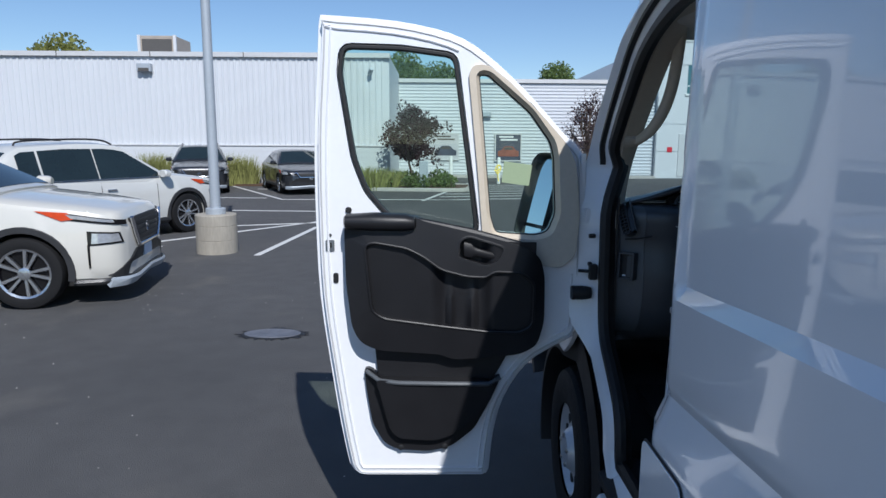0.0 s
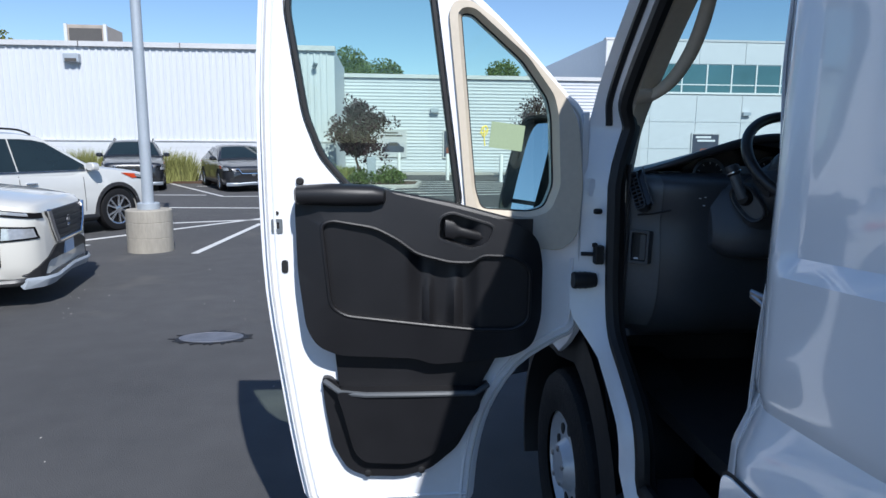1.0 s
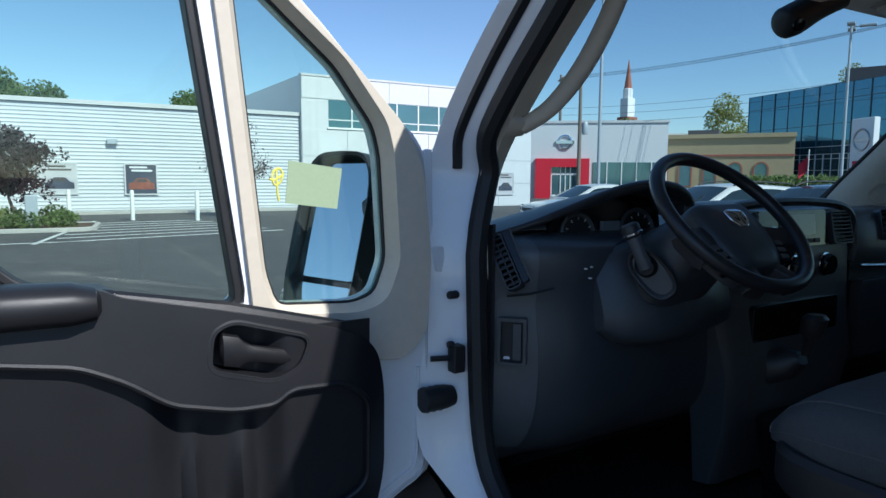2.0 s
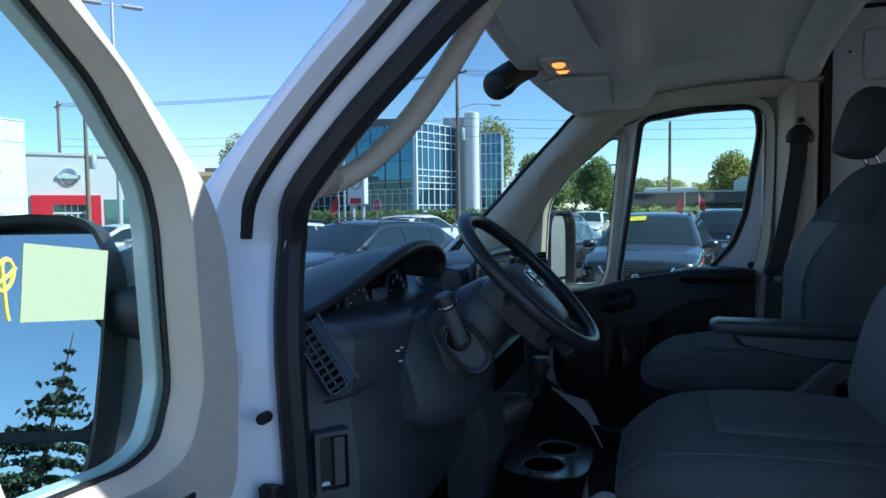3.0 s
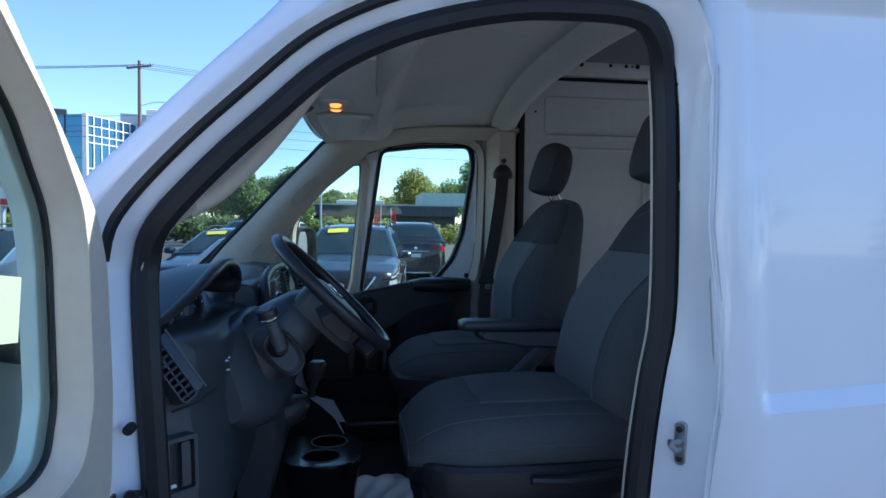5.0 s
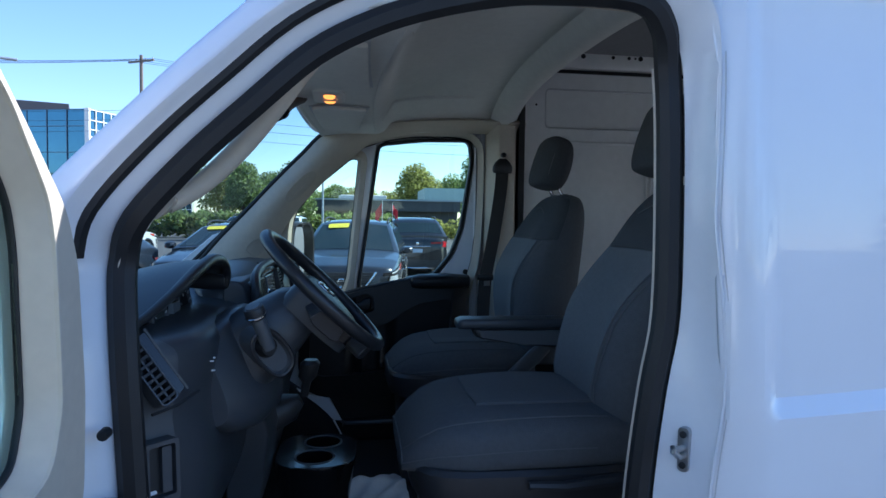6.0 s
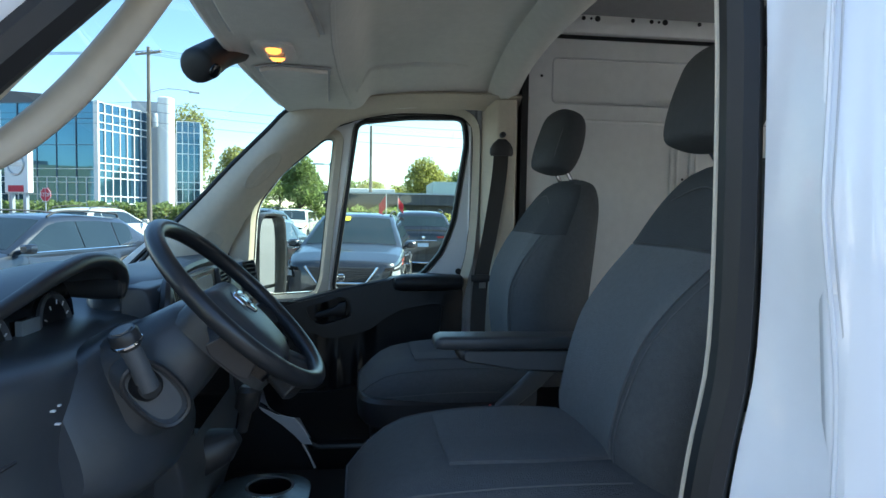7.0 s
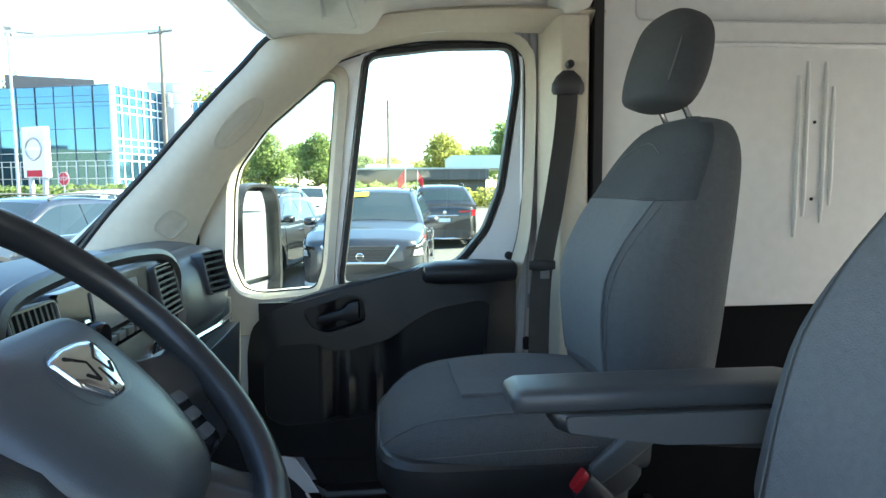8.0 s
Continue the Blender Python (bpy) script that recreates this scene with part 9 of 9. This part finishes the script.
bushes("dark_shrub", [(-5.9, 24.2, 0.6, 0.3, 0.3, 0.55)], LEAF_PLUM, "dark shrub against the wall", 0.06, 700, 9)
bushes("hedge", [(46 + 0.15 * i + 0.35 * k, 32 - 1.5 * i, 1.15, 0.9, 1.0, 0.85) for i in range(24) for k in (0, 2)], LEAF, "long clipped hedge along the road", 0.16, 15000, 10, "hedge")
bushes("verge_shrubs", [(49 + 0.2 * i, 3 - 2.2 * i, 0.8, 1.0, 1.3, 0.8) for i in range(-6, 8)], LEAF_YELLOW, "rough shrubs along the far verge", 0.16, 6000, 12)
island = [(-3.8, 21.8), (0.5, 21.5), (0.8, 24.0), (-2.3, 24.8), (-3.9, 24.6)]
structure("planting_island", plate(rounded(island, 0.5, 5), [], lambda u, v, s: (u, v, 0.10 * s)), MULCH, "mulched planting island", "planting bed")
structure("island_kerb", plate(offset(rounded(island, 0.5, 5), 0.15), [rounded(island, 0.5, 5)], lambda u, v, s: (u, v, 0.13 * s)), KERB, "pale concrete kerb round the planting island", "kerb", 0.02)
structure("wall_bed", box(-20, -4.1, 24.0, 24.85, 0, 0.08), MULCH, "mulched bed along the workshop wall", "planting bed")
post = thing("garden_lamp", "short grey metal bollard lamp in the planting island", "bollard lamp")
part("case", box(-1.12, -0.8, 22.4, 22.7, 0.1, 1.05), GALV, post, "", 0.03)

# small stones and litter strewn over the asphalt
g = np.random.default_rng(77)
vs, fs = [], []
for _ in range(170):
    x, y = g.uniform(-6.5, 0.2), g.uniform(0.6, 12.0)
    r, k = g.uniform(0.003, 0.008), len(vs)
    h = g.uniform(0.5, 1.0) * r
    for i in range(5):
        a = 2 * math.pi * i / 5 + g.uniform(-0.4, 0.4)
        q = r * g.uniform(0.7, 1.3)
        vs.append((x + q * math.cos(a), y + q * math.sin(a), 0.001))
    vs.append((x, y, h + 0.001))
    fs += [(k + i, k + (i + 1) % 5, k + 5) for i in range(5)]
me = bpy.data.meshes.new("grit")
me.from_pydata(vs, [], fs)
me.materials.append(KERB)
tagged(new("grit", me), "scattered pale grit and small stones on the asphalt", "gravel", "", "stuff")
